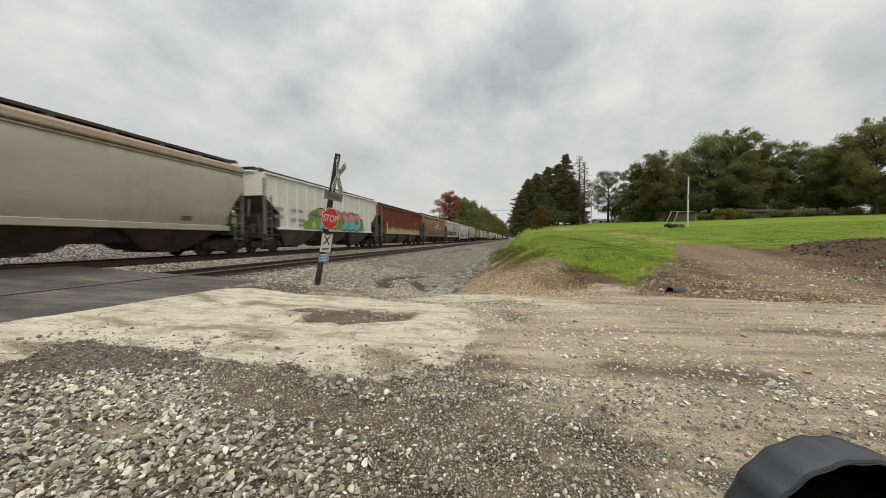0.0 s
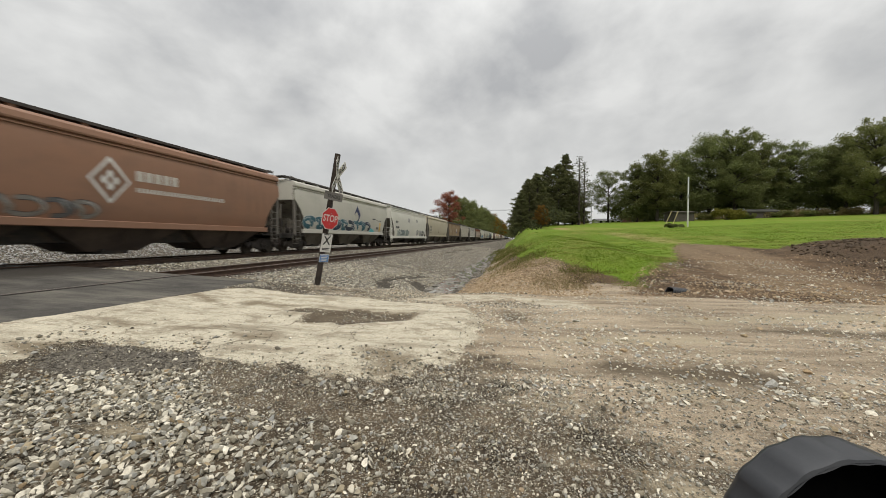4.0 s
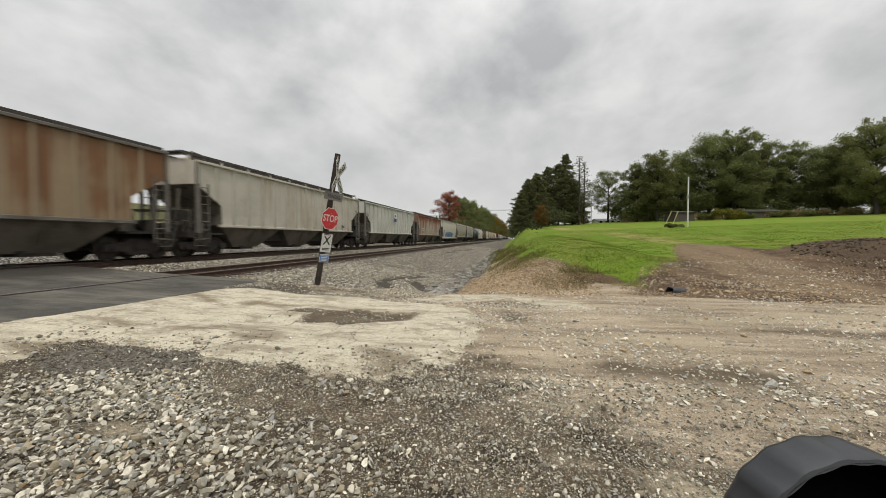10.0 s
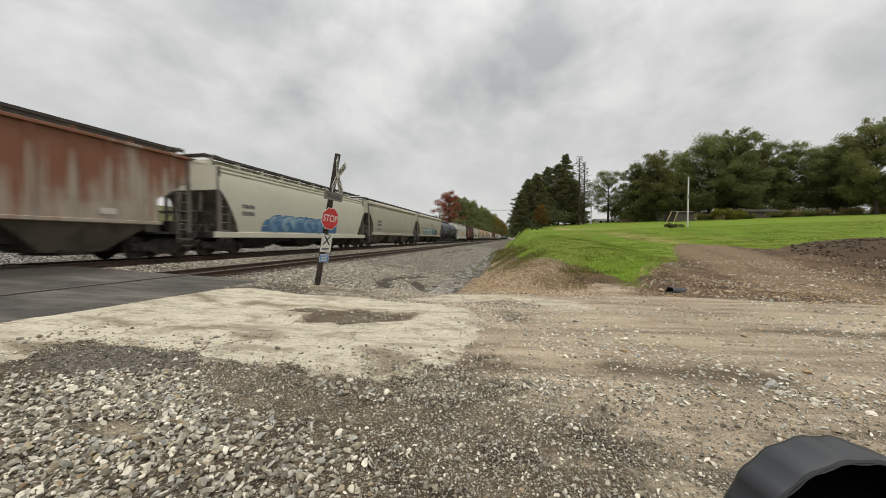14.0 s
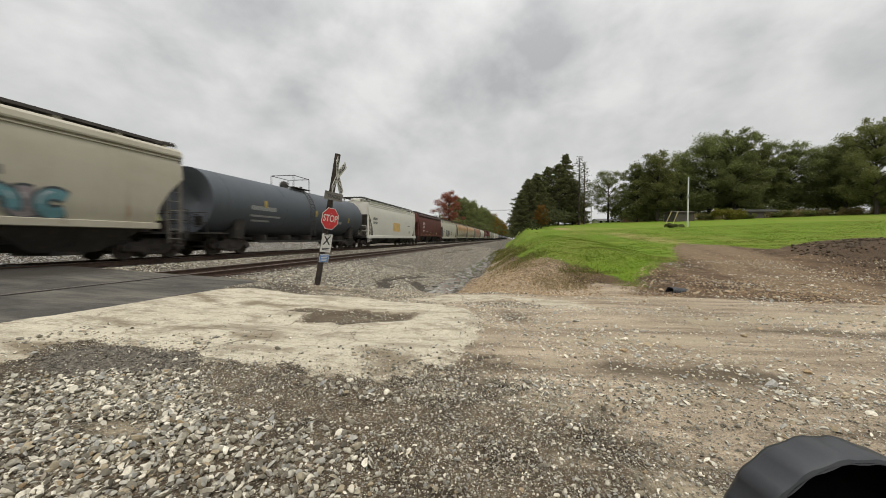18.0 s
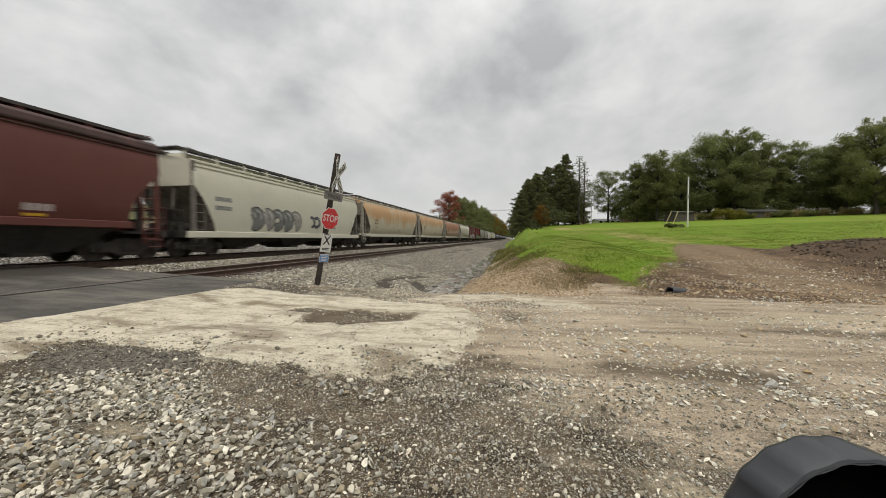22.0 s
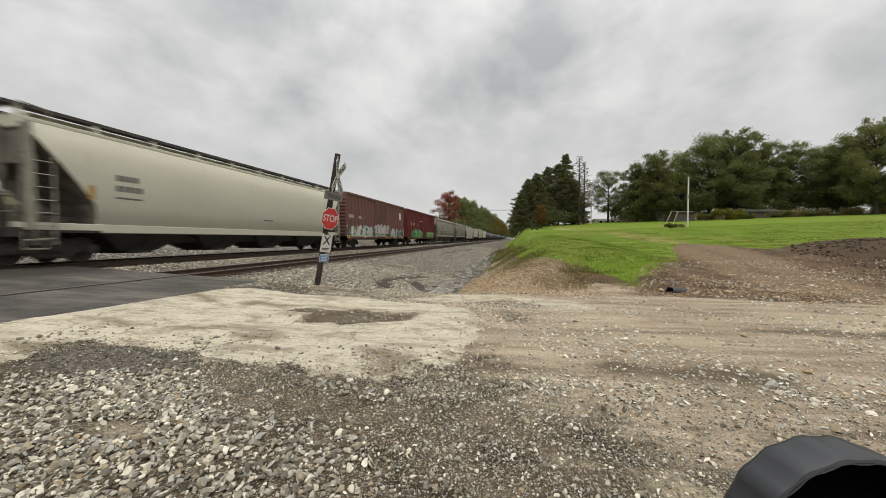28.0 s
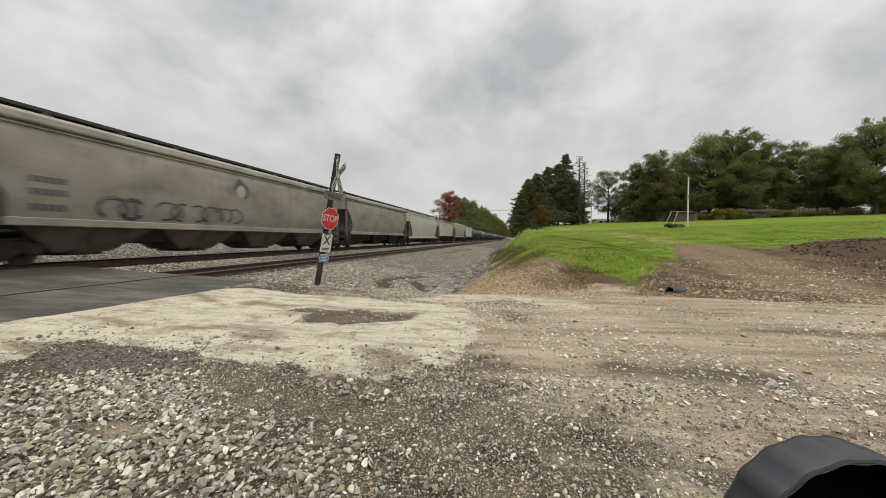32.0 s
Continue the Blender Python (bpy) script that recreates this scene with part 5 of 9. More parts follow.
def graffiti(car, style, y0, y1, z0, z1, fills, outline=(0.02, 0.02, 0.025), letters=5, seed=1, cloud=None, width=0.3, label="spray-painted lettering in several colours", lift=0.0, two_tone=False, rim=1.24):
    """Bulging sprayed shapes, crowded like letters but spelling nothing, on the car's side; each one is a part."""
    rnd = random.Random(seed)
    at = (lift, MARK_SHIFT.get(car.name, 0), 0)
    tint = [tuple(min(0.8, q * 0.55 + 0.28) for q in c) for c in fills]
    mats = [flat("spray_paint", outline)] + [flat("spray_paint", c) for c in fills] + [flat("spray_paint", c) for c in tint]
    nf = len(fills)
    lw, hh = (y1 - y0) / letters, z1 - z0
    thick = min(0.56 * lw, 0.36 * hh) if width >= 0.2 else width
    if cloud:
        b = Build()
        k = letters * 2 + 3
        for i in range(k):
            cy = y0 - 0.3 * lw + (y1 - y0 + 0.6 * lw) * i / (k - 1)
            top = z1 + hh * rnd.uniform(-0.12, 0.16) - hh * 0.5 * max(0.0, abs(2 * i / (k - 1) - 1) - 0.7)
            r = min(lw, hh) * rnd.uniform(0.45, 0.62)
            ring = [(cy + r * math.cos(t * 0.393), max(z0, top - r + r * math.sin(t * 0.393))) for t in range(9)]
            patch(b, [(cy + r, z0)] + ring + [(cy - r, z0)], style, 0.002 + 0.0002 * i, 0)
        place("graffiti_ground", b.data("graffiti_ground", [flat("spray_paint", cloud)], fix=False), car, at)
    for k in range(letters):
        b = Build()
        cy, cz = y0 + lw * (k + 0.5), (z0 + z1) / 2
        wy, wz = (lw * 1.5 - thick), (hh * 1.04 - thick)
        shapes = []
        # one sweeping hook and a shorter bar or curl across it
        turn_ = rnd.choice((-1, 1))
        a0 = rnd.uniform(0.3, 1.2)
        arc = rnd.uniform(3.4, 5.0)
        hook = [(cy + turn_ * 0.5 * wy * math.cos(a0 + arc * t / 6), cz + 0.5 * wz * math.sin(a0 + arc * t / 6)) for t in range(7)]
        shapes.append(bend(hook, 4))
        u0 = rnd.uniform(-0.35, 0.35)
        curl = [(cy + (u0 + 0.28 * math.sin(2.2 * t)) * wy, cz + (0.5 - t * rnd.uniform(0.8, 1.0)) * wz) for t in (0.0, 0.35, 0.7, 1.0)]
        if k % 3 != 2:
            shapes.append(bend(curl, 4))
        ink = 1 + (k + rnd.randrange(2)) % nf
        split = cz + rnd.uniform(-0.08, 0.08) * hh if two_tone else None
        base = 0.008 + 0.0040 * (k % 2)
        for q, sh in enumerate(shapes):
            stroke(b, sh, thick * rim, style, base + 0.0003 * q, 0)
        for q, sh in enumerate(shapes):
            stroke(b, sh, thick, style, base + 0.0014 + 0.0003 * q, ink, split)
        # a paler sheen along part of each stroke
        for q, sh in enumerate(shapes):
            part_ = sh[len(sh) // 5:max(len(sh) // 5 + 3, len(sh) * 3 // 5)]
            stroke(b, [(u - thick * 0.1, w + thick * 0.17) for u, w in part_], thick * 0.24, style, base + 0.0024 + 0.0003 * q, nf + (ink if split is None else (1 if part_[0][1] > cz else 2)))
        place("graffiti_letter", b.data("graffiti_letter", mats, fix=False), car, at, label)


def wild_graffiti(car, style, y0, y1, z0, z1, fills, count=14, seed=1, label="jagged interlocking sprayed shapes", lift=0.0):
    """Angular sprayed shards that lock into one another; each one is a part."""
    rnd = random.Random(seed)
    at = (lift, MARK_SHIFT.get(car.name, 0), 0)
    hh = z1 - z0
    b = Build()
    for k in range(count):
        u0, u1 = y0 + (y1 - y0) * k / count, y0 + (y1 - y0) * (k + 1) / count
        patch(b, [(u0, z0), (u1, z0), (u1, z1 - hh * rnd.uniform(0.12, 0.35)), ((u0 + u1) / 2, z1 - hh * rnd.uniform(0.0, 0.3)), (u0, z1 - hh * rnd.uniform(0.12, 0.35))], style, 0.0025, 0)
    place("graffiti_ground", b.data("graffiti_ground", [flat("spray_paint", tuple(sum(c[i] for c in fills) / len(fills) for i in range(3)))], fix=False), car, at)
    for k in range(count):
        cy = y0 + (y1 - y0) * (k + 0.5) / count
        lean = rnd.uniform(-0.3, 0.3)
        w = (y1 - y0) / count * rnd.uniform(0.6, 1.15)
        lo, hi = z0 + hh * rnd.uniform(0.0, 0.18), z1 - hh * rnd.uniform(0.0, 0.3)
        b = Build()
        patch(b, [(cy - w * 0.8, lo), (cy + w * 0.6, lo + 0.04), (cy + w * rnd.uniform(0.2, 0.7) + lean, (lo + hi) / 2), (cy + w * 0.8 + lean, hi - hh * 0.1), (cy + lean, hi), (cy - w * 0.7 + lean, hi - hh * rnd.uniform(0.1, 0.3)), (cy - w * rnd.uniform(0.3, 0.7), (lo + hi) / 2)], style, 0.004 + 0.0006 * k, 0)
        ins = rnd.uniform(0.25, 0.5)
        if k % 2:
            patch(b, [(cy - w * ins, lo + 0.12), (cy + w * ins * 0.6, lo + 0.1), (cy + w * ins + lean * 0.6, hi - 0.25), (cy - w * ins * 0.3 + lean * 0.6, hi - 0.2)], style, 0.0046 + 0.0006 * k, 1)
        pick = rnd.sample(range(len(fills)), 2)
        place("graffiti_shard", b.data("graffiti_shard", [flat("spray_paint", fills[pick[0]]), flat("spray_paint", fills[pick[1]])], fix=False), car, at, label)


def stencil(car, style, lines, colour, name="stencil_bar", lift=0.006):
    """Lettering too small or private to show: bars of its size; lines of (y, z, length, height)."""
    for y, z, ln_, h in lines:
        k = max(1, int(ln_ / (h * 0.85))) if h > 0.11 else 1
        x0, x1 = sx_of(style, z) + lift, sx_of(style, z + h) + lift
        w = ln_ / k * (0.78 if k > 1 else 1.0)
        b = Build()
        b.face([(x0, 0, z), (x0, w, z), (x1, w, z + h), (x1, 0, z + h)])
        bar = b.data(name, [flat("stencil_paint", colour)], fix=False)
        for i in range(k):
            place(name, bar, car, (0, MARK_SHIFT.get(car.name, 0) + y + ln_ * i / k, 0))


def emblem(car, style, outline, colour, name="emblem", lift=0.007):
    b = Build()
    patch(b, outline, style, lift, 0)
    return place(name, b.data(name, [flat("sign_paint", colour)], fix=False), car, (0, MARK_SHIFT.get(car.name, 0), 0))


def diamond(y, z, r):
    return [(y - r, z), (y, z - r * 1.2), (y + r, z), (y, z + r * 1.2)]


def disc(y, z, r, k=14, sy=1.0):
    return [(y + sy * r * math.cos(2 * math.pi * i / k), z + r * math.sin(2 * math.pi * i / k)) for i in range(k)]


def oblong(y0, y1, z0, z1):
    return [(y0, z0), (y1, z0), (y1, z1), (y0, z1)]

# ---- the train, car by car ----
RUN_V, RUN_Q = 13.22, 0.638            # metres a second half-way, and how the train gathers speed
Y_SHIFT = -2.61


def run(t):
    """How far the train has come by t seconds."""
    return RUN_V * t + RUN_Q * (t - 16.0) ** 2 / 32.0


TRAIN = []


def couple(make, front, back, *args, ref=None, **kw):
    """Builds a car whose body reaches from front to back, counted along the track at the start; its markings are set out from ref."""
    car = make(*args, **kw)
    MARK_SHIFT[car.name] = 0.0 if ref is None else ref - (front + back) / 2
    TRAIN.append((car, (front + back) / 2 + Y_SHIFT))
    return car


BLACK, WHITE, NAVY = (0.03, 0.03, 0.035), (0.66, 0.66, 0.63), (0.02, 0.03, 0.09)
SPRAY_GREY = (0.06, 0.06, 0.065)
YELLOW = (0.72, 0.42, 0.03)


def build_train():
    P = {}

    def paint(name, *a, **k):
        P[name] = car_paint(name, *a, **k)
        return P[name]

    grey_beige = paint("grey_beige_paint", (0.36, 0.345, 0.28), 0.16, (0.27, 0.165, 0.09), dirt=0.5, fade=(0.30, 0.26, 0.19), seed=1, eave=4.02, edge=0.2, cover=0.55)
    white_rib = paint("off_white_paint", (0.64, 0.63, 0.575), 0.04, dirt=0.26, fade=(0.50, 0.49, 0.44), seed=2)
    red_rust = paint("red_rust_paint", (0.40, 0.32, 0.22), 0.62, (0.098, 0.021, 0.012), cover=0.97, dirt=0.4, fade=(0.30, 0.20, 0.13), seed=3, upper=(1.25, 2.2), pull=0.42, edge=0.16)
    brown = paint("brown_faded_paint", (0.25, 0.135, 0.085), 0.2, (0.2, 0.09, 0.05), dirt=0.45, fade=(0.20, 0.13, 0.095), seed=4)
    pale_grey = paint("pale_grey_paint", (0.47, 0.455, 0.40), 0.06, dirt=0.35, fade=(0.38, 0.36, 0.31), seed=5)
    white = paint("white_paint", (0.58, 0.565, 0.50), 0.05, dirt=0.25, fade=(0.50, 0.48, 0.44), seed=6)
    beige = paint("beige_paint", (0.47, 0.425, 0.325), 0.08, dirt=0.36, fade=(0.36, 0.31, 0.225), seed=7)
    rust_tan = paint("rust_over_tan_paint", (0.27, 0.205, 0.125), 0.90, (0.135, 0.066, 0.031), cover=0.95, dirt=0.6, fade=(0.30, 0.22, 0.15), seed=8, upper=(0.8, 4.8), panels=0.20, pull=0.12, edge=0.12)
    grey_rib = paint("dirty_grey_paint", (0.50, 0.47, 0.40), 0.35, (0.25, 0.19, 0.14), dirt=0.5, fade=(0.36, 0.335, 0.275), seed=9, panels=0.30, edge=0.12, cover=0.55)
    light_rib = paint("light_grey_paint", (0.52, 0.52, 0.475), 0.10, dirt=0.45, fade=(0.40, 0.39, 0.34), seed=10)
    red_worn = paint("worn_oxide_red_paint", (0.35, 0.31, 0.255), 0.86, (0.145, 0.054, 0.027), cover=0.92, dirt=0.5, fade=(0.27, 0.19, 0.14), seed=11, upper=(1.3, 3.7), panels=0.16, pull=0.22, edge=0.11)
    cream = paint("cream_paint", (0.52, 0.50, 0.41), 0.05, dirt=0.26, fade=(0.46, 0.43, 0.35), seed=12)
    beige2 = paint("stained_beige_paint", (0.395, 0.37, 0.295), 0.10, dirt=0.4, fade=(0.33, 0.295, 0.225), seed=13)
    tank_black = paint("tank_black_paint", (0.070, 0.081, 0.096), 0.0, dirt=0.45, fade=(0.095, 0.10, 0.106), seed=14)
    maroon = paint("maroon_paint", (0.092, 0.027, 0.022), 0.06, dirt=0.3, fade=(0.17, 0.075, 0.055), seed=15)
    maroon_eave = surface("sooty_maroon_eave", (0.030, 0.019, 0.017), (0.075, 0.038, 0.033), 1.5, 0.9, 0, 0.2, 20, (0.12, 0.09, 0.075), 0.66)
    orange1 = paint("orange_stained_paint", (0.46, 0.43, 0.335), 0.66, (0.30, 0.165, 0.068), dirt=0.35, streak=0.6, fade=(0.42, 0.32, 0.20), seed=16, upper=(1.7, 3.1), edge=0.18, panels=0.05)
    orange2 = paint("orange_streaked_paint", (0.47, 0.43, 0.325), 0.6, (0.30, 0.16, 0.065), dirt=0.35, streak=0.6, fade=(0.42, 0.31, 0.18), seed=17, upper=(1.9, 3.3), edge=0.18)
    orange3 = paint("rusty_salmon_paint", (0.42, 0.32, 0.24), 0.70, (0.23, 0.105, 0.06), dirt=0.35, streak=0.5, fade=(0.40, 0.22, 0.14), seed=18, upper=(1.8, 3.2))
    boxcar_brown = paint("boxcar_brown_paint", (0.145, 0.068, 0.056), 0.10, (0.17, 0.075, 0.05), dirt=0.25, fade=(0.17, 0.095, 0.08), seed=19)
    boxcar_red = paint("boxcar_red_paint", (0.105, 0.0135, 0.0115), 0.15, (0.065, 0.017, 0.014), dirt=0.36, fade=(0.155, 0.05, 0.045), seed=20)
    grey_dirty = paint("soot_stained_grey_paint", (0.335, 0.315, 0.26), 0.10, (0.12, 0.10, 0.08), dirt=0.9, fade=(0.19, 0.172, 0.138), seed=21)
    end_cream = surface("dusty_cream_end_paint", (0.20, 0.185, 0.15), (0.33, 0.31, 0.255), 1.8, 0.85, 0, 0.2, 25, (0.11, 0.09, 0.07), 0.6)
    post_tan = paint("faded_tan_post_paint", (0.33, 0.265, 0.175), 0.3, (0.18, 0.09, 0.045), dirt=0.5, fade=(0.24, 0.18, 0.12), seed=43)
    # darker than the panels: dirt streaks plus the posts' shadow side, painted on
    post_grey = paint("streaked_shaded_post_paint", (0.44, 0.42, 0.36), 0.10, dirt=0.6, fade=(0.28, 0.26, 0.21), seed=41)
    post_white = paint("dirty_shaded_post_paint", (0.44, 0.43, 0.385), 0.08, dirt=0.7, fade=(0.26, 0.25, 0.215), seed=42)
    # bays and undersides are coloured darker than the car bodies
    low_grey = surface("dark_grey_underbody_paint", (0.075, 0.066, 0.052), (0.15, 0.13, 0.105), 1.6, 0.85, 0, 0.2, 25, (0.05, 0.04, 0.03), 0.6)
    low_brown = surface("dark_brown_underbody_paint", (0.032, 0.023, 0.018), (0.07, 0.05, 0.038), 1.6, 0.85, 0, 0.2, 25)

    c = couple(hopper, 7.2, 23.55, "grey-beige covered hopper car with rust-stained roof edge", "acf", 16.35, grey_beige, low=low_brown, ref=14.52)
    stencil(c, "acf", [(5.6, 1.55, 0.5, 0.18), (-3.2, 1.5, 0.4, 0.12)], BLACK)

    c = couple(hopper, 25.1, 41.47, "white ribbed covered hopper car with bright graffiti", "rib_tall", 16.37, white_rib, low=low_grey, ref=32.50)
    for k_, (cy_, r_, z_) in enumerate(((-3.3, 0.42, 1.66), (-2.8, 0.6, 1.62), (-2.3, 0.62, 1.7))):
        emblem(c, "rib", [(cy_ + r_, 1.46)] + [(cy_ + r_ * math.cos(t_ * 0.393), max(1.46, z_ + r_ * 0.85 * math.sin(t_ * 0.393))) for t_ in range(9)] + [(cy_ - r_, 1.46)], (0.15, 0.27, 0.05), "sprayed_cloud", 0.0025 + 0.0005 * k_)
    emblem(c, "rib", [(-2.7, 1.5), (-2.35, 1.5), (-2.3, 1.8), (-2.5, 2.0), (-2.7, 1.8)], (0.50, 0.42, 0.10), "sprayed_glow", 0.006)
    emblem(c, "rib", [(-2.9, 2.3), (-2.2, 2.25), (-1.9, 2.4), (-2.3, 2.52), (-2.8, 2.5)], (0.10, 0.09, 0.09), "sprayed_smudge", 0.007)
    graffiti(c, "rib", -2.2, 4.7, 1.48, 2.86, [(0.52, 0.19, 0.19), (0.14, 0.38, 0.43)], letters=6, seed=5, cloud=(0.14, 0.25, 0.05), width=0.42, label="pink and turquoise sprayed lettering on green", two_tone=True)
    stencil(c, "rib", [(-5.0, 2.42, 0.5, 0.2), (-5.0, 1.85, 0.5, 0.2), (-4.35, 2.42, 0.55, 0.2), (-4.35, 1.85, 0.75, 0.2), (-4.3, 1.6, 0.5, 0.1), (-3.3, 2.2, 0.3, 0.14), (-6.6, 2.4, 0.8, 0.2), (-6.6, 1.95, 0.8, 0.2), (5.7, 1.58, 0.4, 0.12)], (0.24, 0.24, 0.23))

    c = couple(hopper, 42.78, 59.16, "deep red rusty ribbed covered hopper car with pale lower edge", "rib", 16.38, red_rust, low=low_grey, ref=50.25)
    emblem(c, "rib", oblong(-6.15, -5.85, 1.5, 2.5), YELLOW, "reflector_panel", 0.012)
    emblem(c, "rib", oblong(-1.3, -0.9, 1.5, 1.95), YELLOW, "reflector_panel", 0.012)

    c = couple(hopper, 60.5, 76.95, "faded brown covered hopper car with white diamond emblem", "acf", 16.45, brown, low=low_brown, ref=68.33)
    emblem(c, "acf", diamond(-0.25, 2.75, 0.66), WHITE, "emblem")
    emblem(c, "acf", diamond(-0.25, 2.75, 0.55), (0.2, 0.11, 0.07), "emblem_inner", 0.011)
    for dy, dz in ((0, 0.2), (0, -0.2), (-0.18, 0), (0.18, 0)):
        emblem(c, "acf", diamond(-0.25 + dy, 2.75 + dz, 0.13), WHITE, "emblem_dot", 0.015)
    stencil(c, "acf", [(0.6, 2.85, 1.7, 0.36), (0.6, 2.45, 4.0, 0.16)], (0.5, 0.47, 0.42))
    stencil(c, "acf", [(-6.0, 2.35, 0.7, 0.16), (-6.0, 1.95, 0.7, 0.16)], BLACK)
    graffiti(c, "acf", -4.1, -0.7, 1.42, 2.0, [(0.10, 0.10, 0.10), (0.2, 0.19, 0.17)], letters=5, seed=3, width=0.12, label="grey sprayed tag")
    emblem(c, "acf", oblong(-6.45, -6.15, 1.45, 1.95), YELLOW, "reflector_panel")

    c = couple(hopper, 78.45, 94.71, "pale grey covered hopper car with dark block graffiti", "acf", 16.26, pale_grey, low=low_grey, ref=86.55)
    emblem(c, "acf", diamond(0.9, 2.85, 0.62), NAVY, "emblem")
    emblem(c, "acf", disc(0.72, 2.68, 0.36), (0.45, 0.43, 0.36), "emblem_inner", 0.011)
    graffiti(c, "acf", -7.0, 3.5, 1.45, 2.3, [(0.02, 0.045, 0.075), (0.03, 0.10, 0.13), (0.02, 0.03, 0.05)], outline=(0.55, 0.55, 0.52), letters=9, seed=12, width=0.5, label="dark blue block letters with white outline")
    emblem(c, "acf", [(3.6, 1.42), (4.9, 1.42), (4.7, 1.6), (3.7, 1.85)], (0.12, 0.45, 0.50), "spray_patch")
    emblem(c, "acf", oblong(6.0, 6.25, 1.5, 2.35), YELLOW, "reflector_panel")
    stencil(c, "acf", [(4.2, 2.6, 0.8, 0.08), (5.2, 1.7, 0.6, 0.2), (5.2, 2.5, 1.3, 0.06)], BLACK)

    c = couple(hopper, 96.19, 112.03, "white smooth-sided covered hopper car with faded tags", "smooth", 15.84, white, low=M_DARK, rungs=white, ref=103.69)
    stencil(c, "smooth", [(-6.0, 2.6, 0.85, 0.26), (-6.0, 1.98, 1.2, 0.26)], (0.07, 0.07, 0.07))
    wild_graffiti(c, "smooth", -5.5, -0.9, 1.14, 1.95, [(0.13, 0.16, 0.165), (0.27, 0.30, 0.29), (0.40, 0.42, 0.39), (0.16, 0.20, 0.19)], 9, 6, "faded grey sprayed blocks")
    graffiti(c, "smooth", 3.0, 6.6, 1.2, 1.9, [(0.16, 0.16, 0.155), (0.34, 0.34, 0.325)], letters=4, seed=9, width=0.2, label="black outlined sprayed letters")
    for yy in (-1.2, -0.75, 2.6, 3.1):
        emblem(c, "smooth", oblong(yy, yy + 0.28, 2.85 if yy < 0 else 3.0, 3.35), (0.25, 0.25, 0.245), "smudge")

    c = couple(hopper, 113.32, 129.98, "dusty beige smooth-sided covered hopper car", "acf", 16.66, beige, low=low_grey, ref=121.08)
    for z in (2.5, 2.05):
        emblem(c, "acf", oblong(-6.4, -5.2, z, z + 0.32), BLACK, "number_panel", 0.006)
        stencil(c, "acf", [(-6.3, z + 0.05, 1.0, 0.2)], (0.5, 0.47, 0.4), "number_bars", 0.011)
    emblem(c, "acf", oblong(-0.15, 0.25, 1.8, 2.03), (0.11, 0.075, 0.04), "patch")
    stencil(c, "acf", [(5.2, 1.6, 0.5, 0.14), (-6.3, 1.75, 0.9, 0.1)], (0.12, 0.11, 0.1))

    c = couple(hopper, 131.23, 147.4, "rusty orange and tan ribbed covered hopper car", "rib", 16.17, rust_tan, M_TRIM, low=low_grey, walk_up=False, post_paint=post_tan, ref=138.75)
    sheet = Build()
    sheet.box(-1.42, 1.42, -8.115, -8.09, 3.2, 4.12, 0, 0.01)
    place("end_sheet", sheet.data("end_sheet", [M_GALV]), c, label="pale grey repainted end sheet")
    emblem(c, "rib", oblong(2.15, 2.85, 2.45, 3.05), WHITE, "emblem")
    emblem(c, "rib", oblong(2.15, 2.85, 2.1, 2.42), (0.05, 0.07, 0.25), "emblem")
    emblem(c, "rib", oblong(-6.0, -5.86, 1.5, 2.0), (0.45, 0.27, 0.04), "reflector_panel")
    for yy in (-5.55, -4.5):
        emblem(c, "rib", oblong(yy, yy + 0.8, 2.1, 2.75), (0.35, 0.29, 0.20), "repainted_panel")

    c = couple(hopper, 148.65, 165.09, "dirty grey ribbed covered hopper car", "rib", 16.44, grey_rib, low=low_grey, post_paint=post_grey, ref=156.13)
    stencil(c, "rib", [(5.6, 1.65, 0.5, 0.18)], BLACK)
    c = couple(hopper, 166.43, 182.78, "light grey ribbed covered hopper car with blue emblem", "rib", 16.35, light_rib, low=low_grey, walk_up=False, post_paint=post_white, ref=173.98)
    emblem(c, "rib", oblong(0.4, 1.2, 3.07, 3.6), WHITE, "emblem")
    emblem(c, "rib", disc(0.8, 3.33, 0.17), (0.03, 0.05, 0.2), "emblem_dot", 0.012)
    emblem(c, "rib", oblong(0.4, 1.2, 2.7, 3.04), (0.03, 0.05, 0.22), "emblem")
    c = couple(hopper, 184.33, 200.6, "worn oxide-red and grey ribbed covered hopper car", "rib", 16.27, red_worn, low=low_grey, ref=191.83)
    stencil(c, "rib", [(-5.0, 2.2, 1.1, 0.16), (-5.0, 1.95, 0.9, 0.16), (5.4, 1.62, 0.5, 0.2)], (0.55, 0.52, 0.47))

    c = couple(hopper, 202.07, 218.17, "cream smooth-sided covered hopper car with blue graffiti", "smooth", 16.10, cream, low=M_DARK, ref=209.54)
    stencil(c, "smooth", [(-6.1, 2.3, 0.9, 0.2), (-6.1, 1.95, 0.9, 0.2)], (0.1, 0.1, 0.1))
    graffiti(c, "smooth", -3.8, 2.8, 1.18, 2.1, [(0.13, 0.25, 0.38), (0.20, 0.33, 0.42)], outline=(0.06, 0.14, 0.27), letters=6, seed=14, width=0.42, cloud=(0.07, 0.17, 0.31), label="solid blue sprayed shapes")
    c = couple(hopper, 219.5, 235.48, "stained beige smooth-sided covered hopper car", "acf", 15.98, beige2, low=low_grey, ref=227.19)
    stencil(c, "acf", [(-5.6, 2.4, 1.0, 0.22), (-5.6, 2.05, 1.0, 0.22), (-5.6, 1.7, 1.0, 0.1)], (0.1, 0.1, 0.1))

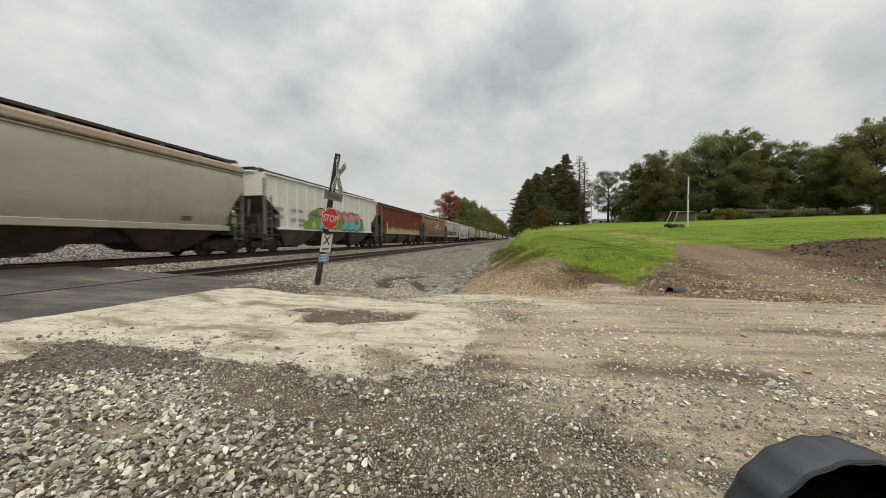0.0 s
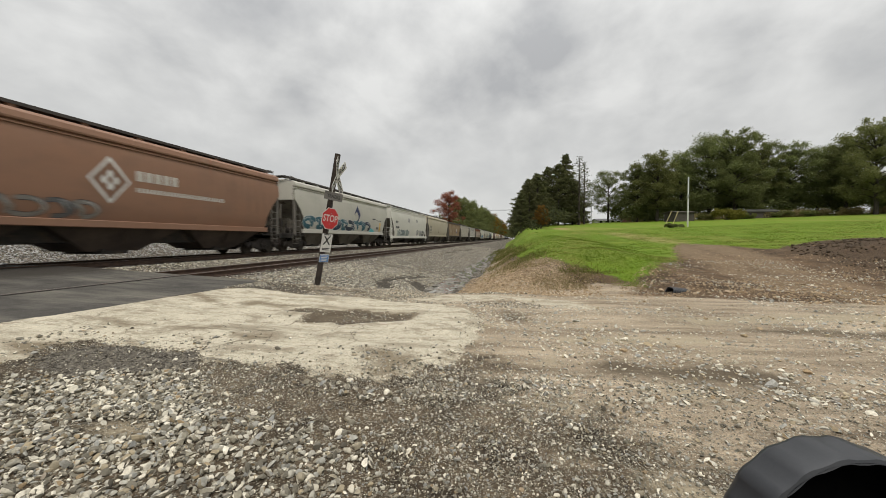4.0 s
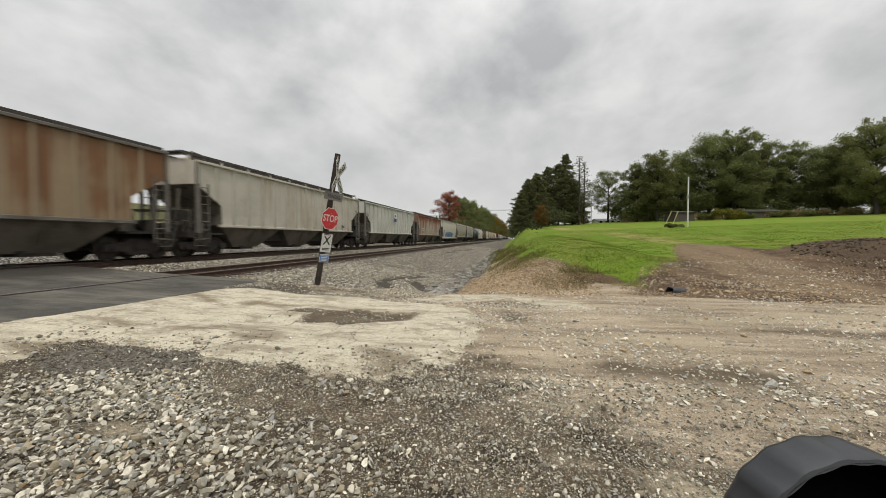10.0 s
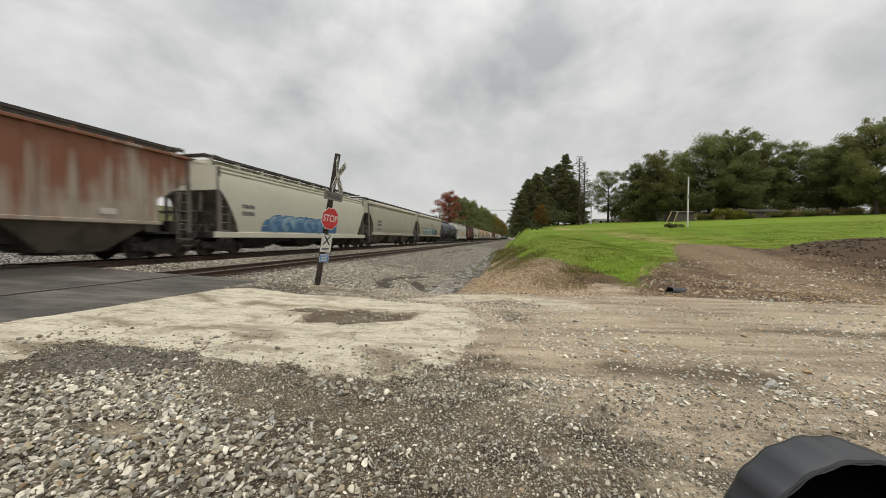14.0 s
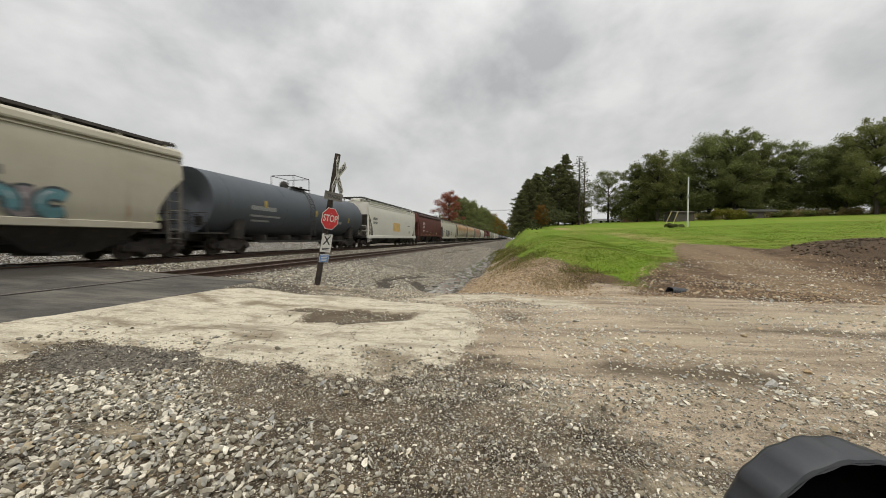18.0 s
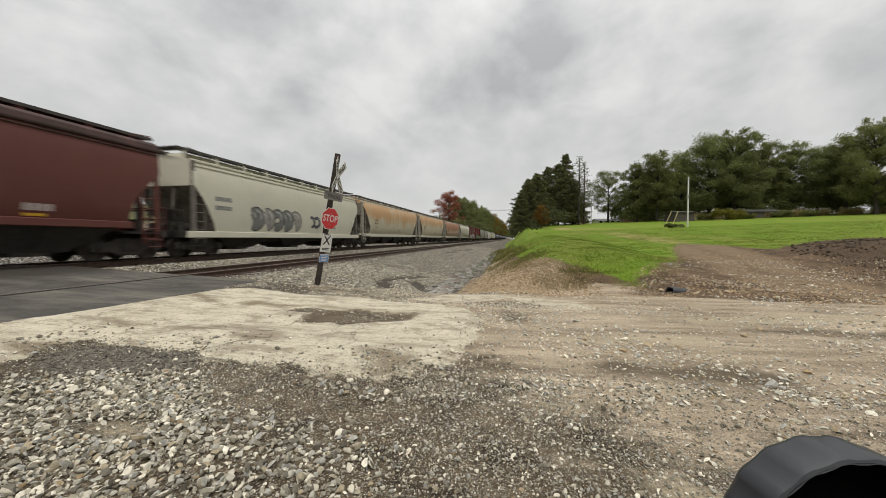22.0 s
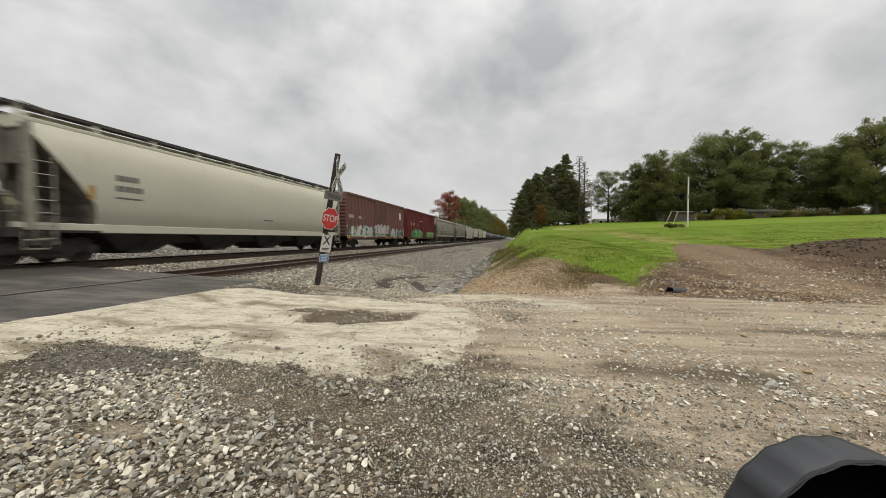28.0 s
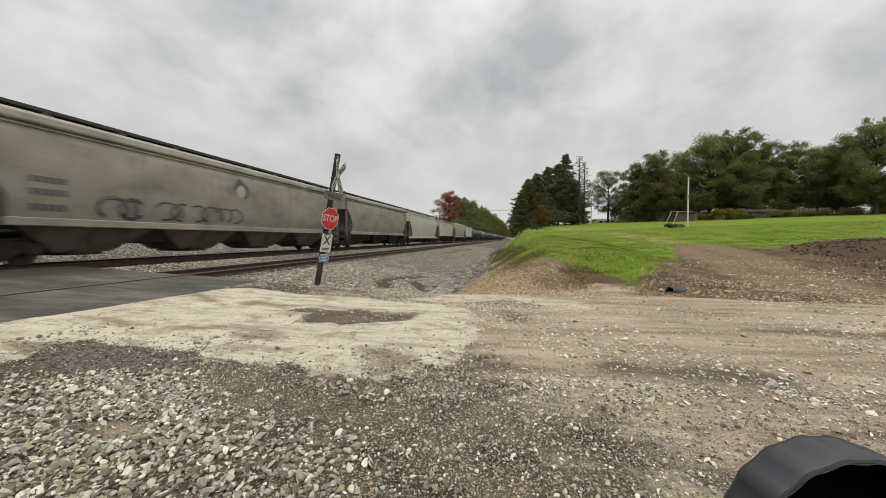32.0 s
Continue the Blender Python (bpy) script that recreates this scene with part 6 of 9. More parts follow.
    c = couple(hopper, 236.82, 253.08, "beige covered hopper car with pale blue graffiti", "acf", 16.26, beige2, low=M_DARK, ref=244.52)
    emblem(c, "acf", diamond(0.9, 2.75, 0.56), BLACK, "emblem")
    emblem(c, "acf", diamond(0.9, 2.75, 0.46), (0.45, 0.42, 0.34), "emblem_inner", 0.011)
    for dy, dz in ((0, 0.18), (0, -0.18), (-0.16, 0), (0.16, 0)):
        emblem(c, "acf", diamond(0.9 + dy, 2.75 + dz, 0.12), BLACK, "emblem_dot", 0.015)
    stencil(c, "acf", [(1.9, 2.5, 1.4, 0.26), (-5.9, 2.3, 0.9, 0.18), (-5.9, 1.95, 0.9, 0.12)], (0.13, 0.13, 0.13))
    graffiti(c, "acf", -4.7, 0.0, 1.42, 2.3, [(0.24, 0.38, 0.40), (0.30, 0.40, 0.41), (0.30, 0.28, 0.29)], outline=(0.055, 0.07, 0.075), letters=7, seed=21, width=0.46, rim=1.5, label="pale blue sprayed letters")
    graffiti(c, "acf", 0.8, 4.7, 1.42, 2.25, [(0.10, 0.22, 0.25), (0.20, 0.33, 0.36), (0.24, 0.21, 0.22)], outline=(0.04, 0.05, 0.055), letters=6, seed=22, width=0.42, rim=1.5, label="blue-grey sprayed letters")
    emblem(c, "acf", oblong(-6.1, -5.9, 1.5, 2.3), YELLOW, "reflector_panel")

    c = couple(tank_car, 254.6, 270.7, "black tank car with railed platform on top", 16.10, tank_black, 0.0, ref=261.62)
    stencil(c, "tank", [(-4.6, 2.3, 2.0, 0.22), (-4.6, 1.95, 2.4, 0.1), (-4.4, 1.7, 1.4, 0.1), (4.0, 1.9, 1.4, 0.2)], (0.30, 0.30, 0.29))
    graffiti(c, "tank", 2.6, 4.6, 1.75, 2.2, [(0.16, 0.17, 0.18), (0.22, 0.23, 0.235)], outline=(0.06, 0.065, 0.07), letters=4, seed=71, width=0.1, label="pale scratched sprayed tag")
    for yy, zz in ((-3.6, 2.45), (1.5, 2.3), (6.4, 2.05)):
        emblem(c, "tank", oblong(yy, yy + 0.22, zz, zz + 0.4), (0.34, 0.25, 0.06), "reflector_panel")

    c = couple(hopper, 272.2, 288.1, "white smooth-sided covered hopper car with yellow board", "smooth", 15.90, white, low=M_DARK, rungs=white, ref=279.46)
    emblem(c, "smooth", oblong(-0.45, 2.05, 1.6, 2.55), (0.60, 0.40, 0.15), "yellow_board")
    stencil(c, "smooth", [(-6.2, 2.6, 1.1, 0.24), (-6.2, 2.2, 1.1, 0.24), (5.6, 1.45, 0.4, 0.24), (5.0, 2.3, 1.0, 0.06)], (0.12, 0.12, 0.12))
    c = couple(hopper, 289.9, 305.62, "maroon covered hopper car with white stencilling", "acf", 15.72, maroon, low=M_DARK, rungs=maroon, rail_paint=maroon_eave, slope=maroon, ref=297.12)
    stencil(c, "acf", [(-4.65, 2.85, 1.1, 0.34), (-4.65, 2.35, 1.0, 0.34), (-4.7, 1.95, 0.9, 0.09), (-4.7, 1.75, 0.9, 0.09)], (0.55, 0.5, 0.48))
    stencil(c, "acf", [(-2.3, 1.8, 0.6, 0.1), (0.2, 1.75, 0.4, 0.1), (4.6, 1.6, 0.7, 0.2)], (0.45, 0.38, 0.36))
    for yy in (-5.3, -2.8, -0.5, 2.0, 4.6):
        emblem(c, "acf", oblong(yy, yy + 0.5, 1.44, 1.52), YELLOW, "reflector", 0.03)

    c = couple(hopper, 307.1, 323.2, "cream smooth-sided covered hopper car with black outline graffiti", "smooth", 16.10, cream, low=M_DARK, ref=314.40)
    graffiti(c, "smooth", -4.0, 0.3, 1.25, 2.4, [(0.15, 0.15, 0.14), (0.26, 0.25, 0.225)], letters=5, seed=31, width=0.22, label="black outlined sprayed letters")
    graffiti(c, "smooth", 1.4, 2.6, 1.5, 2.25, [SPRAY_GREY], letters=2, seed=32, width=0.16, label="black sprayed tag")
    stencil(c, "smooth", [(-6.2, 2.5, 1.0, 0.2), (-6.2, 2.1, 1.0, 0.2), (4.6, 1.5, 0.4, 0.14)], (0.15, 0.15, 0.15))

    for k, (f0, f1, pt, lab) in enumerate(((324.5, 342.7, orange1, "cream four-bay hopper car stained orange with rust"), (344.0, 361.8, orange2, "cream four-bay hopper car streaked with orange rust"), (363.4, 381.65, orange3, "salmon-brown four-bay hopper car with faded rust"))):
        c = couple(hopper, f0, f1, lab, "round", f1 - f0, pt, cream, bays=4, low=M_DARK, rungs=end_cream)
        stencil(c, "round", [(-6.4, 2.5, 0.75, 0.16), (-6.4, 2.2, 0.85, 0.16), (-6.3, 1.9, 0.7, 0.07), (0.6, 1.75, 0.8, 0.06), (0.6, 1.65, 0.8, 0.06)], (0.14, 0.12, 0.08))
    c = couple(hopper, 383.3, 401.53, "clean cream four-bay covered hopper car", "round", 18.23, cream, bays=4, low=M_DARK, rungs=end_cream, ref=391.74)
    stencil(c, "round", [(-6.2, 2.75, 0.8, 0.2), (-6.2, 2.4, 0.95, 0.2), (-6.2, 2.15, 0.9, 0.06), (1.2, 1.75, 0.8, 0.06), (4.2, 1.05, 0.6, 0.1)], (0.12, 0.12, 0.11))
    emblem(c, "round", oblong(-7.0, -6.82, 2.05, 2.5), (0.42, 0.25, 0.07), "reflector_panel")

    c = couple(boxcar, 402.94, 418.05, "brown boxcar with sprayed lettering along its base", 15.11, boxcar_brown, 0.0, boxcar_brown, ref=410.02)
    wild_graffiti(c, "box", -7.3, -1.5, 0.98, 2.05, [(0.50, 0.48, 0.36), (0.58, 0.57, 0.50), (0.24, 0.42, 0.38), (0.10, 0.09, 0.08), (0.44, 0.46, 0.42)], 13, 41, "cream and pale green jagged sprayed shapes")
    wild_graffiti(c, "box", 2.9, 8.0, 0.98, 2.0, [(0.04, 0.05, 0.055), (0.36, 0.40, 0.39), (0.10, 0.12, 0.13), (0.48, 0.48, 0.43), (0.06, 0.07, 0.075)], 15, 42, "grey and black jagged sprayed shapes")
    wild_graffiti(c, "box", -1.4, 2.3, 1.3, 2.3, [(0.36, 0.32, 0.31), (0.48, 0.45, 0.43), (0.40, 0.37, 0.36)], 9, 43, "faded white sprayed haze", 0.065)
    wild_graffiti(c, "box", -1.4, 1.6, 1.0, 1.3, [(0.16, 0.34, 0.28), (0.40, 0.40, 0.34), (0.22, 0.20, 0.17)], 5, 44, "faded green sprayed base", 0.065)
    emblem(c, "box", [(6.15, 3.1), (6.5, 2.85), (6.82, 3.1), (6.82, 3.75), (6.15, 3.75)], WHITE, "emblem")
    for yy in (-7.2, -3.9, -1.2, 1.8, 4.4, 7.0):
        emblem(c, "box", oblong(yy, yy + 0.5, 0.86, 1.0), YELLOW, "sill_mark")
    stencil(c, "box", [(-6.9, 2.55, 1.0, 0.24), (-5.0, 2.55, 0.6, 0.22)], (0.5, 0.42, 0.4))

    c = couple(boxcar, 419.6, 435.3, "red boxcar with green sprayed lettering", 15.70, boxcar_red, 0.0, boxcar_red, 1.0, 7, 5, ref=426.87)
    graffiti(c, "box", -4.8, -0.2, 0.95, 2.0, [(0.035, 0.15, 0.06), (0.11, 0.27, 0.07), (0.16, 0.29, 0.07)], outline=(0.03, 0.08, 0.04), letters=5, seed=51, cloud=(0.03, 0.17, 0.07), width=0.46, label="green sprayed letters")
    graffiti(c, "box", 3.0, 7.2, 0.98, 1.8, [(0.20, 0.31, 0.07), (0.15, 0.27, 0.08)], outline=(0.03, 0.10, 0.05), letters=4, seed=52, cloud=(0.04, 0.2, 0.08), width=0.34, label="lime green sprayed letters")
    emblem(c, "box", disc(-5.6, 2.75, 0.36), (0.30, 0.13, 0.10), "emblem")
    stencil(c, "box", [(-2.6, 2.55, 0.6, 0.2), (-1.3, 3.2, 1.6, 0.12), (-4.6, 2.6, 0.5, 0.3)], (0.5, 0.36, 0.33))

    c = couple(hopper, 436.97, 456.39, "soot-stained grey covered hopper car with black tags", "acf", 19.42, grey_dirty, bays=4, low=low_grey, ref=445.53)
    emblem(c, "acf", [(0.3, 3.2), (0.75, 3.75), (1.4, 3.35), (1.2, 2.75)], (0.09, 0.09, 0.10), "emblem")
    emblem(c, "acf", disc(0.85, 3.1, 0.3), (0.42, 0.41, 0.38), "emblem_inner", 0.011)
    graffiti(c, "acf", -5.3, -4.0, 1.45, 2.2, [SPRAY_GREY], letters=2, seed=61, width=0.1, label="black sprayed tag")
    graffiti(c, "acf", -3.4, 0.8, 1.5, 2.2, [SPRAY_GREY], letters=6, seed=62, width=0.06, label="thin black sprayed scrawl")
    stencil(c, "acf", [(-7.1, 2.4, 0.9, 0.18), (-7.1, 2.05, 0.9, 0.18), (-7.1, 1.6, 0.9, 0.2)], (0.1, 0.1, 0.1))
    emblem(c, "acf", oblong(-7.0, -6.3, 1.2, 1.34), YELLOW, "reflector", 0.09)

    # cars that stay farther off
    rest = (("acf", grey_dirty, "dirty grey covered hopper car"), ("smooth", pale_grey, "pale grey covered hopper car"), ("rib", grey_rib, "grey ribbed covered hopper car"), ("acf", beige, "dark beige covered hopper car"), ("rib", light_rib, "light grey ribbed hopper car"))
    p = 457.9
    for i, (st, pt, lab) in enumerate(rest):
        couple(hopper, p, p + 16.4, lab, st, 16.4, pt, low=M_DARK)
        p += 17.9
    tank_grey = paint("tank_grey_paint", (0.20, 0.20, 0.20), 0.0, dirt=0.35, fade=(0.14, 0.14, 0.14), seed=31)
    for i in range(19):
        pale = i in (2, 7, 8, 15)
        couple(tank_car, p, p + 16.1, "pale grey tank car" if pale else "black tank car in a row of tank cars", 16.1, tank_grey if pale else tank_black, 0.0, True)
        p += 17.6


build_train()

# ---- trees ----
def leaf_material(name, a, b, hue=0.012):
    m, n, ln, s = node_mat(name)
    geo = n.new("ShaderNodeNewGeometry")
    oi = n.new("ShaderNodeObjectInfo")
    col = mixc(n, ln, geo.outputs["Random Per Island"], a, b)
    hv = n.new("ShaderNodeHueSaturation")
    ln.new(calc(n, ln, "ADD", calc(n, ln, "MULTIPLY", oi.outputs["Random"], 0.34), 0.85), hv.inputs["Value"])
    ln.new(calc(n, ln, "ADD", calc(n, ln, "MULTIPLY", oi.outputs["Random"], hue), 0.5 - hue / 2), hv.inputs["Hue"])
    ln.new(col, hv.inputs["Color"])
    ln.new(hv.outputs[0], s.inputs["Base Color"])
    s.inputs["Roughness"].default_value = 0.75
    s.inputs["Specular IOR Level"].default_value = 0.2
    # thin leaves let part of the light through
    tr = n.new("ShaderNodeBsdfTranslucent")
    ln.new(hv.outputs[0], tr.inputs["Color"])
    mx = n.new("ShaderNodeMixShader")
    mx.inputs[0].default_value = 0.55
    ln.new(s.outputs[0], mx.inputs[1])
    ln.new(tr.outputs[0], mx.inputs[2])
    ln.new(mx.outputs[0], n["Material Output"].inputs["Surface"])
    return m


M_BARK = surface("tree_bark", (0.035, 0.028, 0.022), (0.075, 0.062, 0.05), 1.5, 0.95, 0, 0.6, 14)
M_LEAF = leaf_material("oak_leaves", (0.135, 0.155, 0.060), (0.195, 0.212, 0.080))
M_LEAF_OLIVE = leaf_material("olive_leaves", (0.138, 0.150, 0.054), (0.215, 0.222, 0.080))
M_LEAF_RED = leaf_material("red_maple_leaves", (0.19, 0.062, 0.042), (0.34, 0.13, 0.085))
M_LEAF_ORANGE = leaf_material("autumn_leaves", (0.13, 0.07, 0.015), (0.26, 0.15, 0.03))
M_NEEDLE = leaf_material("conifer_needles", (0.088, 0.095, 0.043), (0.15, 0.152, 0.064))


def leaves_mesh(name, centres, radii, count, size, mat, rnd, shell=0.55, flat_=1.0):
    """A crown of many small leaf sprays round the given clump centres."""
    c = np.array(centres)
    r = np.array(radii)
    pick = rnd.choice(len(c), count, p=r ** 2 / (r ** 2).sum())
    d = rnd.normal(size=(count, 3))
    d /= np.linalg.norm(d, axis=1)[:, None]
    rad = r[pick] * (shell + (1 - shell) * rnd.random(count)) * rnd.uniform(0.7, 1.12, count)
    p = c[pick] + d * rad[:, None] * np.array([1, 1, 0.8 * flat_])
    u = rnd.normal(size=(count, 3))
    u[:, 2] *= 0.5
    u /= np.linalg.norm(u, axis=1)[:, None]
    w = np.cross(u, rnd.normal(size=(count, 3)))
    w /= np.linalg.norm(w, axis=1)[:, None]
    s = size * rnd.uniform(0.5, 1.25, count)[:, None]
    quad = np.stack([p - u * s, p + w * s * 0.55 - u * s * 0.2, p + u * s, p - w * s * 0.55 + u * s * 0.15], 1)
    co = quad.reshape(-1, 3)
    me = bpy.data.meshes.new(name)
    me.vertices.add(len(co))
    me.vertices.foreach_set("co", co.ravel())
    me.loops.add(count * 4)
    me.loops.foreach_set("vertex_index", np.arange(count * 4))
    me.polygons.add(count)
    me.polygons.foreach_set("loop_start", np.arange(0, count * 4, 4))
    me.update(calc_edges=True)
    me.materials.append(mat)
    return me


def broad_meshes(seed, h=18.0, spread=5.5, low=0.25, open_=False, count=6500):
    rnd = np.random.default_rng(seed)
    b = Build()
    bend = rnd.uniform(-0.4, 0.4, 2)
    pts = [Vector((bend[0] * (i / 5) ** 2, bend[1] * (i / 5) ** 2, h * 0.72 * i / 5)) for i in range(6)]
    for i in range(5):
        b.tube(pts[i], pts[i + 1], 0.36 * (1 - i * 0.15), 0.36 * (1 - (i + 1) * 0.15), seg=9, caps=False)
    centres, radii = [], []
    n = 40 if open_ else 46
    for k in range(n):
        f = low + (0.95 - low) * (k + 0.5) / n
        a = k * 2.4 + rnd.uniform(-0.4, 0.4)
        prof = math.sin(math.pi * min(1.0, (f - low + 0.12) / (1.12 - low))) ** 0.7
        reach = spread * prof * rnd.uniform(0.45, 1.12)
        base = pts[min(4, int(f * 5))].lerp(pts[min(5, int(f * 5) + 1)], 0.3)
        base = Vector((base.x, base.y, min(h * 0.7, h * f * 0.8)))
        tip = Vector((math.cos(a) * reach, math.sin(a) * reach, h * f * rnd.uniform(0.95, 1.03)))
        mid = base.lerp(tip, 0.5) + Vector((0, 0, 0.5))
        b.tube(base, mid, 0.12, 0.07, seg=6, caps=False)
        b.tube(mid, tip, 0.07, 0.02, seg=5, caps=False)
        centres.append(tuple(tip))
        radii.append(rnd.uniform(0.8, 1.55) * (1.2 if open_ else 1.15) * spread / 5.5)
        if not open_ or k % 2:
            centres.append(tuple(mid))
            radii.append(rnd.uniform(0.8, 1.4) * (1.15 if open_ else 1.1) * spread / 5.5)
    return b.data("trunk", [M_BARK], True), leaves_mesh("crown", centres, radii, count, 0.155, M_LEAF, rnd, 0.22)


def conifer_meshes(seed, h=15.0, spread=3.4, low=0.06, bare=False, count=6500):
    rnd = np.random.default_rng(seed)
    b = Build()
    b.tube((0, 0, 0), (0, 0, h * 0.97), 0.24, 0.03, seg=8, caps=False)
    centres, radii = [], []
    boughs = 150 if not bare else 90
    for i in range(boughs):
        f = low + (0.99 - low) * ((i + rnd.random()) / boughs)
        reach = spread * (1 - f ** 1.6) ** 0.8 + 0.25
        a = i * 2.4 + rnd.uniform(-0.5, 0.5)
        rr = reach * rnd.uniform(0.55, 1.15)
        tip = Vector((math.cos(a) * rr, math.sin(a) * rr, h * f + rr * rnd.uniform(-0.05, 0.35)))
        b.tube((0, 0, h * f), tip, 0.045, 0.012, seg=4, caps=False)
        for q in (0.35, 0.6, 0.82, 1.0):
            p = Vector((0, 0, h * f)).lerp(tip, q)
            p.z -= 0.25 * q * q * rr * 0.3
            centres.append(tuple(p))
            radii.append((0.34 + 0.42 * (1 - f) * q + 0.1) * rnd.uniform(0.8, 1.25))
    return b.data("trunk", [M_BARK], True), leaves_mesh("crown", centres, radii, count if not bare else 1800, 0.15 if not bare else 0.10, M_NEEDLE, rnd, 0.15, 0.8)


BROAD = [broad_meshes(3, low=0.16, count=29000), broad_meshes(4, spread=6.2, low=0.15, count=29000), broad_meshes(5, spread=5.2, low=0.2, count=27000), broad_meshes(6, spread=6.4, low=0.2, open_=True, count=24000)]
CONIFER = [conifer_meshes(7, spread=5.0, count=28000), conifer_meshes(8, spread=4.2, count=26000), conifer_meshes(9, h=15, spread=2.3, low=0.25, bare=True)]


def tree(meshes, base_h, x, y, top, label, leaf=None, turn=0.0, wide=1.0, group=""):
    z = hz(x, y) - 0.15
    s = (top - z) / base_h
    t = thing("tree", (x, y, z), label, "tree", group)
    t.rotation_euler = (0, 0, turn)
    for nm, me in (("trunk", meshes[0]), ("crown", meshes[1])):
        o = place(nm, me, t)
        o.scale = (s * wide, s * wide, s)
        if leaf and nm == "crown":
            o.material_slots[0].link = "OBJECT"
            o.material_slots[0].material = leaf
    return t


def build_trees():
    rnd = random.Random(11)
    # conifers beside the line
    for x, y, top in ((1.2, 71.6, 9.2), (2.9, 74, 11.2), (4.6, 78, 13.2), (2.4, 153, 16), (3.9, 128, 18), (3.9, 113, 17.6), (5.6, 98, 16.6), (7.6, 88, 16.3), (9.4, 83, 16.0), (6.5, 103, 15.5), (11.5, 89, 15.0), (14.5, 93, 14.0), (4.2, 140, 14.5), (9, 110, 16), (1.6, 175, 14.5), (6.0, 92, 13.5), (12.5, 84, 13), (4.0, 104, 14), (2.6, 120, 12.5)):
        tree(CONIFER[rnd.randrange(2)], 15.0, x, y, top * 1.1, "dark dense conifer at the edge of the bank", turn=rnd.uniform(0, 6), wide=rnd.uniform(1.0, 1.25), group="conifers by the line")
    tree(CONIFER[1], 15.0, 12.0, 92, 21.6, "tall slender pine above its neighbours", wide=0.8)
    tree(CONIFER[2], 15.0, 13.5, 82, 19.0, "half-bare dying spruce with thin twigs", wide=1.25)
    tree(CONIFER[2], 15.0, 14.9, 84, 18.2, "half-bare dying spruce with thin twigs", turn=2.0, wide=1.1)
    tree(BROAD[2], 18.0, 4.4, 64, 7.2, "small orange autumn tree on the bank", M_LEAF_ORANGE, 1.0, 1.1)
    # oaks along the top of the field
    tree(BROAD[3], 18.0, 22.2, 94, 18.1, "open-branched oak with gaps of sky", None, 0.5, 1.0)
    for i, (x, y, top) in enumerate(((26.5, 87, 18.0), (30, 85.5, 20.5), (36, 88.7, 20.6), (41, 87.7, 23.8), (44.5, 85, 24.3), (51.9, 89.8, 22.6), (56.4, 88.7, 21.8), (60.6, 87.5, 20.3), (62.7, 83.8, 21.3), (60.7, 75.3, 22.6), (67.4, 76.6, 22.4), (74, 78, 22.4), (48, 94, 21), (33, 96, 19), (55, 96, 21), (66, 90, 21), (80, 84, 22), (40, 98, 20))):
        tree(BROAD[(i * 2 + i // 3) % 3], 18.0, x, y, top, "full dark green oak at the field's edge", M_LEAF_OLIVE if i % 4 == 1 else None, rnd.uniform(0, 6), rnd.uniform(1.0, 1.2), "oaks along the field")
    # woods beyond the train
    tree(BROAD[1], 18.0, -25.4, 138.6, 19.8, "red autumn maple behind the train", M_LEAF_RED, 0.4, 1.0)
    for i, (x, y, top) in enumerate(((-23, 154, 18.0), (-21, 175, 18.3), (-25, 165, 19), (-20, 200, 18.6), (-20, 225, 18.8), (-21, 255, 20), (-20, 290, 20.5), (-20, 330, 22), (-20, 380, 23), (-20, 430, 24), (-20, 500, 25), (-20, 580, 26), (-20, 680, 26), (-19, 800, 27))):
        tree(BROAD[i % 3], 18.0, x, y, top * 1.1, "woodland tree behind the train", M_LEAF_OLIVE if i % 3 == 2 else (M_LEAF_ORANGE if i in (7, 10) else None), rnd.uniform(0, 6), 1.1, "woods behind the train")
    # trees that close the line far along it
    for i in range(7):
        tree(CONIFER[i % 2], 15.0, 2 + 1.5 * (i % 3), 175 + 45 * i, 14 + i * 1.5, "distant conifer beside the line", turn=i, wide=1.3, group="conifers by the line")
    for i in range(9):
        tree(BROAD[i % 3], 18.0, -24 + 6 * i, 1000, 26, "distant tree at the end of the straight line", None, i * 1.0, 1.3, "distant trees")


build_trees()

# ---- crossing post and signs ----
M_POST = surface("dark_treated_wood", (0.018, 0.013, 0.010), (0.045, 0.033, 0.025), 3, 0.95, 0, 0.7, 30)
M_SIGNWHITE = surface("worn_white_sheeting", (0.50, 0.49, 0.46), (0.66, 0.65, 0.61), 5, 0.55, 0, 0.1, 40, (0.30, 0.28, 0.24), 0.62)
M_SIGNRED = surface("red_sheeting", (0.42, 0.022, 0.026), (0.52, 0.035, 0.04), 4, 0.5, 0, 0.05, 40)
M_SIGNBLUE = surface("blue_sheeting", (0.05, 0.16, 0.40), (0.08, 0.21, 0.47), 4, 0.5, 0, 0.05, 40)
M_BLACKPAINT = surface("black_lettering", (0.015, 0.015, 0.015), (0.03, 0.03, 0.03), 6, 0.6, 0, 0.05, 40)
M_SIGNBACK = surface("bare_aluminium_sheet", (0.13, 0.125, 0.12), (0.22, 0.21, 0.20), 4, 0.6, 0.2, 0.1, 40)


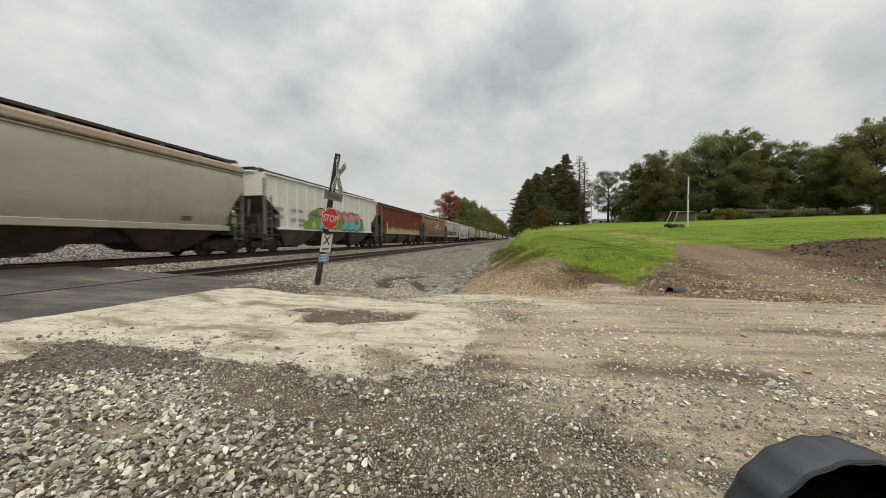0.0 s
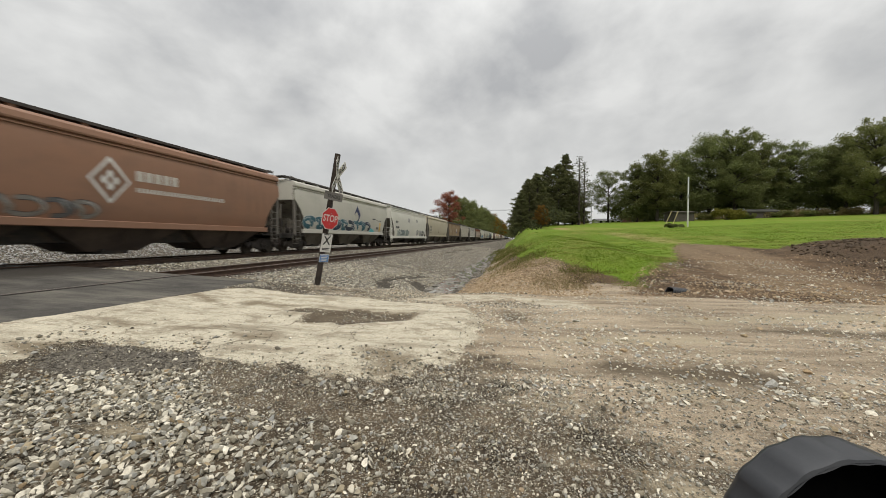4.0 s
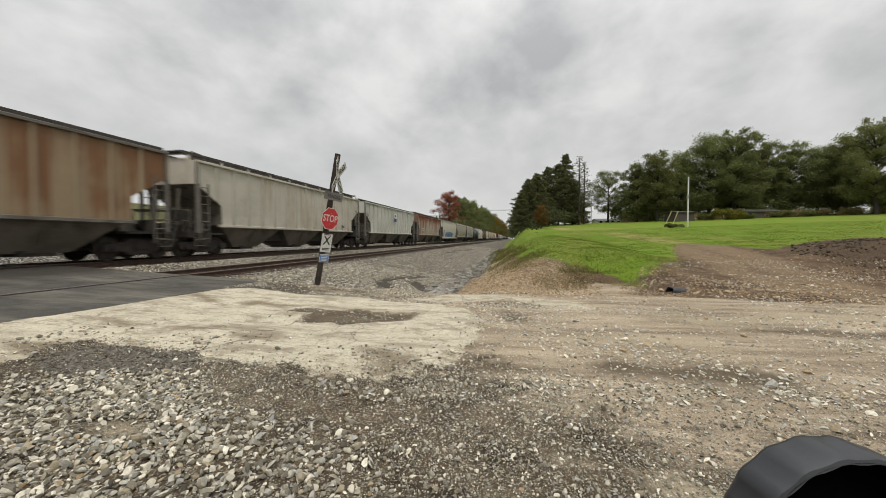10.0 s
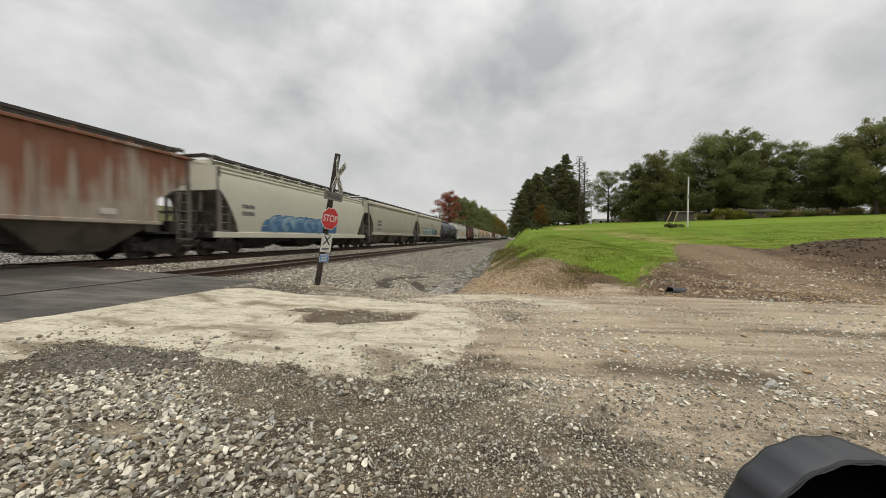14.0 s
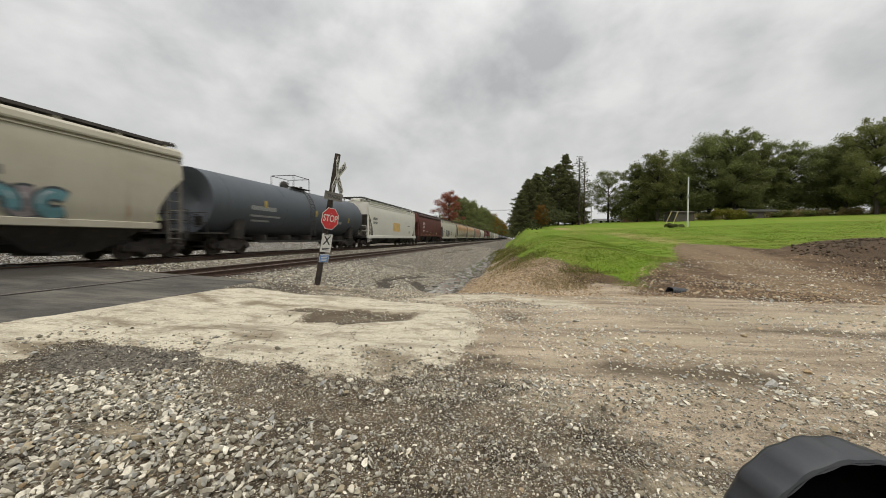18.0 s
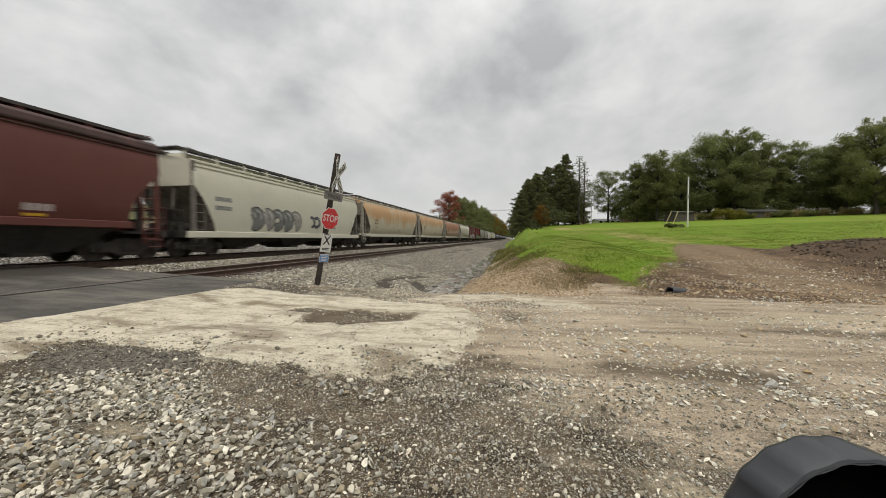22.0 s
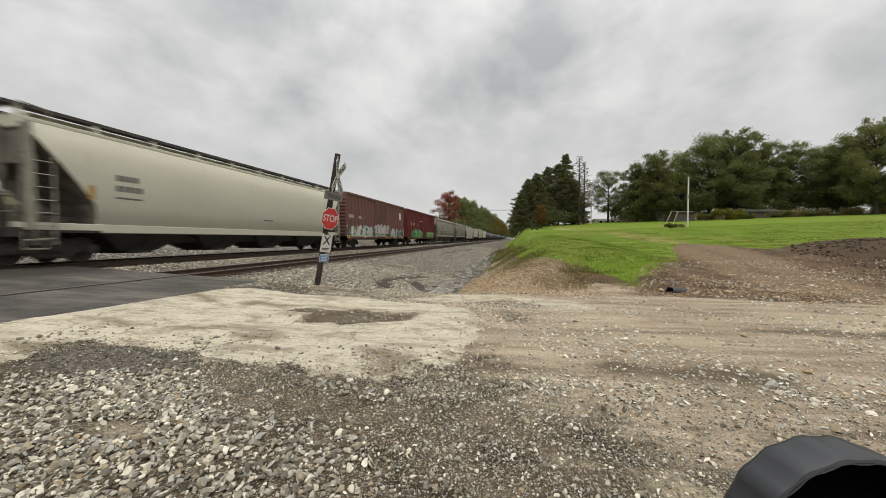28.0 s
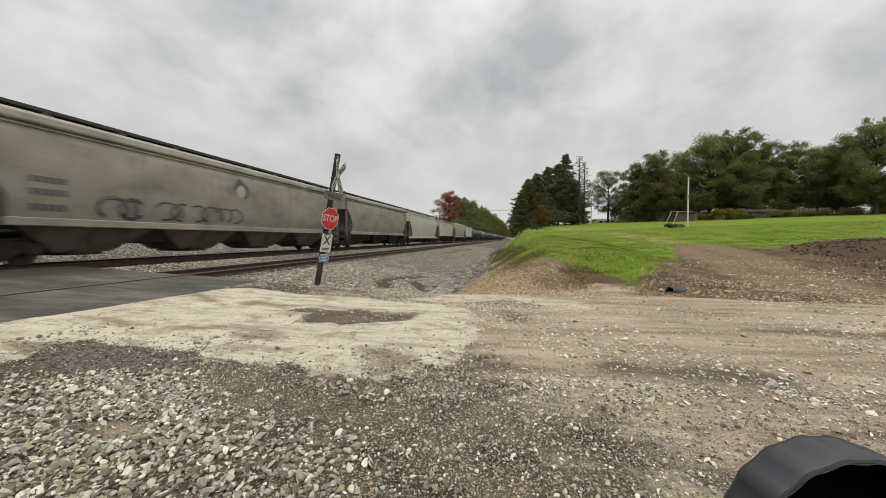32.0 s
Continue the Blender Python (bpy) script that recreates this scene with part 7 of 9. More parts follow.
def lettering(text, size, mat, parent, at, turn, squash=1.0, name="lettering"):
    cu = bpy.data.curves.new(name, "FONT")
    cu.body, cu.size, cu.align_x, cu.align_y = text, size, "CENTER", "CENTER"
    cu.extrude = 0.001
    cu.offset = size * 0.012
    tmp = bpy.data.objects.new(name, cu)
    scene.collection.objects.link(tmp)
    bpy.context.view_layer.update()
    me = bpy.data.meshes.new_from_object(tmp.evaluated_get(bpy.context.evaluated_depsgraph_get()))
    bpy.data.objects.remove(tmp)
    me.materials.clear()
    me.materials.append(mat)
    me.transform(Matrix.Diagonal((squash, 1, 1, 1)))
    return place(name, me, parent, at, turn=turn)


def build_post():
    x, y = -5.60, 9.45
    z = hz(x, y) - 0.1
    root = thing("crossing_post", (x, y, z), "leaning dark wooden post with railway crossing signs", "railway sign")
    lean = Matrix.Rotation(radians(9.5), 4, "Y")
    root.matrix_basis = Matrix.Translation((x, y, z)) @ Matrix.Rotation(radians(11.2), 4, "Z") @ lean
    b = Build()
    b.box(-0.066, 0.066, -0.066, 0.066, -0.4, 4.05, 0, 0.012)
    place("post", b.data("post", [M_POST]), root)
    # the signs face the road that comes from the side
    face = Matrix.Rotation(radians(60), 4, "Z")
    up = Matrix.Rotation(radians(90), 4, "X")

    def sheet(name, outline, zc, mat, yoff=-0.10, thick=0.004, spin=0.0, label="", turn=face, at=(0, 0)):
        bb = Build()
        bb.prism([(w, u) for u, w in outline], 1, -thick, 0.0, 0)
        return place(name, bb.data(name, [mat]), root, (*at, zc), label, turn=turn @ Matrix.Translation((0, yoff, 0)) @ Matrix.Rotation(spin, 4, "Y"))

    r = 0.305 / math.cos(math.pi / 8)
    octagon = [(r * math.cos(math.pi / 8 + k * math.pi / 4), r * math.sin(math.pi / 8 + k * math.pi / 4)) for k in range(8)]
    s = sheet("stop_sign", octagon, 2.20, M_SIGNWHITE, label="red octagonal stop sign")
    sheet("red_face", [(u * 0.94, w * 0.94) for u, w in octagon], 2.20, M_SIGNRED, -0.105, 0.002).parent = root
    lettering("STOP", 0.27, M_SIGNWHITE, root, (0, 0, 2.20), face @ Matrix.Translation((0, -0.110, 0)) @ up, 0.82)
    # crossbuck, bent round the post: its two halves face different ways
    halves = ((Matrix.Rotation(radians(96), 4, "Z"), -1, ("CROS", "RAIL")), (Matrix.Rotation(radians(80), 4, "Z"), 1, ("SING", "ROAD")))
    for turn_, side_, words in halves:
        for k, ang in enumerate((45, -45)):
            sp = radians(-ang)
            x0_, x1_ = sorted((0.0, side_ * 0.61))
            sheet("crossbuck_blade", [(x0_, -0.115), (x1_, -0.115), (x1_, 0.115), (x0_, 0.115)], 3.42, M_SIGNWHITE, -0.10 - 0.012 * k, 0.006, sp, label="white crossbuck blade with black lettering", turn=turn_, at=(-0.025, 0))
            lettering(words[k], 0.19, M_BLACKPAINT, root, (-0.025, 0, 3.42), turn_ @ Matrix.Translation((0, -0.109 - 0.012 * k, 0)) @ Matrix.Rotation(sp, 4, "Y") @ Matrix.Translation((side_ * 0.32, 0, 0)) @ up, 0.92)
    sheet("track_count_plate", [(-0.34, -0.115), (0.34, -0.115), (0.34, 0.115), (-0.34, 0.115)], 2.84, M_SIGNBACK, -0.10, 0.004, label="dull plate with the number of tracks")
    lettering("TRACKS", 0.13, M_BLACKPAINT, root, (0, 0, 2.83), face @ Matrix.Translation((0, -0.107, 0)) @ up)
    # white plate with an X, and a small blue plate
    sheet("white_plate", [(-0.19, -0.26), (0.19, -0.26), (0.19, 0.26), (-0.19, 0.26)], 1.50, M_SIGNWHITE, label="white plate with a black X")
    lettering("X", 0.36, M_BLACKPAINT, root, (0, 0, 1.56), face @ Matrix.Translation((0, -0.107, 0)) @ up)
    bb = Build()
    for zz, w_, h_ in ((1.33, 0.28, 0.025), (1.295, 0.24, 0.02), (1.725, 0.24, 0.025)):
        bb.box(-w_ / 2, w_ / 2, -0.107, -0.104, zz, zz + h_)
    place("plate_lines", bb.data("plate_lines", [M_BLACKPAINT]), root, turn=face)
    sheet("blue_plate", [(-0.17, -0.115), (0.17, -0.115), (0.17, 0.115), (-0.17, 0.115)], 1.06, M_SIGNWHITE, -0.10, 0.004, label="small blue emergency plate with white border")
    sheet("blue_face", [(-0.155, -0.10), (0.155, -0.10), (0.155, 0.10), (-0.155, 0.10)], 1.06, M_SIGNBLUE, -0.105, 0.002)
    bb = Build()
    for i, zz in enumerate((1.115, 1.07, 1.025, 0.99)):
        bb.box(-0.12, 0.12 - 0.03 * (i % 2), -0.109, -0.1075, zz, zz + 0.022)
    place("plate_lines", bb.data("plate_lines", [M_SIGNWHITE]), root, turn=face)
    bb = Build()
    for zz in (3.42, 2.84, 2.35, 2.05, 1.64, 1.36, 1.06):
        bb.tube((0, -0.116, zz), (0, 0.1, zz), 0.012, seg=6)
    place("bolt", bb.data("bolt", [M_GALV]), root, turn=face)


build_post()


# ---- the black ribbed knob in front of the lens ----
def build_knob():
    m, n, ln, s = node_mat("matt_black_rubber")
    v = coords(n, ln)
    g = noise_tex(n, ln, v, 900.0, 3.0)
    ln.new(mixc(n, ln, g, (0.009, 0.0098, 0.012), (0.02, 0.0215, 0.026)), s.inputs["Base Color"])
    s.inputs["Specular IOR Level"].default_value = 0.6
    s.inputs["Roughness"].default_value = 0.38
    root = thing("ribbed_knob", (0, 0, 0), "black ribbed rubber lens ring close to the camera", "camera part")
    near, far = 0.098, 0.1125
    root.matrix_basis = VIEW @ Matrix.Translation((1.166 * near, -0.886 * near, -near))
    b = Build()
    seg = 144
    r = 0.0300

    def radius(k):
        w = math.cos(2 * math.pi * k / seg * 18)
        return r + 0.00030 * max(-0.8, min(0.8, w * 1.5))

    rings = []
    for z, dr in ((near - far, -0.0018), (near - far + 0.0012, -0.0004), (near - far + 0.003, 0), (-0.002, 0.0), (-0.0006, -0.0005), (0.0, -0.0016)):
        rings.append([((radius(k) + dr) * math.cos(2 * math.pi * k / seg), (radius(k) + dr) * math.sin(2 * math.pi * k / seg), z) for k in range(seg)])
    for i in range(len(rings) - 1):
        for k in range(seg):
            b.face([rings[i][k], rings[i][(k + 1) % seg], rings[i + 1][(k + 1) % seg], rings[i + 1][k]])
    b.face([rings[0][k] for k in range(seg)])
    inner = Build()
    dish = [[(rr * math.cos(2 * math.pi * k / seg), rr * math.sin(2 * math.pi * k / seg), z) for k in range(seg)] for z, rr in ((0.0, 0.0288), (-0.0015, 0.0275), (-0.009, 0.027))]
    for i in range(2):
        for k in range(seg):
            inner.face([dish[i][k], dish[i][(k + 1) % seg], dish[i + 1][(k + 1) % seg], dish[i + 1][k]])
    inner.face(dish[2])
    # near-zero colour: the shade on this face is put into its black
    md = surface("shaded_black_plastic", (0.0012, 0.0012, 0.0014), (0.002, 0.002, 0.0022), 300, 1.0, 0, 0.0, 900)
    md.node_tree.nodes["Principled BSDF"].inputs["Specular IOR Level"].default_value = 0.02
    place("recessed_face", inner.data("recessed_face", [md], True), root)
    place("ring", b.data("ring", [m], True), root)


build_knob()


# ---- by the field ----
def build_pole():
    x, y = 21.1, 50.1
    p = thing("pole", (x, y, hz(x, y)), "slim pale metal pole standing in the grass", "pole")
    b = Build()
    b.tube((0, 0, -0.3), (0, 0, 6.0), 0.085, 0.075, seg=12)
    b.lathe([(0, 0.10), (0.05, 0.10), (0.1, 0.03)], (0, 0, 6.0), 2, 12)
    place("shaft", b.data("shaft", [surface("pale_galvanised_pole", (0.5, 0.5, 0.47), (0.62, 0.62, 0.58), 1, 0.6, 0.1, 0.1, 20)], True), p)
    b = Build()
    b.box(-0.05, 0.05, -0.18, -0.1, 3.6, 4.0, 0, 0.01)
    place("box", b.data("box", [M_GALV]), p)


build_pole()

# ---- loose stone ----
def stone_material(name, per_object, tone=1.0, low=0.0):
    m, n, ln, s = node_mat(name)
    if per_object:
        rv = n.new("ShaderNodeObjectInfo").outputs["Random"]
    else:
        rv = n.new("ShaderNodeNewGeometry").outputs["Random Per Island"]
    cr = n.new("ShaderNodeValToRGB")
    e = cr.color_ramp.elements
    e[0].position, e[0].color = 0.0, (0.085, 0.075, 0.058, 1)
    e[1].position, e[1].color = 1.0, (0.74, 0.69, 0.575, 1)
    e[0].color = [q * tone for q in e[0].color[:3]] + [1]
    for q, c in ((0.2, (0.185, 0.17, 0.135)), (0.38, (0.285, 0.26, 0.20)), (0.47, (0.32, 0.265, 0.175)), (0.49, (0.30, 0.22, 0.13)), (0.53, (0.25, 0.25, 0.235)), (0.68, (0.36, 0.345, 0.295)), (0.86, (0.52, 0.48, 0.39))):
        k = e.new(q)
        k.color = (*[w * (tone if q < 0.6 else 0.5 + 0.5 * tone) for w in c], 1)
    ln.new(calc(n, ln, "ADD", calc(n, ln, "MULTIPLY", rv, 1.0 - low), low), cr.inputs[0])
    v = coords(n, ln)
    g = noise_tex(n, ln, v, 60.0 if not per_object else 40.0, 4.0, 0.65)
    col = mixc(n, ln, 0.55, cr.outputs[0], mixc(n, ln, ramp(n, ln, g, 0.3, 0.7), (0.5, 0.48, 0.44), (1.35, 1.35, 1.35)), "MULTIPLY")
    ln.new(col, s.inputs["Base Color"])
    s.inputs["Roughness"].default_value = 0.9
    s.inputs["Specular IOR Level"].default_value = 0.25
    bumped(n, ln, s, g, 0.35, 0.006)
    return m


M_STONES = stone_material("crushed_limestone", False)
M_STONE_ONE = stone_material("loose_limestone", True)
M_GRIT = stone_material("earthy_grit", False, 0.85, 0.10)
M_ROADSTONE = stone_material("dusty_road_stone", False, 1.3, 0.36)
M_STONE_FLAT = stone_material("flat_road_stone", False, 0.95, 0.30)
M_STONE_PALE = surface("fresh_pale_limestone", (0.27, 0.265, 0.255), (0.56, 0.555, 0.54), 16, 0.9, 0, 0.3, 60)


def ico(level):
    bm = bmesh.new()
    bmesh.ops.create_icosphere(bm, subdivisions=level, radius=1.0)
    bm.verts.ensure_lookup_table()
    v = np.array([tuple(q.co) for q in bm.verts])
    f = np.array([[q.index for q in p.verts] for p in bm.faces])
    bm.free()
    return v, f


ICO_V, ICO_F = ico(1)
BALL_V, BALL_F = ico(2)
OCT_V = np.array([(1, 0, 0), (-1, 0, 0), (0, 1, 0), (0, -1, 0), (0, 0, 1), (0, 0, -1)], float)
OCT_F = np.array([(0, 2, 4), (2, 1, 4), (1, 3, 4), (3, 0, 4), (2, 0, 5), (1, 2, 5), (3, 1, 5), (0, 3, 5)])


def stone_shapes(k, rnd, base_v, soft=False):
    """Broken stones: a ball cut by random planes; soft ones are cut less and keep rounded shoulders."""
    out = []
    for i in range(k):
        v = base_v * rnd.uniform(0.92 if soft else 0.82, 1.08, (len(base_v), 1))
        for c in range(9 if soft else 8):
            d = rnd.normal(size=3)
            d /= np.linalg.norm(d)
            lim = rnd.uniform(0.34, 0.80) if soft else rnd.uniform(0.26, 0.70)
            over = v @ d - lim
            v = v - np.where(over > 0, over, 0)[:, None] * d
        out.append(v)
    return out


def scatter(name, x, y, size, rnd, base_v, base_f, mat, sink=0.25, lift=0.0, soft=False, tilt=0.3):
    n = len(x)
    shapes = np.array(stone_shapes(40, rnd, base_v, soft))
    v = shapes[rnd.integers(0, 40, n)]
    sc = size[:, None] * rnd.uniform(0.66, 1.34, (n, 3)) * np.array([1.14, 0.9, 0.72])
    v = v * sc[:, None, :]
    a = rnd.uniform(0, 2 * np.pi, n)
    t = rnd.normal(0, tilt, n)
    ca, sa, ct, st = np.cos(a), np.sin(a), np.cos(t), np.sin(t)
    px = v[:, :, 0] * ct[:, None] + v[:, :, 2] * st[:, None]
    pz = -v[:, :, 0] * st[:, None] + v[:, :, 2] * ct[:, None]
    py = v[:, :, 1]
    qx = px * ca[:, None] - py * sa[:, None] + x[:, None]
    qy = px * sa[:, None] + py * ca[:, None] + y[:, None]
    qz = pz + (height(x, y) + slab_rise(x, y) + size * 0.62 * (1 - 2 * sink) * 0.8 + lift)[:, None]
    co = np.stack([qx, qy, qz], -1).reshape(-1, 3)
    m = base_v.shape[0]
    f = (base_f[None] + (np.arange(n) * m)[:, None, None]).reshape(-1, 3)
    me = bpy.data.meshes.new(name)
    me.vertices.add(len(co))
    me.vertices.foreach_set("co", co.ravel())
    me.loops.add(f.size)
    me.loops.foreach_set("vertex_index", f.ravel())
    me.polygons.add(len(f))
    me.polygons.foreach_set("loop_start", np.arange(0, f.size, 3))
    me.polygons.foreach_set("use_smooth", np.full(len(f), soft))
    me.update(calc_edges=True)
    if soft:
        me.set_sharp_from_angle(angle=radians(30))
    me.materials.append(mat)
    return new(name, me)


def patchy(x, y, scale, seed):
    """A soft random field between 0 and 1."""
    s = np.zeros_like(x)
    r = np.random.default_rng(seed)
    for k in range(7):
        a, f, p = r.uniform(0, 6.28), scale * r.uniform(0.6, 2.2), r.uniform(0, 6.28)
        s += np.sin((x * np.cos(a) + y * np.sin(a)) * f + p)
    return 0.5 + s / 7.0


STRINGS = [(0.29, 3.46, 0.76, 3.4), (0.76, 3.4, 1.12, 3.33), (1.06, 3.14, 1.32, 3.13), (1.32, 3.13, 1.45, 2.97), (2.06, 3.97, 2.17, 3.95), (1.89, 3.34, 2.24, 3.48), (2.24, 3.48, 2.34, 3.3), (2.34, 3.3, 2.59, 3.17), (1.9, 3.18, 2.18, 3.03), (2.18, 3.03, 2.42, 2.93), (1.65, 3.64, 1.7, 3.48), (1.33, 2.71, 1.37, 2.55), (1.55, 5.49, 2.0, 5.29), (2.51, 5.17, 2.78, 5.06), (1.5, 4.84, 1.88, 4.76)]


def build_stones():
    rnd = np.random.default_rng(5)

    def draw(n, x0, x1, y0, y1, keep):
        x, y = rnd.uniform(x0, x1, n), rnd.uniform(y0, y1, n)
        k = keep(x, y) > rnd.random(n)
        return x[k], y[k]

    # heaps of coarse stone on the near side, thinning out over the road
    def coarse(x, y):
        d = np.minimum(inside_distance(x, y, PILE), 0.1 - inside_distance(x, y, RUBBLE))
        pile = smooth01(d / 0.35 + 0.35) * (1 - 0.93 * smooth01(inside_distance(x, y, PALES[3]) / 0.1 + 0.7))
        pile = pile * (0.50 + 0.5 * smooth01((patchy(x, y, 2.6, 3) - 0.36) / 0.25))
        band = 0.55 * np.exp(-((y - 3.15 - 0.14 * (x - 0.2)) / 0.24) ** 2) * smooth01((x + 1.4) / 0.7) * smooth01((3.0 - x) / 2)
        clump = 0.5 * np.exp(-((x + 0.9) / 0.3) ** 2 - ((y - 1.98) / 0.2) ** 2) + 0.35 * np.exp(-((x + 1.5) / 0.4) ** 2 - ((y - 2.95) / 0.12) ** 2)
        clump = clump + 0.3 * np.exp(-((x - 0.2) / 0.5) ** 2 - ((y - 2.6) / 0.25) ** 2) + 0.22 * np.exp(-((x - 1.6) / 0.7) ** 2 - ((y - 2.75) / 0.3) ** 2)
        rest = 0.07 * smooth01((4.6 - y) / 1.5)
        return np.clip(pile + (band + clump) * (0.15 + 1.1 * smooth01((patchy(x, y, 4.0, 4) - 0.4) / 0.25)) + rest * patchy(x, y, 2.0, 6), 0, 1)

    # two layers: a bed of stones pressed into the earth, and looser ones thrown on top of it
    x, y = draw(50000, -5.6, 5.0, 0.9, 4.6, coarse)
    size = np.clip(rnd.lognormal(-4.02, 0.36, len(x)), 0.010, 0.034)
    size = np.where(x > -0.8, size * 0.74, size)
    order = np.argsort(-size / (0.6 + np.hypot(x, y)))
    big, rest = order[:300], order[300:]
    tagged(scatter("gravel", x[rest], y[rest], size[rest], rnd, BALL_V, BALL_F, M_STONES, soft=True), "coarse crushed stone scattered over packed earth", "gravel", kind="stuff")
    shapes = stone_shapes(24, rnd, BALL_V, True)
    meshes = []
    for v in shapes:
        me = bpy.data.meshes.new("stone")
        me.from_pydata([tuple(q) for q in v * np.array([1, 0.9, 0.72])], [], BALL_F.tolist())
        me.polygons.foreach_set("use_smooth", [True] * len(me.polygons))
        me.set_sharp_from_angle(angle=radians(30))
        me.materials.append(M_STONE_ONE)
        meshes.append(me)
    for j, i in enumerate(big):
        s = float(size[i])
        o = new("stone", meshes[j % len(meshes)])
        o.parent = ground
        o.location = (float(x[i]), float(y[i]), hz(x[i], y[i]) + s * 0.34)
        o.rotation_euler = (rnd.normal(0, 0.3), rnd.normal(0, 0.3), rnd.uniform(0, 6.28))
        o.scale = (s * rnd.uniform(0.85, 1.2), s * rnd.uniform(0.8, 1.15), s * rnd.uniform(0.75, 1.15))

    def heaped(x, y):
        d = np.minimum(inside_distance(x, y, PILE), 0.1 - inside_distance(x, y, RUBBLE))
        h = smooth01(d / 0.3) * (1 - smooth01(inside_distance(x, y, PALES[3]) / 0.1 + 0.9))
        h = h * (0.2 + 0.8 * smooth01((patchy(x, y, 3.2, 3) - 0.42) / 0.16))
        for cx, cy, cr in ((-0.9, 1.98, 0.22), (-1.1, 2.75, 0.2), (-0.55, 2.9, 0.16), (0.1, 3.2, 0.2), (0.9, 3.0, 0.22)):
            h = np.maximum(h, 0.5 * np.exp(-((x - cx) ** 2 + (1.6 * (y - cy)) ** 2) / cr ** 2))
        return h

    x, y = draw(21000, -5.6, 2.0, 0.9, 3.4, heaped)
    size = np.clip(rnd.lognormal(-3.92, 0.30, len(x)), 0.012, 0.033)
    size = np.where(x > -0.8, size * 0.75, size)
    tagged(scatter("gravel", x, y, size, rnd, BALL_V, BALL_F, M_STONES, lift=size * rnd.uniform(0.3, 1.0, len(x)), soft=True, tilt=0.5), "loose crushed stones heaped on the gravel bed", "gravel", kind="stuff")

    def fine(x, y):
        on_slab = inside_distance(x, y, SLAB) > 0.05
        d = 0.25 + 0.85 * patchy(x, y, 1.6, 8)
        d = d * (0.35 + 0.65 * smooth01((4.6 - y) / 2.5))
        loose = 0.01 + 0.03 * smooth01((patchy(x, y, 2.2, 61) - 0.5) / 0.2) 
        loose = loose + 0.10 * np.exp(-((inside_distance(x, y, SLAB) - 0.05) / 0.12) ** 2)
        d = d * (1 - 0.75 * smooth01(inside_distance(x, y, PILE) / 0.3))
        return np.where(on_slab, loose, d * (0.65 + 0.35 * smooth01((1.6 - x) / 1.5)))

    x, y = draw(130000, -5.6, 3.6, 0.9, 3.6, fine)
    size = np.clip(rnd.lognormal(-5.08, 0.45, len(x)), 0.0035, 0.019)
    for keep, bv, bf, what in ((size > 0.0095, ICO_V, ICO_F, "small gravel pressed into the dark earth"), (size <= 0.0095, OCT_V, OCT_F, "fine grit pressed into the dark earth")):
        tagged(scatter("grit", x[keep], y[keep], size[keep], rnd, bv, bf, M_GRIT, 0.15, tilt=0.6), what, "gravel", kind="stuff")
    x, y = draw(50000, -5.8, 7.0, 3.4, 7.2, fine)
    size = np.clip(rnd.lognormal(-4.5, 0.42, len(x)), 0.006, 0.03)
    tagged(scatter("grit", x, y, size, rnd, OCT_V, OCT_F, M_ROADSTONE, 0.2), "small gravel pressed into the dirt road", "gravel", kind="stuff")

    # flat stones half sunk in the road, lying in loose strings
    def strings(x, y):
        k = np.full(x.shape, 0.012)
        for ax, ay, bx, by in STRINGS:
            ex, ey = bx - ax, by - ay
            t = np.clip(((x - ax) * ex + (y - ay) * ey) / (ex * ex + ey * ey), 0, 1)
            k = k + 0.55 * np.exp(-(np.hypot(x - ax - t * ex, y - ay - t * ey) / 0.11) ** 2) * patchy(x, y, 7.0, 71)
        return k * (inside_distance(x, y, SLAB) < -0.05)

    x, y = draw(16000, -0.9, 6.5, 1.6, 7.0, strings)
    size = np.clip(rnd.lognormal(-3.8, 0.36, len(x)), 0.012, 0.045)
    tagged(scatter("flat_stones", x, y, size, rnd, BALL_V, BALL_F, M_STONE_FLAT, 0.42, soft=True, tilt=0.12), "flat pale stones half sunk in the dirt road", "gravel", kind="stuff")

    # grit swept onto the worn slab
    def swept(x, y):
        e = inside_distance(x, y, SLAB)
        q = 0.8 * smooth01(inside_distance(x, y, SOILED[0]) / 0.25 + 0.5) * (0.3 + 0.7 * patchy(x, y, 6.0, 73))
        q = q + 0.4 * np.exp(-(e / 0.16) ** 2) * smooth01((x + 3.4) / 0.6) * patchy(x, y, 5.0, 74) + 0.02
        q = q + 0.35 * smooth01(inside_distance(x, y, HOLES[0]) / 0.2 + 0.3) * patchy(x, y, 4.0, 75)
        return q * (e > -0.05)

    x, y = draw(24000, -4.3, -0.3, 3.0, 6.1, swept)
    size = np.clip(rnd.lognormal(-4.75, 0.5, len(x)), 0.004, 0.026)
    tagged(scatter("grit", x, y, size, rnd, ICO_V, ICO_F, M_GRIT, 0.15, tilt=0.5), "grit and small stones swept onto the worn slab", "gravel", kind="stuff")

    # gravel lying between the slab and the ballast
    x, y = draw(14000, -6.6, 0.5, 6.9, 9.0, lambda a, b: (0.25 + 0.75 * smooth01((patchy(a * 0.6, b * 1.5, 2.4, 81) - 0.35) / 0.3)) * (inside_distance(a, b, SLAB) < 0.02) * (inside_distance(a, b, CRUST) < 0.05))
    size = np.clip(rnd.lognormal(-4.25, 0.4, len(x)), 0.007, 0.035)
    tagged(scatter("verge_gravel", x, y, size, rnd, ICO_V, ICO_F, M_STONES, 0.2), "loose gravel between the slab and the ballast", "gravel", kind="stuff")

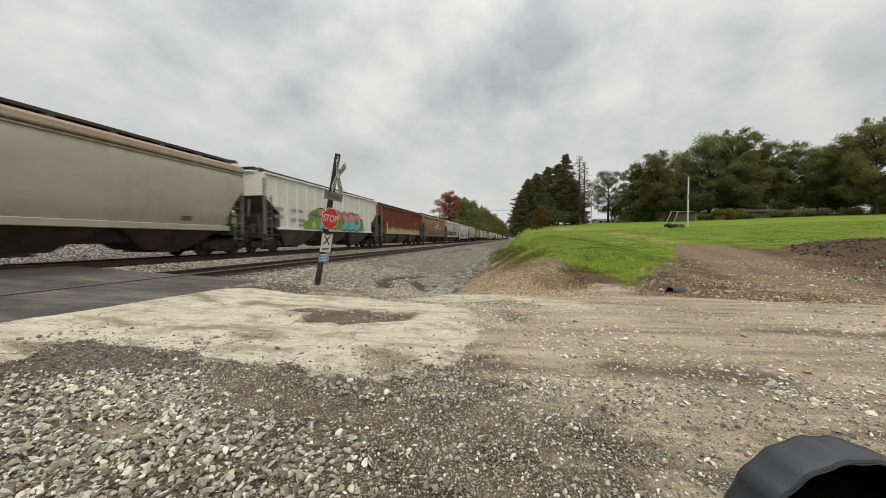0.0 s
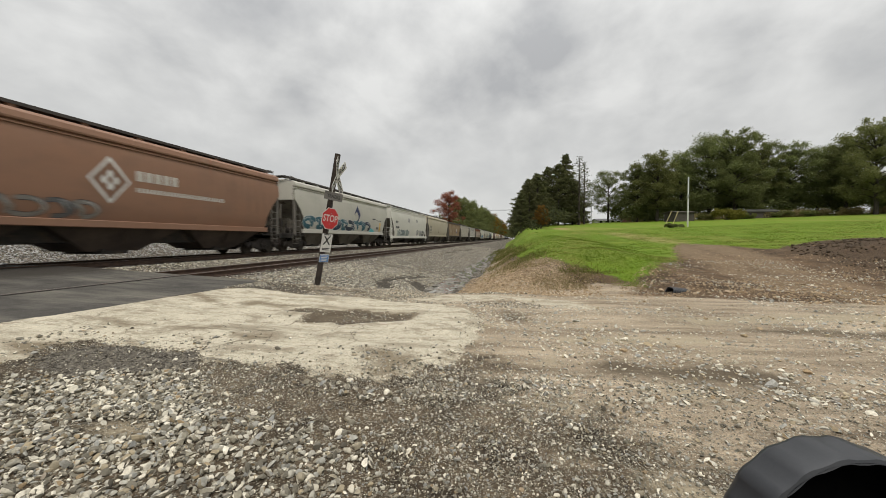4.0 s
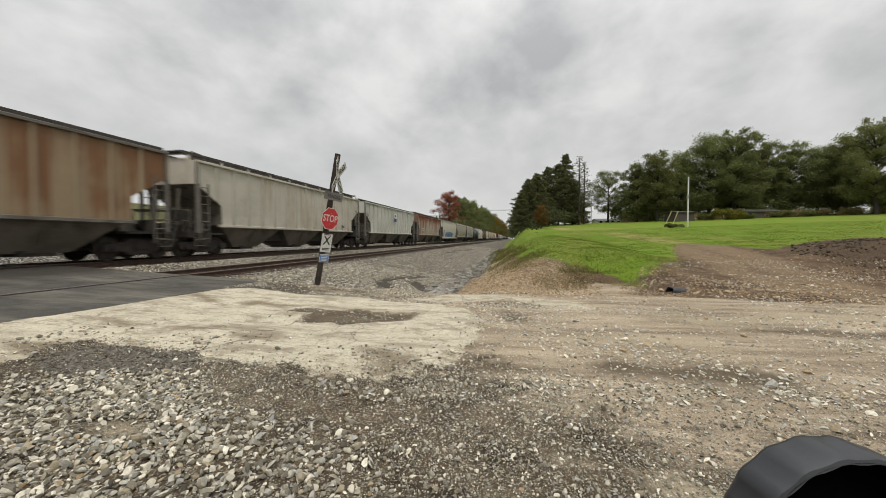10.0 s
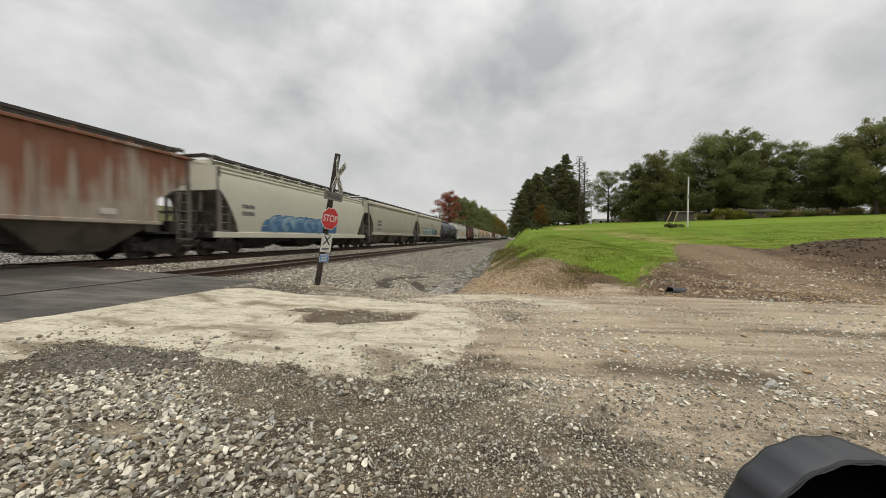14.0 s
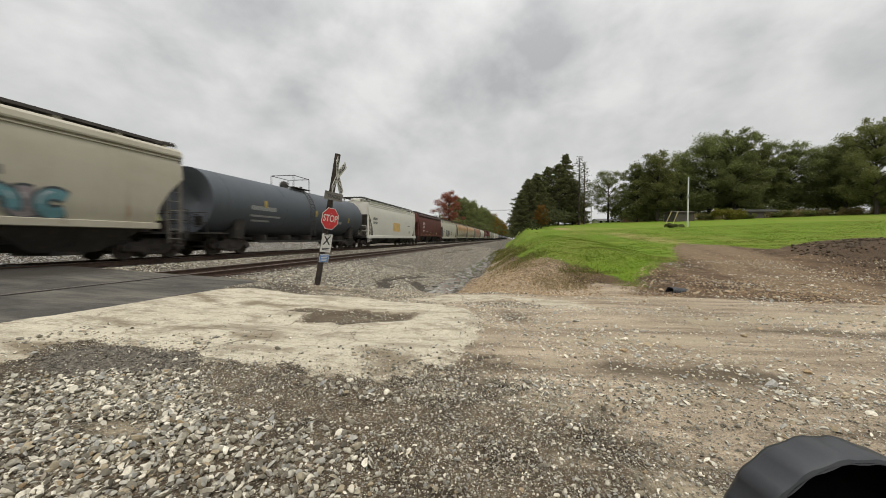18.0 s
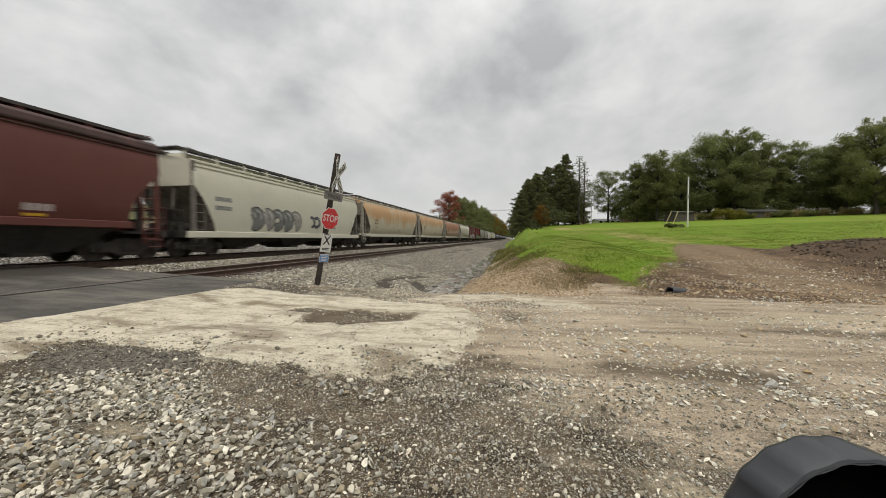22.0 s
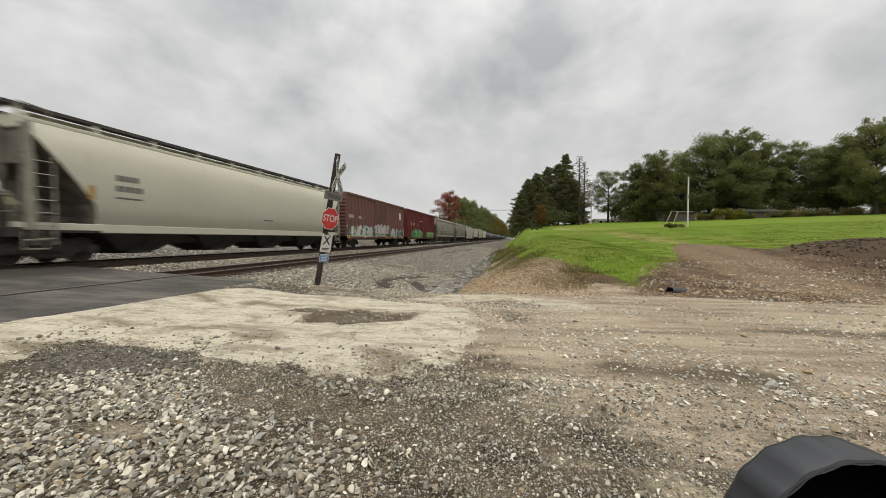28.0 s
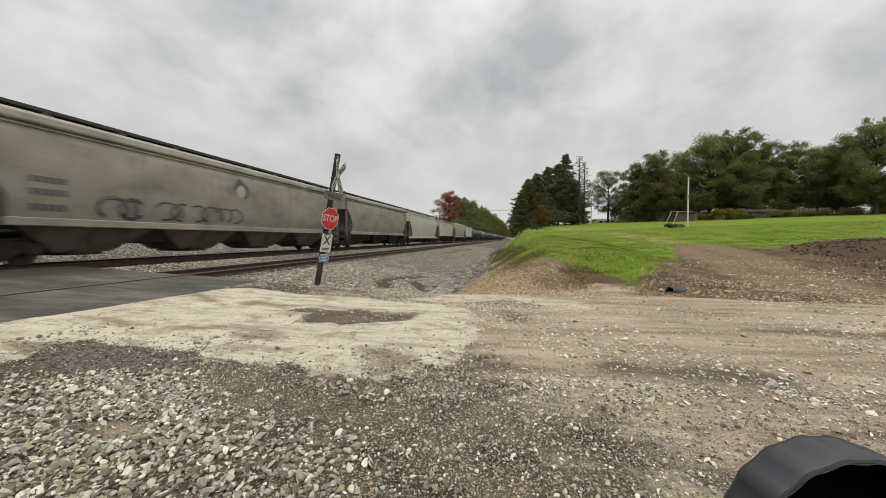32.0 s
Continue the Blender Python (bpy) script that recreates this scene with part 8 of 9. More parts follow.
    # the same gravel goes on under and behind the camera
    x, y = draw(9000, -7.0, 5.0, -3.0, 0.9, lambda a, b: (0.25 + 0.75 * patchy(a, b, 1.9, 51)) * smooth01((b + 3) / 2))
    size = np.clip(rnd.lognormal(-3.8, 0.4, len(x)), 0.01, 0.045)
    tagged(scatter("gravel", x, y, size, rnd, ICO_V, ICO_F, M_STONES), "loose crushed stone on the near side of the road", "gravel", kind="stuff")

    # a patch of dark cinders beside the slab
    x, y = draw(12000, -4.9, -3.0, 2.5, 3.5, lambda a, b: smooth01(inside_distance(a, b, RUBBLE) / 0.15 + 0.5))
    size = np.clip(rnd.lognormal(-4.35, 0.4, len(x)), 0.006, 0.03)
    tagged(scatter("cinders", x, y, size, rnd, ICO_V, ICO_F, surface("dark_cinder", (0.046, 0.040, 0.032), (0.20, 0.178, 0.142), 22, 0.95, 0, 0.3, 60)), "dark cinders and broken asphalt beside the slab", "gravel", kind="stuff")

    # gravel farther over the road and the drive
    def road(x, y):
        on_slab = inside_distance(x, y, SLAB) > -0.05
        return np.where(on_slab, 0.05, (0.12 + 0.88 * smooth01((patchy(x * 0.5, y * 1.6, 1.6, 15) - 0.4) / 0.25)) * (0.55 + 0.45 * smooth01((6.5 - y) / 2.5)))

    x, y = draw(50000, -1.0, 14.0, 3.2, 16.0, road)
    keep = (y < 8.7) | (inside_distance(x, y, DRIVE) > 0.0)
    x, y = x[keep], y[keep]
    size = np.clip(rnd.lognormal(-4.15, 0.45, len(x)), 0.007, 0.06)
    tagged(scatter("road_gravel", x, y, size, rnd, ICO_V, ICO_F, M_ROADSTONE), "scattered gravel over the dirt road and drive", "gravel", kind="stuff")

    # track ballast
    def shoulder(x, y):
        return np.clip(26.0 / (y + 8), 0, 1) * np.where((x > -12.0) & (x < -8.25), 0.25, 1.0)

    for y0, y1, count, bv, bf, far in ((8.9, 17.0, 26000, ICO_V, ICO_F, False), (17.0, 62.0, 44000, OCT_V, OCT_F, True)):
        x, y = draw(count, -13.6, -2.75, y0, y1, lambda a, b: shoulder(a, b) * (1 - 0.93 * smooth01((gullies(a, b) - 0.15) / 0.3)))
        size = np.clip(rnd.lognormal(-3.5, 0.3, len(x)), 0.018, 0.055) * (1.15 if far else 1.0)
        tagged(scatter("ballast", x, y, size, rnd, bv, bf, M_STONES), "pale grey crushed stone ballast beside the track", "ballast", kind="stuff")
    x, y = draw(26000, -21.5, -16.3, 1.0, 40.0, lambda a, b: np.clip(16.0 / (b + 5), 0, 1))
    size = np.clip(rnd.lognormal(-3.2, 0.35, len(x)), 0.02, 0.08)
    tagged(scatter("ballast", x, y, size, rnd, ICO_V, ICO_F, M_STONE_PALE), "bank of pale crushed stone beyond the tracks", "ballast", kind="stuff")
    # clods and stones along the mouth of the drive
    x, y = draw(16000, 2.6, 14.0, 8.5, 19.0, lambda a, b: np.clip(1.1 - (b - 9.0) / 9.0, 0.1, 1) * smooth01((patchy(a, b, 1.4, 40) - 0.3) / 0.4) * (inside_distance(a, b, DRIVE) > -0.3))
    size = np.clip(rnd.lognormal(-4.0, 0.5, len(x)), 0.010, 0.065)
    tagged(scatter("drive_stones", x, y, size, rnd, ICO_V, ICO_F, stone_material_warm()), "tan stones and clods beside the drive", "gravel", kind="stuff")
    # clods on the dug-up heap
    x, y = draw(9000, 11.0, 27.0, 13.0, 25.5, lambda a, b: smooth01(inside_distance(a, b, MOUND) / 0.8 + 0.3) * (0.2 + 0.8 * patchy(a, b * 1.6, 1.8, 83)))
    size = np.clip(rnd.lognormal(-3.1, 0.45, len(x)), 0.02, 0.13)
    tagged(scatter("clods", x, y, size, rnd, ICO_V, ICO_F, surface("turned_dark_earth", (0.026, 0.017, 0.010), (0.10, 0.066, 0.038), 6, 0.95, 0, 0.4, 40), 0.3), "dark clods of turned earth beside the drive", "earth", kind="stuff")
    # stones washed down the bank
    x, y = draw(30000, -1.9, 3.5, 8.6, 19.0, lambda a, b: np.clip(1.25 - (b - 8.6) / 7.0 - np.maximum(a + 0.2, 0) / 2.6, 0, 1) * (b < turf_edge(a) + 0.3))
    size = np.clip(rnd.lognormal(-3.75, 0.4, len(x)), 0.012, 0.06)
    tagged(scatter("bank_stones", x, y, size, rnd, ICO_V, ICO_F, stone_material_warm()), "brown stones washed down the earth bank", "gravel", kind="stuff")


def stone_material_warm():
    return surface("earthy_sandstone", (0.22, 0.148, 0.084), (0.50, 0.385, 0.245), 9, 0.95, 0, 0.3, 60)


build_stones()

# ---- water in the ditch ----


def build_water():
    m, n, ln, s = node_mat("still_ditch_water")
    v = coords(n, ln, (1.0, 0.5, 1.0))
    g = noise_tex(n, ln, v, 3.0, 4.0)
    ln.new(mixc(n, ln, g, (0.17, 0.162, 0.138), (0.29, 0.278, 0.24)), s.inputs["Base Color"])
    mud = ramp(n, ln, noise_tex(n, ln, coords(n, ln, (1.0, 0.4, 1.0)), 2.6, 6.0, 0.65), 0.58, 0.62)
    s.inputs["IOR"].default_value = 1.33
    s.inputs["Specular IOR Level"].default_value = 0.5
    ln.new(calc(n, ln, "ADD", calc(n, ln, "MULTIPLY", mud, 0.25), 0.04), s.inputs["Roughness"])
    bumped(n, ln, s, noise_tex(n, ln, v, 9.0, 3.0), 0.15, 0.006)
    b = Build()
    prev = None
    for i in range(60):
        y = 9.6 + i * 0.9
        w = 0.50 - 0.009 * (y - 10) + 0.07 * math.sin(y * 0.9) + 0.05 * math.sin(y * 2.3)
        c = -2.47 - 0.06 * math.sin((y - 12) * 0.25) + 0.05 * math.sin(y * 0.45)
        cur = ((c - w, y, -0.525), (c + w, y, -0.525))
        if prev:
            b.face([prev[0], prev[1], cur[1], cur[0]])
        prev = cur
    ob = place("water", b.data("water", [m], fix=False))
    tagged(ob, "shallow still water in the trackside ditch", "water", kind="structure")
    # flat rocks in the ditch
    rnd = np.random.default_rng(9)
    shapes = stone_shapes(8, rnd, ICO_V)
    M = surface("wet_grey_rock", (0.09, 0.08, 0.065), (0.25, 0.225, 0.185), 5, 0.6, 0, 0.4, 30)
    for i in range(120):
        y = 10.8 + 27 * (i / 119) ** 1.5
        x = -2.42 + rnd.uniform(-0.62, 0.62)
        s_ = rnd.uniform(0.07, 0.26)
        me = bpy.data.meshes.new("rock")
        me.from_pydata([tuple(q) for q in shapes[i % 8] * np.array([s_ * 1.3, s_ * 0.8, s_ * 0.35])], [], ICO_F.tolist())
        me.materials.append(M)
        o = thing("rock", (x, y, max(-0.53, hz(x, y)) + s_ * 0.06), "flat wet grey rock lying in the ditch", "rock", "rocks in the ditch", data=me)
        o.rotation_euler = (0, 0, rnd.uniform(-0.5, 0.5) + math.pi * (i % 2))


build_water()

# ---- grass and weeds ----


def blades(name, x, y, hgt, rnd, mat, label, width=0.012, lean=0.45, per=3):
    n = len(x)
    x, y, hgt = np.repeat(x, per), np.repeat(y, per), np.repeat(hgt, per)
    n = len(x)
    x = x + rnd.normal(0, 0.03, n)
    y = y + rnd.normal(0, 0.03, n)
    hgt = hgt * rnd.uniform(0.5, 1.2, n)
    z = height(x, y)
    a = rnd.uniform(0, 6.28, n)
    l = hgt * rnd.uniform(0.1, lean, n)
    dx, dy = np.cos(a), np.sin(a)
    w = width * rnd.uniform(0.6, 1.4, n)
    wx, wy = -dy * w, dx * w
    p0 = np.stack([x - wx, y - wy, z - 0.02], -1)
    p1 = np.stack([x + wx, y + wy, z - 0.02], -1)
    p2 = np.stack([x + wx * 0.7 + dx * l * 0.35, y + wy * 0.7 + dy * l * 0.35, z + hgt * 0.6], -1)
    p3 = np.stack([x - wx * 0.7 + dx * l * 0.35, y - wy * 0.7 + dy * l * 0.35, z + hgt * 0.6], -1)
    p4 = np.stack([x + dx * l, y + dy * l, z + hgt], -1)
    co = np.stack([p0, p1, p2, p3, p4], 1).reshape(-1, 3)
    base = (np.arange(n) * 5)[:, None]
    loops = np.concatenate([base + np.array([0, 1, 2, 3]), base + np.array([3, 2, 4])], 1)
    me = bpy.data.meshes.new(name)
    me.vertices.add(len(co))
    me.vertices.foreach_set("co", co.ravel())
    me.loops.add(loops.size)
    me.loops.foreach_set("vertex_index", loops.ravel())
    me.polygons.add(2 * n)
    starts = np.stack([np.arange(n) * 7, np.arange(n) * 7 + 4], 1).ravel()
    me.polygons.foreach_set("loop_start", starts)
    me.update(calc_edges=True)
    me.materials.append(mat)
    return tagged(new(name, me), label, "grass", kind="stuff")


def grass_material():
    m, n, ln, s = node_mat("field_grass")
    v = coords(n, ln)
    rv = n.new("ShaderNodeNewGeometry").outputs["Random Per Island"]
    col = mixc(n, ln, rv, (0.088, 0.158, 0.008), (0.138, 0.205, 0.015))
    col = mixc(n, ln, ramp(n, ln, noise_tex(n, ln, v, 0.45, 5.0, 0.65), 0.46, 0.66), col, mixc(n, ln, rv, (0.12, 0.115, 0.025), (0.27, 0.245, 0.07)))
    col = mixc(n, ln, calc(n, ln, "MULTIPLY", ramp(n, ln, noise_tex(n, ln, v, 2.2, 4.0, 0.6), 0.5, 0.7), 0.6), col, (0.07, 0.105, 0.014))
    ln.new(col, s.inputs["Base Color"])
    s.inputs["Roughness"].default_value = 0.8
    s.inputs["Specular IOR Level"].default_value = 0.2
    return m


M_GRASS = grass_material()
M_STRAW = leaf_material("dry_weeds", (0.15, 0.12, 0.05), (0.34, 0.28, 0.14))
M_WEED = leaf_material("green_weeds", (0.09, 0.10, 0.022), (0.20, 0.20, 0.06))


def build_grass():
    rnd = np.random.default_rng(21)

    def turf(x, y):
        return (y > turf_edge(x)) & (inside_distance(x, y, DRIVE) < -0.1)

    n = 80000
    y = 10.0 + 40 * rnd.random(n) ** 1.8
    x = rnd.uniform(-2.0, 1.0, n) + rnd.random(n) * (6 + 0.9 * (y - 8))
    k = turf(x + rnd.normal(0, 0.25, n), y + rnd.normal(0, 0.45, n) + 0.9 * (patchy(x, y, 2.1, 34) - 0.5))
    blades("grass", x[k], y[k], 0.008 + 0.032 * patchy(x[k], y[k], 1.3, 5) ** 2 * rnd.uniform(0.3, 1.5, k.sum()) + 0.0004 * y[k], rnd, M_GRASS, "bright green rough grass on the slope", 0.008, 2.2)
    n = 6500
    x = rnd.normal(1.9, 0.95, n)
    y = 8.9 + 0.2 * np.maximum(x, 0) + np.abs(rnd.normal(0, 1.0, n)) + 0.5 * patchy(x, y[:n], 2.2, 44)
    k = (patchy(x, y, 1.7, 17) > 0.12 + 0.7 * rnd.random(n)) & (y < turf_edge(x) + 0.5) & (x < 3.3)
    blades("dry_weeds", x[k], y[k], 0.015 + 0.045 * patchy(x[k], y[k], 1.3, 2), rnd, M_STRAW, "dry brown weeds along the foot of the bank", 0.005, 1.2)
    n = 10000
    y = 11.0 + 50 * rnd.random(n) ** 1.5
    x = np.interp(y, [11.0, 12.0, 14.5, 42.0, 61.0], [2.4, 1.6, 0.4, -1.3, -1.6]) + rnd.normal(-0.2, 0.55, n)
    k = patchy(x, y, 0.9, 19) > 0.2 + 0.6 * rnd.random(n)
    blades("bank_weeds", x[k], y[k], 0.03 + 0.10 * patchy(x[k], y[k], 0.7, 12) ** 2 + 0.003 * np.minimum(y[k], 40), rnd, M_WEED, "rough olive weeds on the ditch bank", 0.007, 1.0)
    y = 12.0 + 50 * rnd.random(n) ** 1.5
    x = np.interp(y, [11.0, 14.5, 42.0, 61.0], [1.0, -0.3, -1.3, -1.6]) + rnd.normal(-0.1, 0.5, n)
    k = (patchy(x, y, 0.8, 23) > 0.2 + 0.7 * rnd.random(n)) & (x > -1.65)
    blades("dry_weeds", x[k], y[k], 0.015 + 0.045 * patchy(x[k], y[k], 0.7, 13) + 0.0025 * np.minimum(y[k], 40), rnd, M_STRAW, "dry yellow grass on the ditch bank", 0.006, 1.1)


build_grass()


# ---- undergrowth ----
def undergrowth(name, pts, radii, count, size, mat, label, seed):
    rnd = np.random.default_rng(seed)
    me = leaves_mesh(name, pts, radii, count, size, mat, rnd, 0.3)
    return tagged(new(name, me), label, "bushes", kind="stuff")


def build_undergrowth():
    r = random.Random(77)
    pts, rad = [], []
    for i in range(150):
        x = 24 + 62 * i / 149
        y = 88 - 0.10 * max(0, x - 45) + r.uniform(-2, 9)
        q = r.uniform(1.6, 3.4)
        pts.append((x, y, hz(x, y) + q * r.uniform(0.4, 2.2)))
        rad.append(q)
    undergrowth("undergrowth", pts, rad, 50000, 0.26, M_LEAF, "dark shrubs under the oaks", 3)
    pts, rad = [], []
    for i in range(170):
        x = 34 + 56 * i / 169
        y = 82 - 0.12 * max(0, x - 45) + r.uniform(-1.5, 1.5)
        q = r.uniform(0.45, 1.25)
        pts.append((x, y, hz(x, y) + q * 0.6))
        rad.append(q)
    undergrowth("weed_strip", pts, rad, 34000, 0.13, leaf_material("field_edge_weeds", (0.21, 0.18, 0.07), (0.42, 0.35, 0.17)), "rough weeds along the upper edge of the field", 4)
    pts, rad = [], []
    for i in range(80):
        y = 58 + 1.4 * i
        x = 1.2 + r.uniform(-0.8, 7.5)
        q = r.uniform(0.9, 2.2)
        pts.append((x, y, hz(x, y) + q * r.uniform(0.3, 1.2)))
        rad.append(q)
    undergrowth("undergrowth", pts, rad, 15000, 0.17, leaf_material("shade_shrub_leaves", (0.030, 0.036, 0.016), (0.085, 0.09, 0.038)), "dark shrubs at the foot of the conifers", 5)
    pts, rad = [], []
    for i in range(160):
        y = 120 + 4.2 * i
        x = -19.5 + r.uniform(-6, 0.5)
        q = r.uniform(2.0, 4.0)
        pts.append((x, y, hz(x, y) + q * r.uniform(0.4, 2.5)))
        rad.append(q)
    undergrowth("undergrowth", pts, rad, 20000, 0.5, M_LEAF, "dark woodland edge behind the train", 6)


build_undergrowth()

# ---- buildings and small things at the edges ----
M_BOARD = surface("weathered_grey_boards", (0.045, 0.038, 0.032), (0.085, 0.074, 0.064), 1.5, 0.9, 0, 0.3, 12)
M_ROOFING = surface("dark_shingle_roofing", (0.055, 0.053, 0.05), (0.10, 0.098, 0.092), 0.8, 0.6, 0.2, 0.1, 8)
M_SIDING = surface("white_house_siding", (0.48, 0.47, 0.45), (0.60, 0.59, 0.56), 1.0, 0.8, 0, 0.1, 10)
M_BRICKRED = surface("red_brown_siding", (0.17, 0.08, 0.05), (0.25, 0.13, 0.085), 2.0, 0.9, 0, 0.2, 15)
M_GLASSDARK = surface("dark_window_glass", (0.02, 0.022, 0.025), (0.04, 0.042, 0.045), 2.0, 0.15, 0, 0.0, 10)


def gable_house(name, x, y, length, depth, wall_h, roof_h, turn, wall, roof, label, windows=3, sink=0.2):
    root = thing(name, (x, y, hz(x, y) - sink), label, "building")
    root.rotation_euler = (0, 0, radians(turn))
    a, d = length / 2, depth / 2
    b = Build()
    b.box(-a, a, -d, d, 0, wall_h)
    b.prism([(-d, wall_h), (d, wall_h), (0, wall_h + roof_h)], 0, -a, a)
    place("wall", b.data("wall", [wall]), root)
    b = Build()
    for s in (-1, 1):
        y0, y1 = s * (d + 0.3), 0.0
        z0, z1 = wall_h - 0.3 * roof_h / d, wall_h + roof_h
        pts = [(-a - 0.3, y0, z0 + 0.02), (a + 0.3, y0, z0 + 0.02), (a + 0.3, y1, z1 + 0.02), (-a - 0.3, y1, z1 + 0.02)]
        top = [(px, py, pz + 0.12) for px, py, pz in pts]
        b.mesh(pts + top, [(0, 1, 2, 3), (4, 5, 6, 7), (0, 1, 5, 4), (1, 2, 6, 5), (3, 0, 4, 7), (2, 3, 7, 6)])
    place("roof", b.data("roof", [roof]), root)
    for i in range(windows):
        wx = -a + length * (i + 0.5) / windows
        b = Build()
        b.box(wx - 0.5, wx + 0.5, -d - 0.04, -d + 0.02, 0.9, 2.0)
        win = place("window", b.data("window", [M_SIDING]), root)
        b = Build()
        b.box(wx - 0.42, wx + 0.42, -d - 0.05, -d - 0.035, 0.98, 1.92)
        place("pane", b.data("pane", [M_GLASSDARK]), win)
    return root


gable_house("shed", 31.7, 79.0, 3.4, 4.0, 1.8, 0.25, 9, M_BOARD, M_BOARD, "low grey board shed at the top of the field", 0)
gable_house("shed", 46.5, 82.5, 7.0, 5.0, 1.3, 0.5, 9, M_BOARD, M_ROOFING, "long low shed half hidden by weeds", 0)
gable_house("house", 19.6, 118.0, 4.0, 4.0, 1.9, 0.9, 12, M_BRICKRED, M_ROOFING, "small brown house beyond the trees", 2, 0.5)
gable_house("house", 26.0, 112.0, 6.5, 5.0, 1.8, 0.6, 8, M_SIDING, M_ROOFING, "long white trailer house beyond the oak", 4, 0.9)
gable_house("house", 33.5, 112.0, 6.5, 5.0, 2.3, 1.6, 8, M_BRICKRED, M_ROOFING, "small red-brown house beyond the oak", 2, 0.5)


def stake(x, y, lean, h, mat, label, r=0.05):
    p = thing("stake", (x, y, hz(x, y) - 0.05), label, "post")
    b = Build()
    b.tube((0, 0, 0), (h * math.sin(radians(lean)), 0, h * math.cos(radians(lean))), r, r * 0.9, seg=8)
    place("shaft", b.data("shaft", [mat], True), p)


M_PALE_STICK = surface("pale_yellow_pipe", (0.45, 0.36, 0.17), (0.55, 0.46, 0.24), 3, 0.7, 0, 0.1, 30)
stake(18.0, 49.0, 22, 2.3, M_PALE_STICK, "leaning pale yellow stake in the grass", 0.04)
stake(18.9, 49.2, 20, 2.2, M_PALE_STICK, "leaning pale yellow stake in the grass", 0.04)
for sx_, sy_ in ((15.6, 80.0), (30.5, 104.0)):
    stake(sx_, sy_, 0, 4.2 if sx_ < 20 else 2.6, M_PALE_STICK if sx_ > 20 else M_GALV, "upright post beyond the field", 0.09)


def small_bush(x, y, r, label, mat, seed, n=900, size=0.12):
    rnd = np.random.default_rng(seed)
    z = hz(x, y)
    pts = [(rnd.uniform(-r, r), rnd.uniform(-r, r) * 0.6, r * rnd.uniform(0.2, 0.8)) for _ in range(9)]
    root = thing("bush", (x, y, z), label, "bush")
    b = Build()
    for p in pts:
        b.tube((0, 0, -0.1), p, 0.03, 0.01, seg=5, caps=False)
    place("stems", b.data("stems", [M_BARK]), root)
    place("foliage", leaves_mesh("foliage", pts, [r * 0.45] * 9, n, size, mat, rnd, 0.2), root)


small_bush(18.7, 48.6, 0.55, "low dark weeds round the stakes", M_LEAF, 1)
small_bush(20.3, 49.6, 0.35, "low dark weeds beside the pole", M_LEAF, 2, 500)
small_bush(38.6, 76.5, 2.2, "yellow-green shrub at the edge of the field", leaf_material("yellow_shrub_leaves", (0.12, 0.12, 0.02), (0.26, 0.24, 0.05)), 3, 2600, 0.18)
small_bush(36.0, 78.0, 1.3, "dull green shrub beside the shed", M_LEAF_OLIVE, 4, 1400, 0.16)
for i_, (bx, by, br) in enumerate(((41.5, 79.5, 1.2), (44.0, 79.0, 1.0), (49.5, 79.5, 1.3), (53.0, 78.5, 1.1))):
    small_bush(bx, by, br, "rough shrub along the field's upper edge", M_LEAF_OLIVE, 10 + i_, 1300, 0.16)


